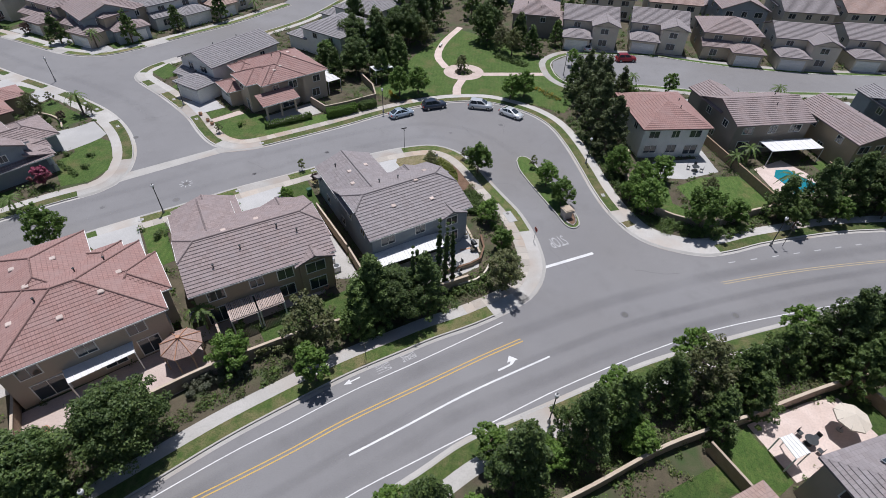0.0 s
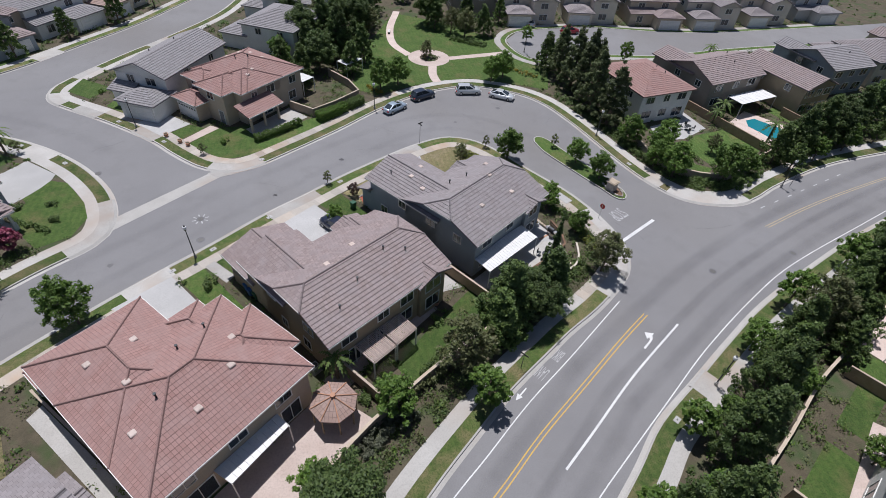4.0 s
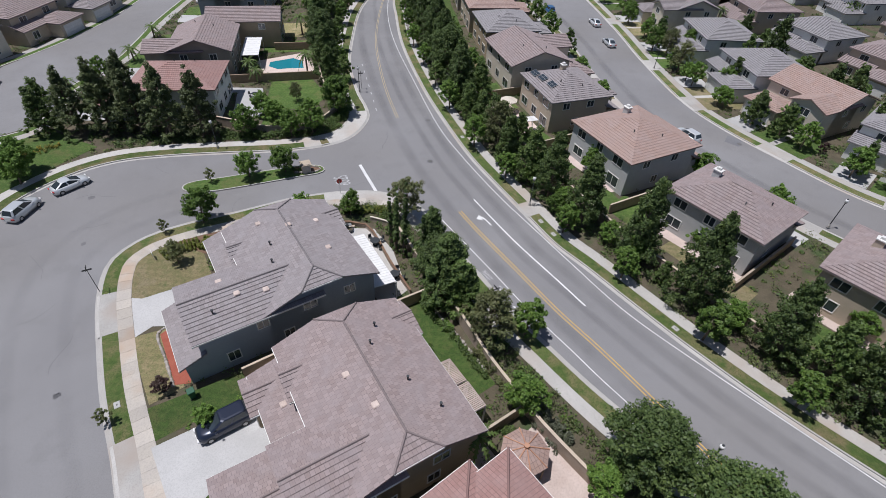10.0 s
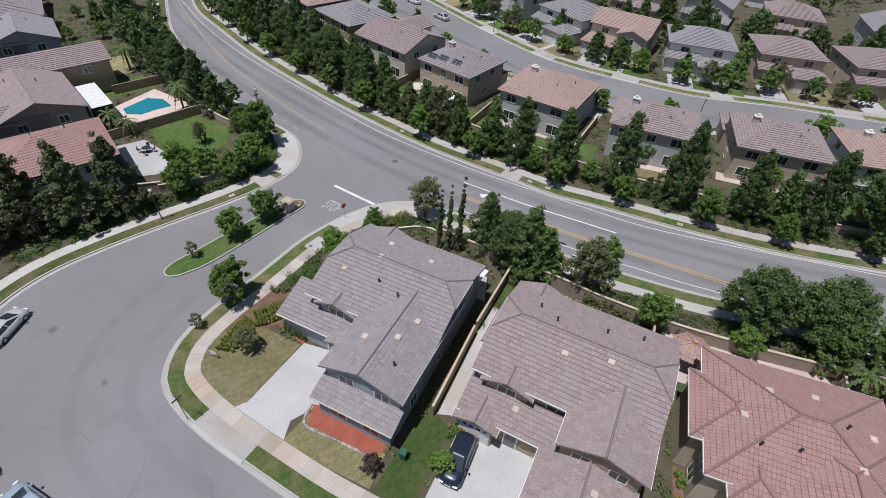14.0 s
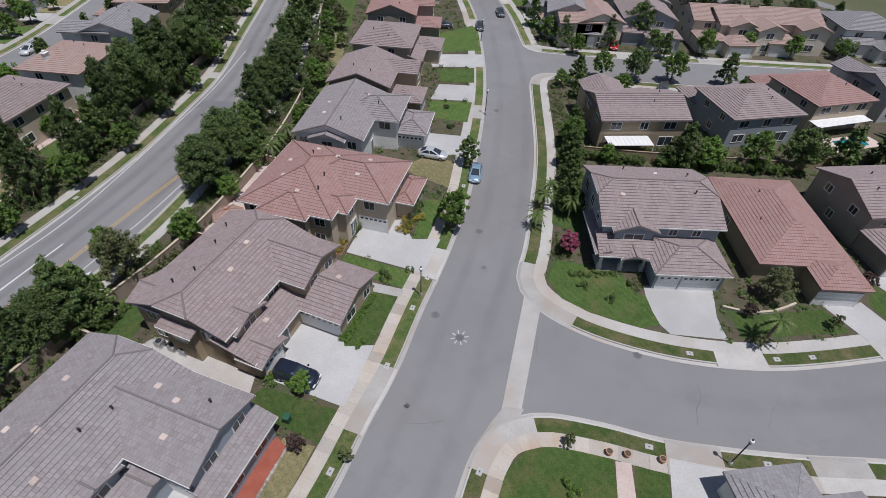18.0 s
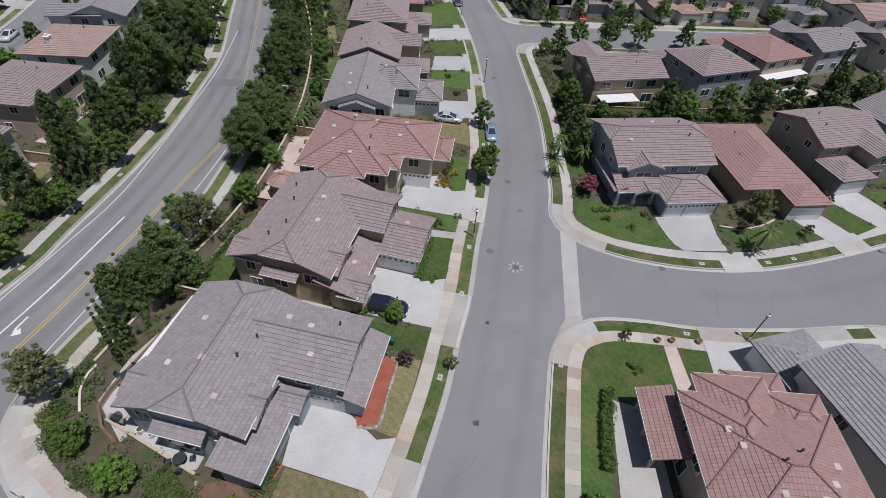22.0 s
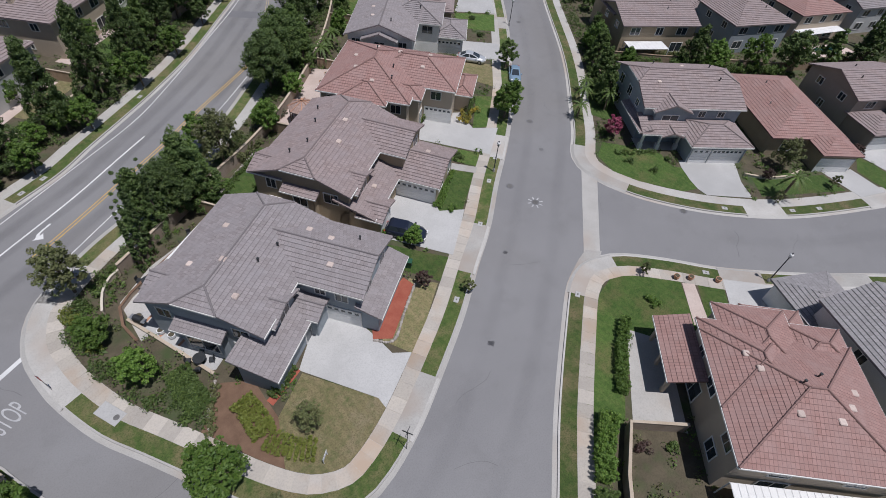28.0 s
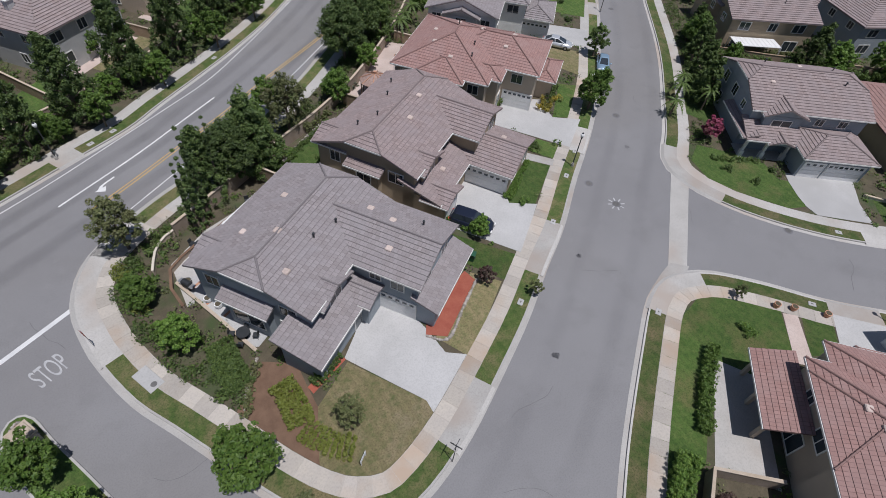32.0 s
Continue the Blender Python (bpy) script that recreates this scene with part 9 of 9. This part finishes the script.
def bin_at(x, y, yaw, mat, label):
    t = thing("wheelie_bin", place(x, y, 0.17, yaw), label, "bin", "wheeled bins")
    Shape().loft([([(-0.22, -0.22), (0.22, -0.22), (0.22, 0.22), (-0.22, 0.22)], 0.05), ([(-0.29, -0.3), (0.29, -0.3), (0.29, 0.3), (-0.29, 0.3)], 0.95)]).done("body", M[mat], t)
    Shape().box(-0.31, -0.33, 0.95, 0.31, 0.33, 1.02, 0.03).done("lid", M[mat], t)
    for sx in (-0.25, 0.25):
        Shape().tube((sx - 0.03, 0.26, 0.1), (sx + 0.03, 0.26, 0.1), 0.1, 0.1, 10).done("wheel", M["rubber"], t)


M["bin_blue"] = plain("bin_blue", (0.03, 0.10, 0.26), (0.04, 0.12, 0.3), 0.5, 20, 2, 0.1)
M["bin_green"] = plain("bin_green", (0.02, 0.09, 0.05), (0.03, 0.11, 0.06), 0.5, 20, 2, 0.1)
for x, y, m in ((-33.2, 43.8, "bin_blue"), (-32.8, 43.0, "bin_blue"), (-32.2, 42.4, "bin_green"), (-31.4, 41.6, "bin_green"), (-21.2, 56.2, "bin_green")):
    bin_at(x, y, 130, m, "wheeled plastic bin beside the house")


def cooler(x, y, yaw):
    t = thing("air_conditioner", place(x, y, 0.17, yaw), "grey air-conditioning unit beside the house", "air conditioner", "air conditioners")
    Shape().box(-0.4, -0.4, 0.04, 0.4, 0.4, 0.8, 0.04).done("casing", M["metal_grey"], t)
    Shape().disc(0, 0, 0.8, 0.83, 0.3, 14).done("fan_grille", M["metal_dark"], t)
    Shape().box(-0.48, -0.48, -0.02, 0.48, 0.48, 0.05).done("pad", M["concrete"], t)


for x, y in ((-13.6, 41.6), (-14.6, 42.8), (-15.4, 43.8), (-24.6, 32.6), (-26.6, 32.6)):
    cooler(x, y, 36)

yard = thing("yard_sign", place(-4.6, 67.9, 0.15, 40), "small white sale sign with two posts on the lawn", "sign")
for sx in (-0.35, 0.35):
    Shape().tube((sx, 0, -0.02), (sx, 0, 1.0), 0.03, 0.03, 5).done("post", M["white_paint"], yard)
Shape().box(-0.4, -0.03, 0.45, 0.4, 0.0, 0.95).done("board", M["white_paint"], yard)
Shape().box(-0.32, -0.034, 0.7, 0.32, -0.03, 0.76).done("line", M["metal_dark"], yard)
Shape().box(-0.32, -0.034, 0.58, 0.2, -0.03, 0.63).done("line", M["metal_dark"], yard)
# dish on the corner house and a bench in the park
bench = thing("park_bench", place(-8.6, 117, 0.16, 80), "pale wooden park bench beside the path", "bench")
for k in range(4):
    Shape().box(-0.8, -0.24 + k * 0.12, 0.42, 0.8, -0.14 + k * 0.12, 0.46).done("slat", M["trim"], bench)
for sx in (-0.7, 0.7):
    Shape().box(sx - 0.04, -0.22, 0, sx + 0.04, 0.22, 0.42).done("leg", M["metal_dark"], bench)
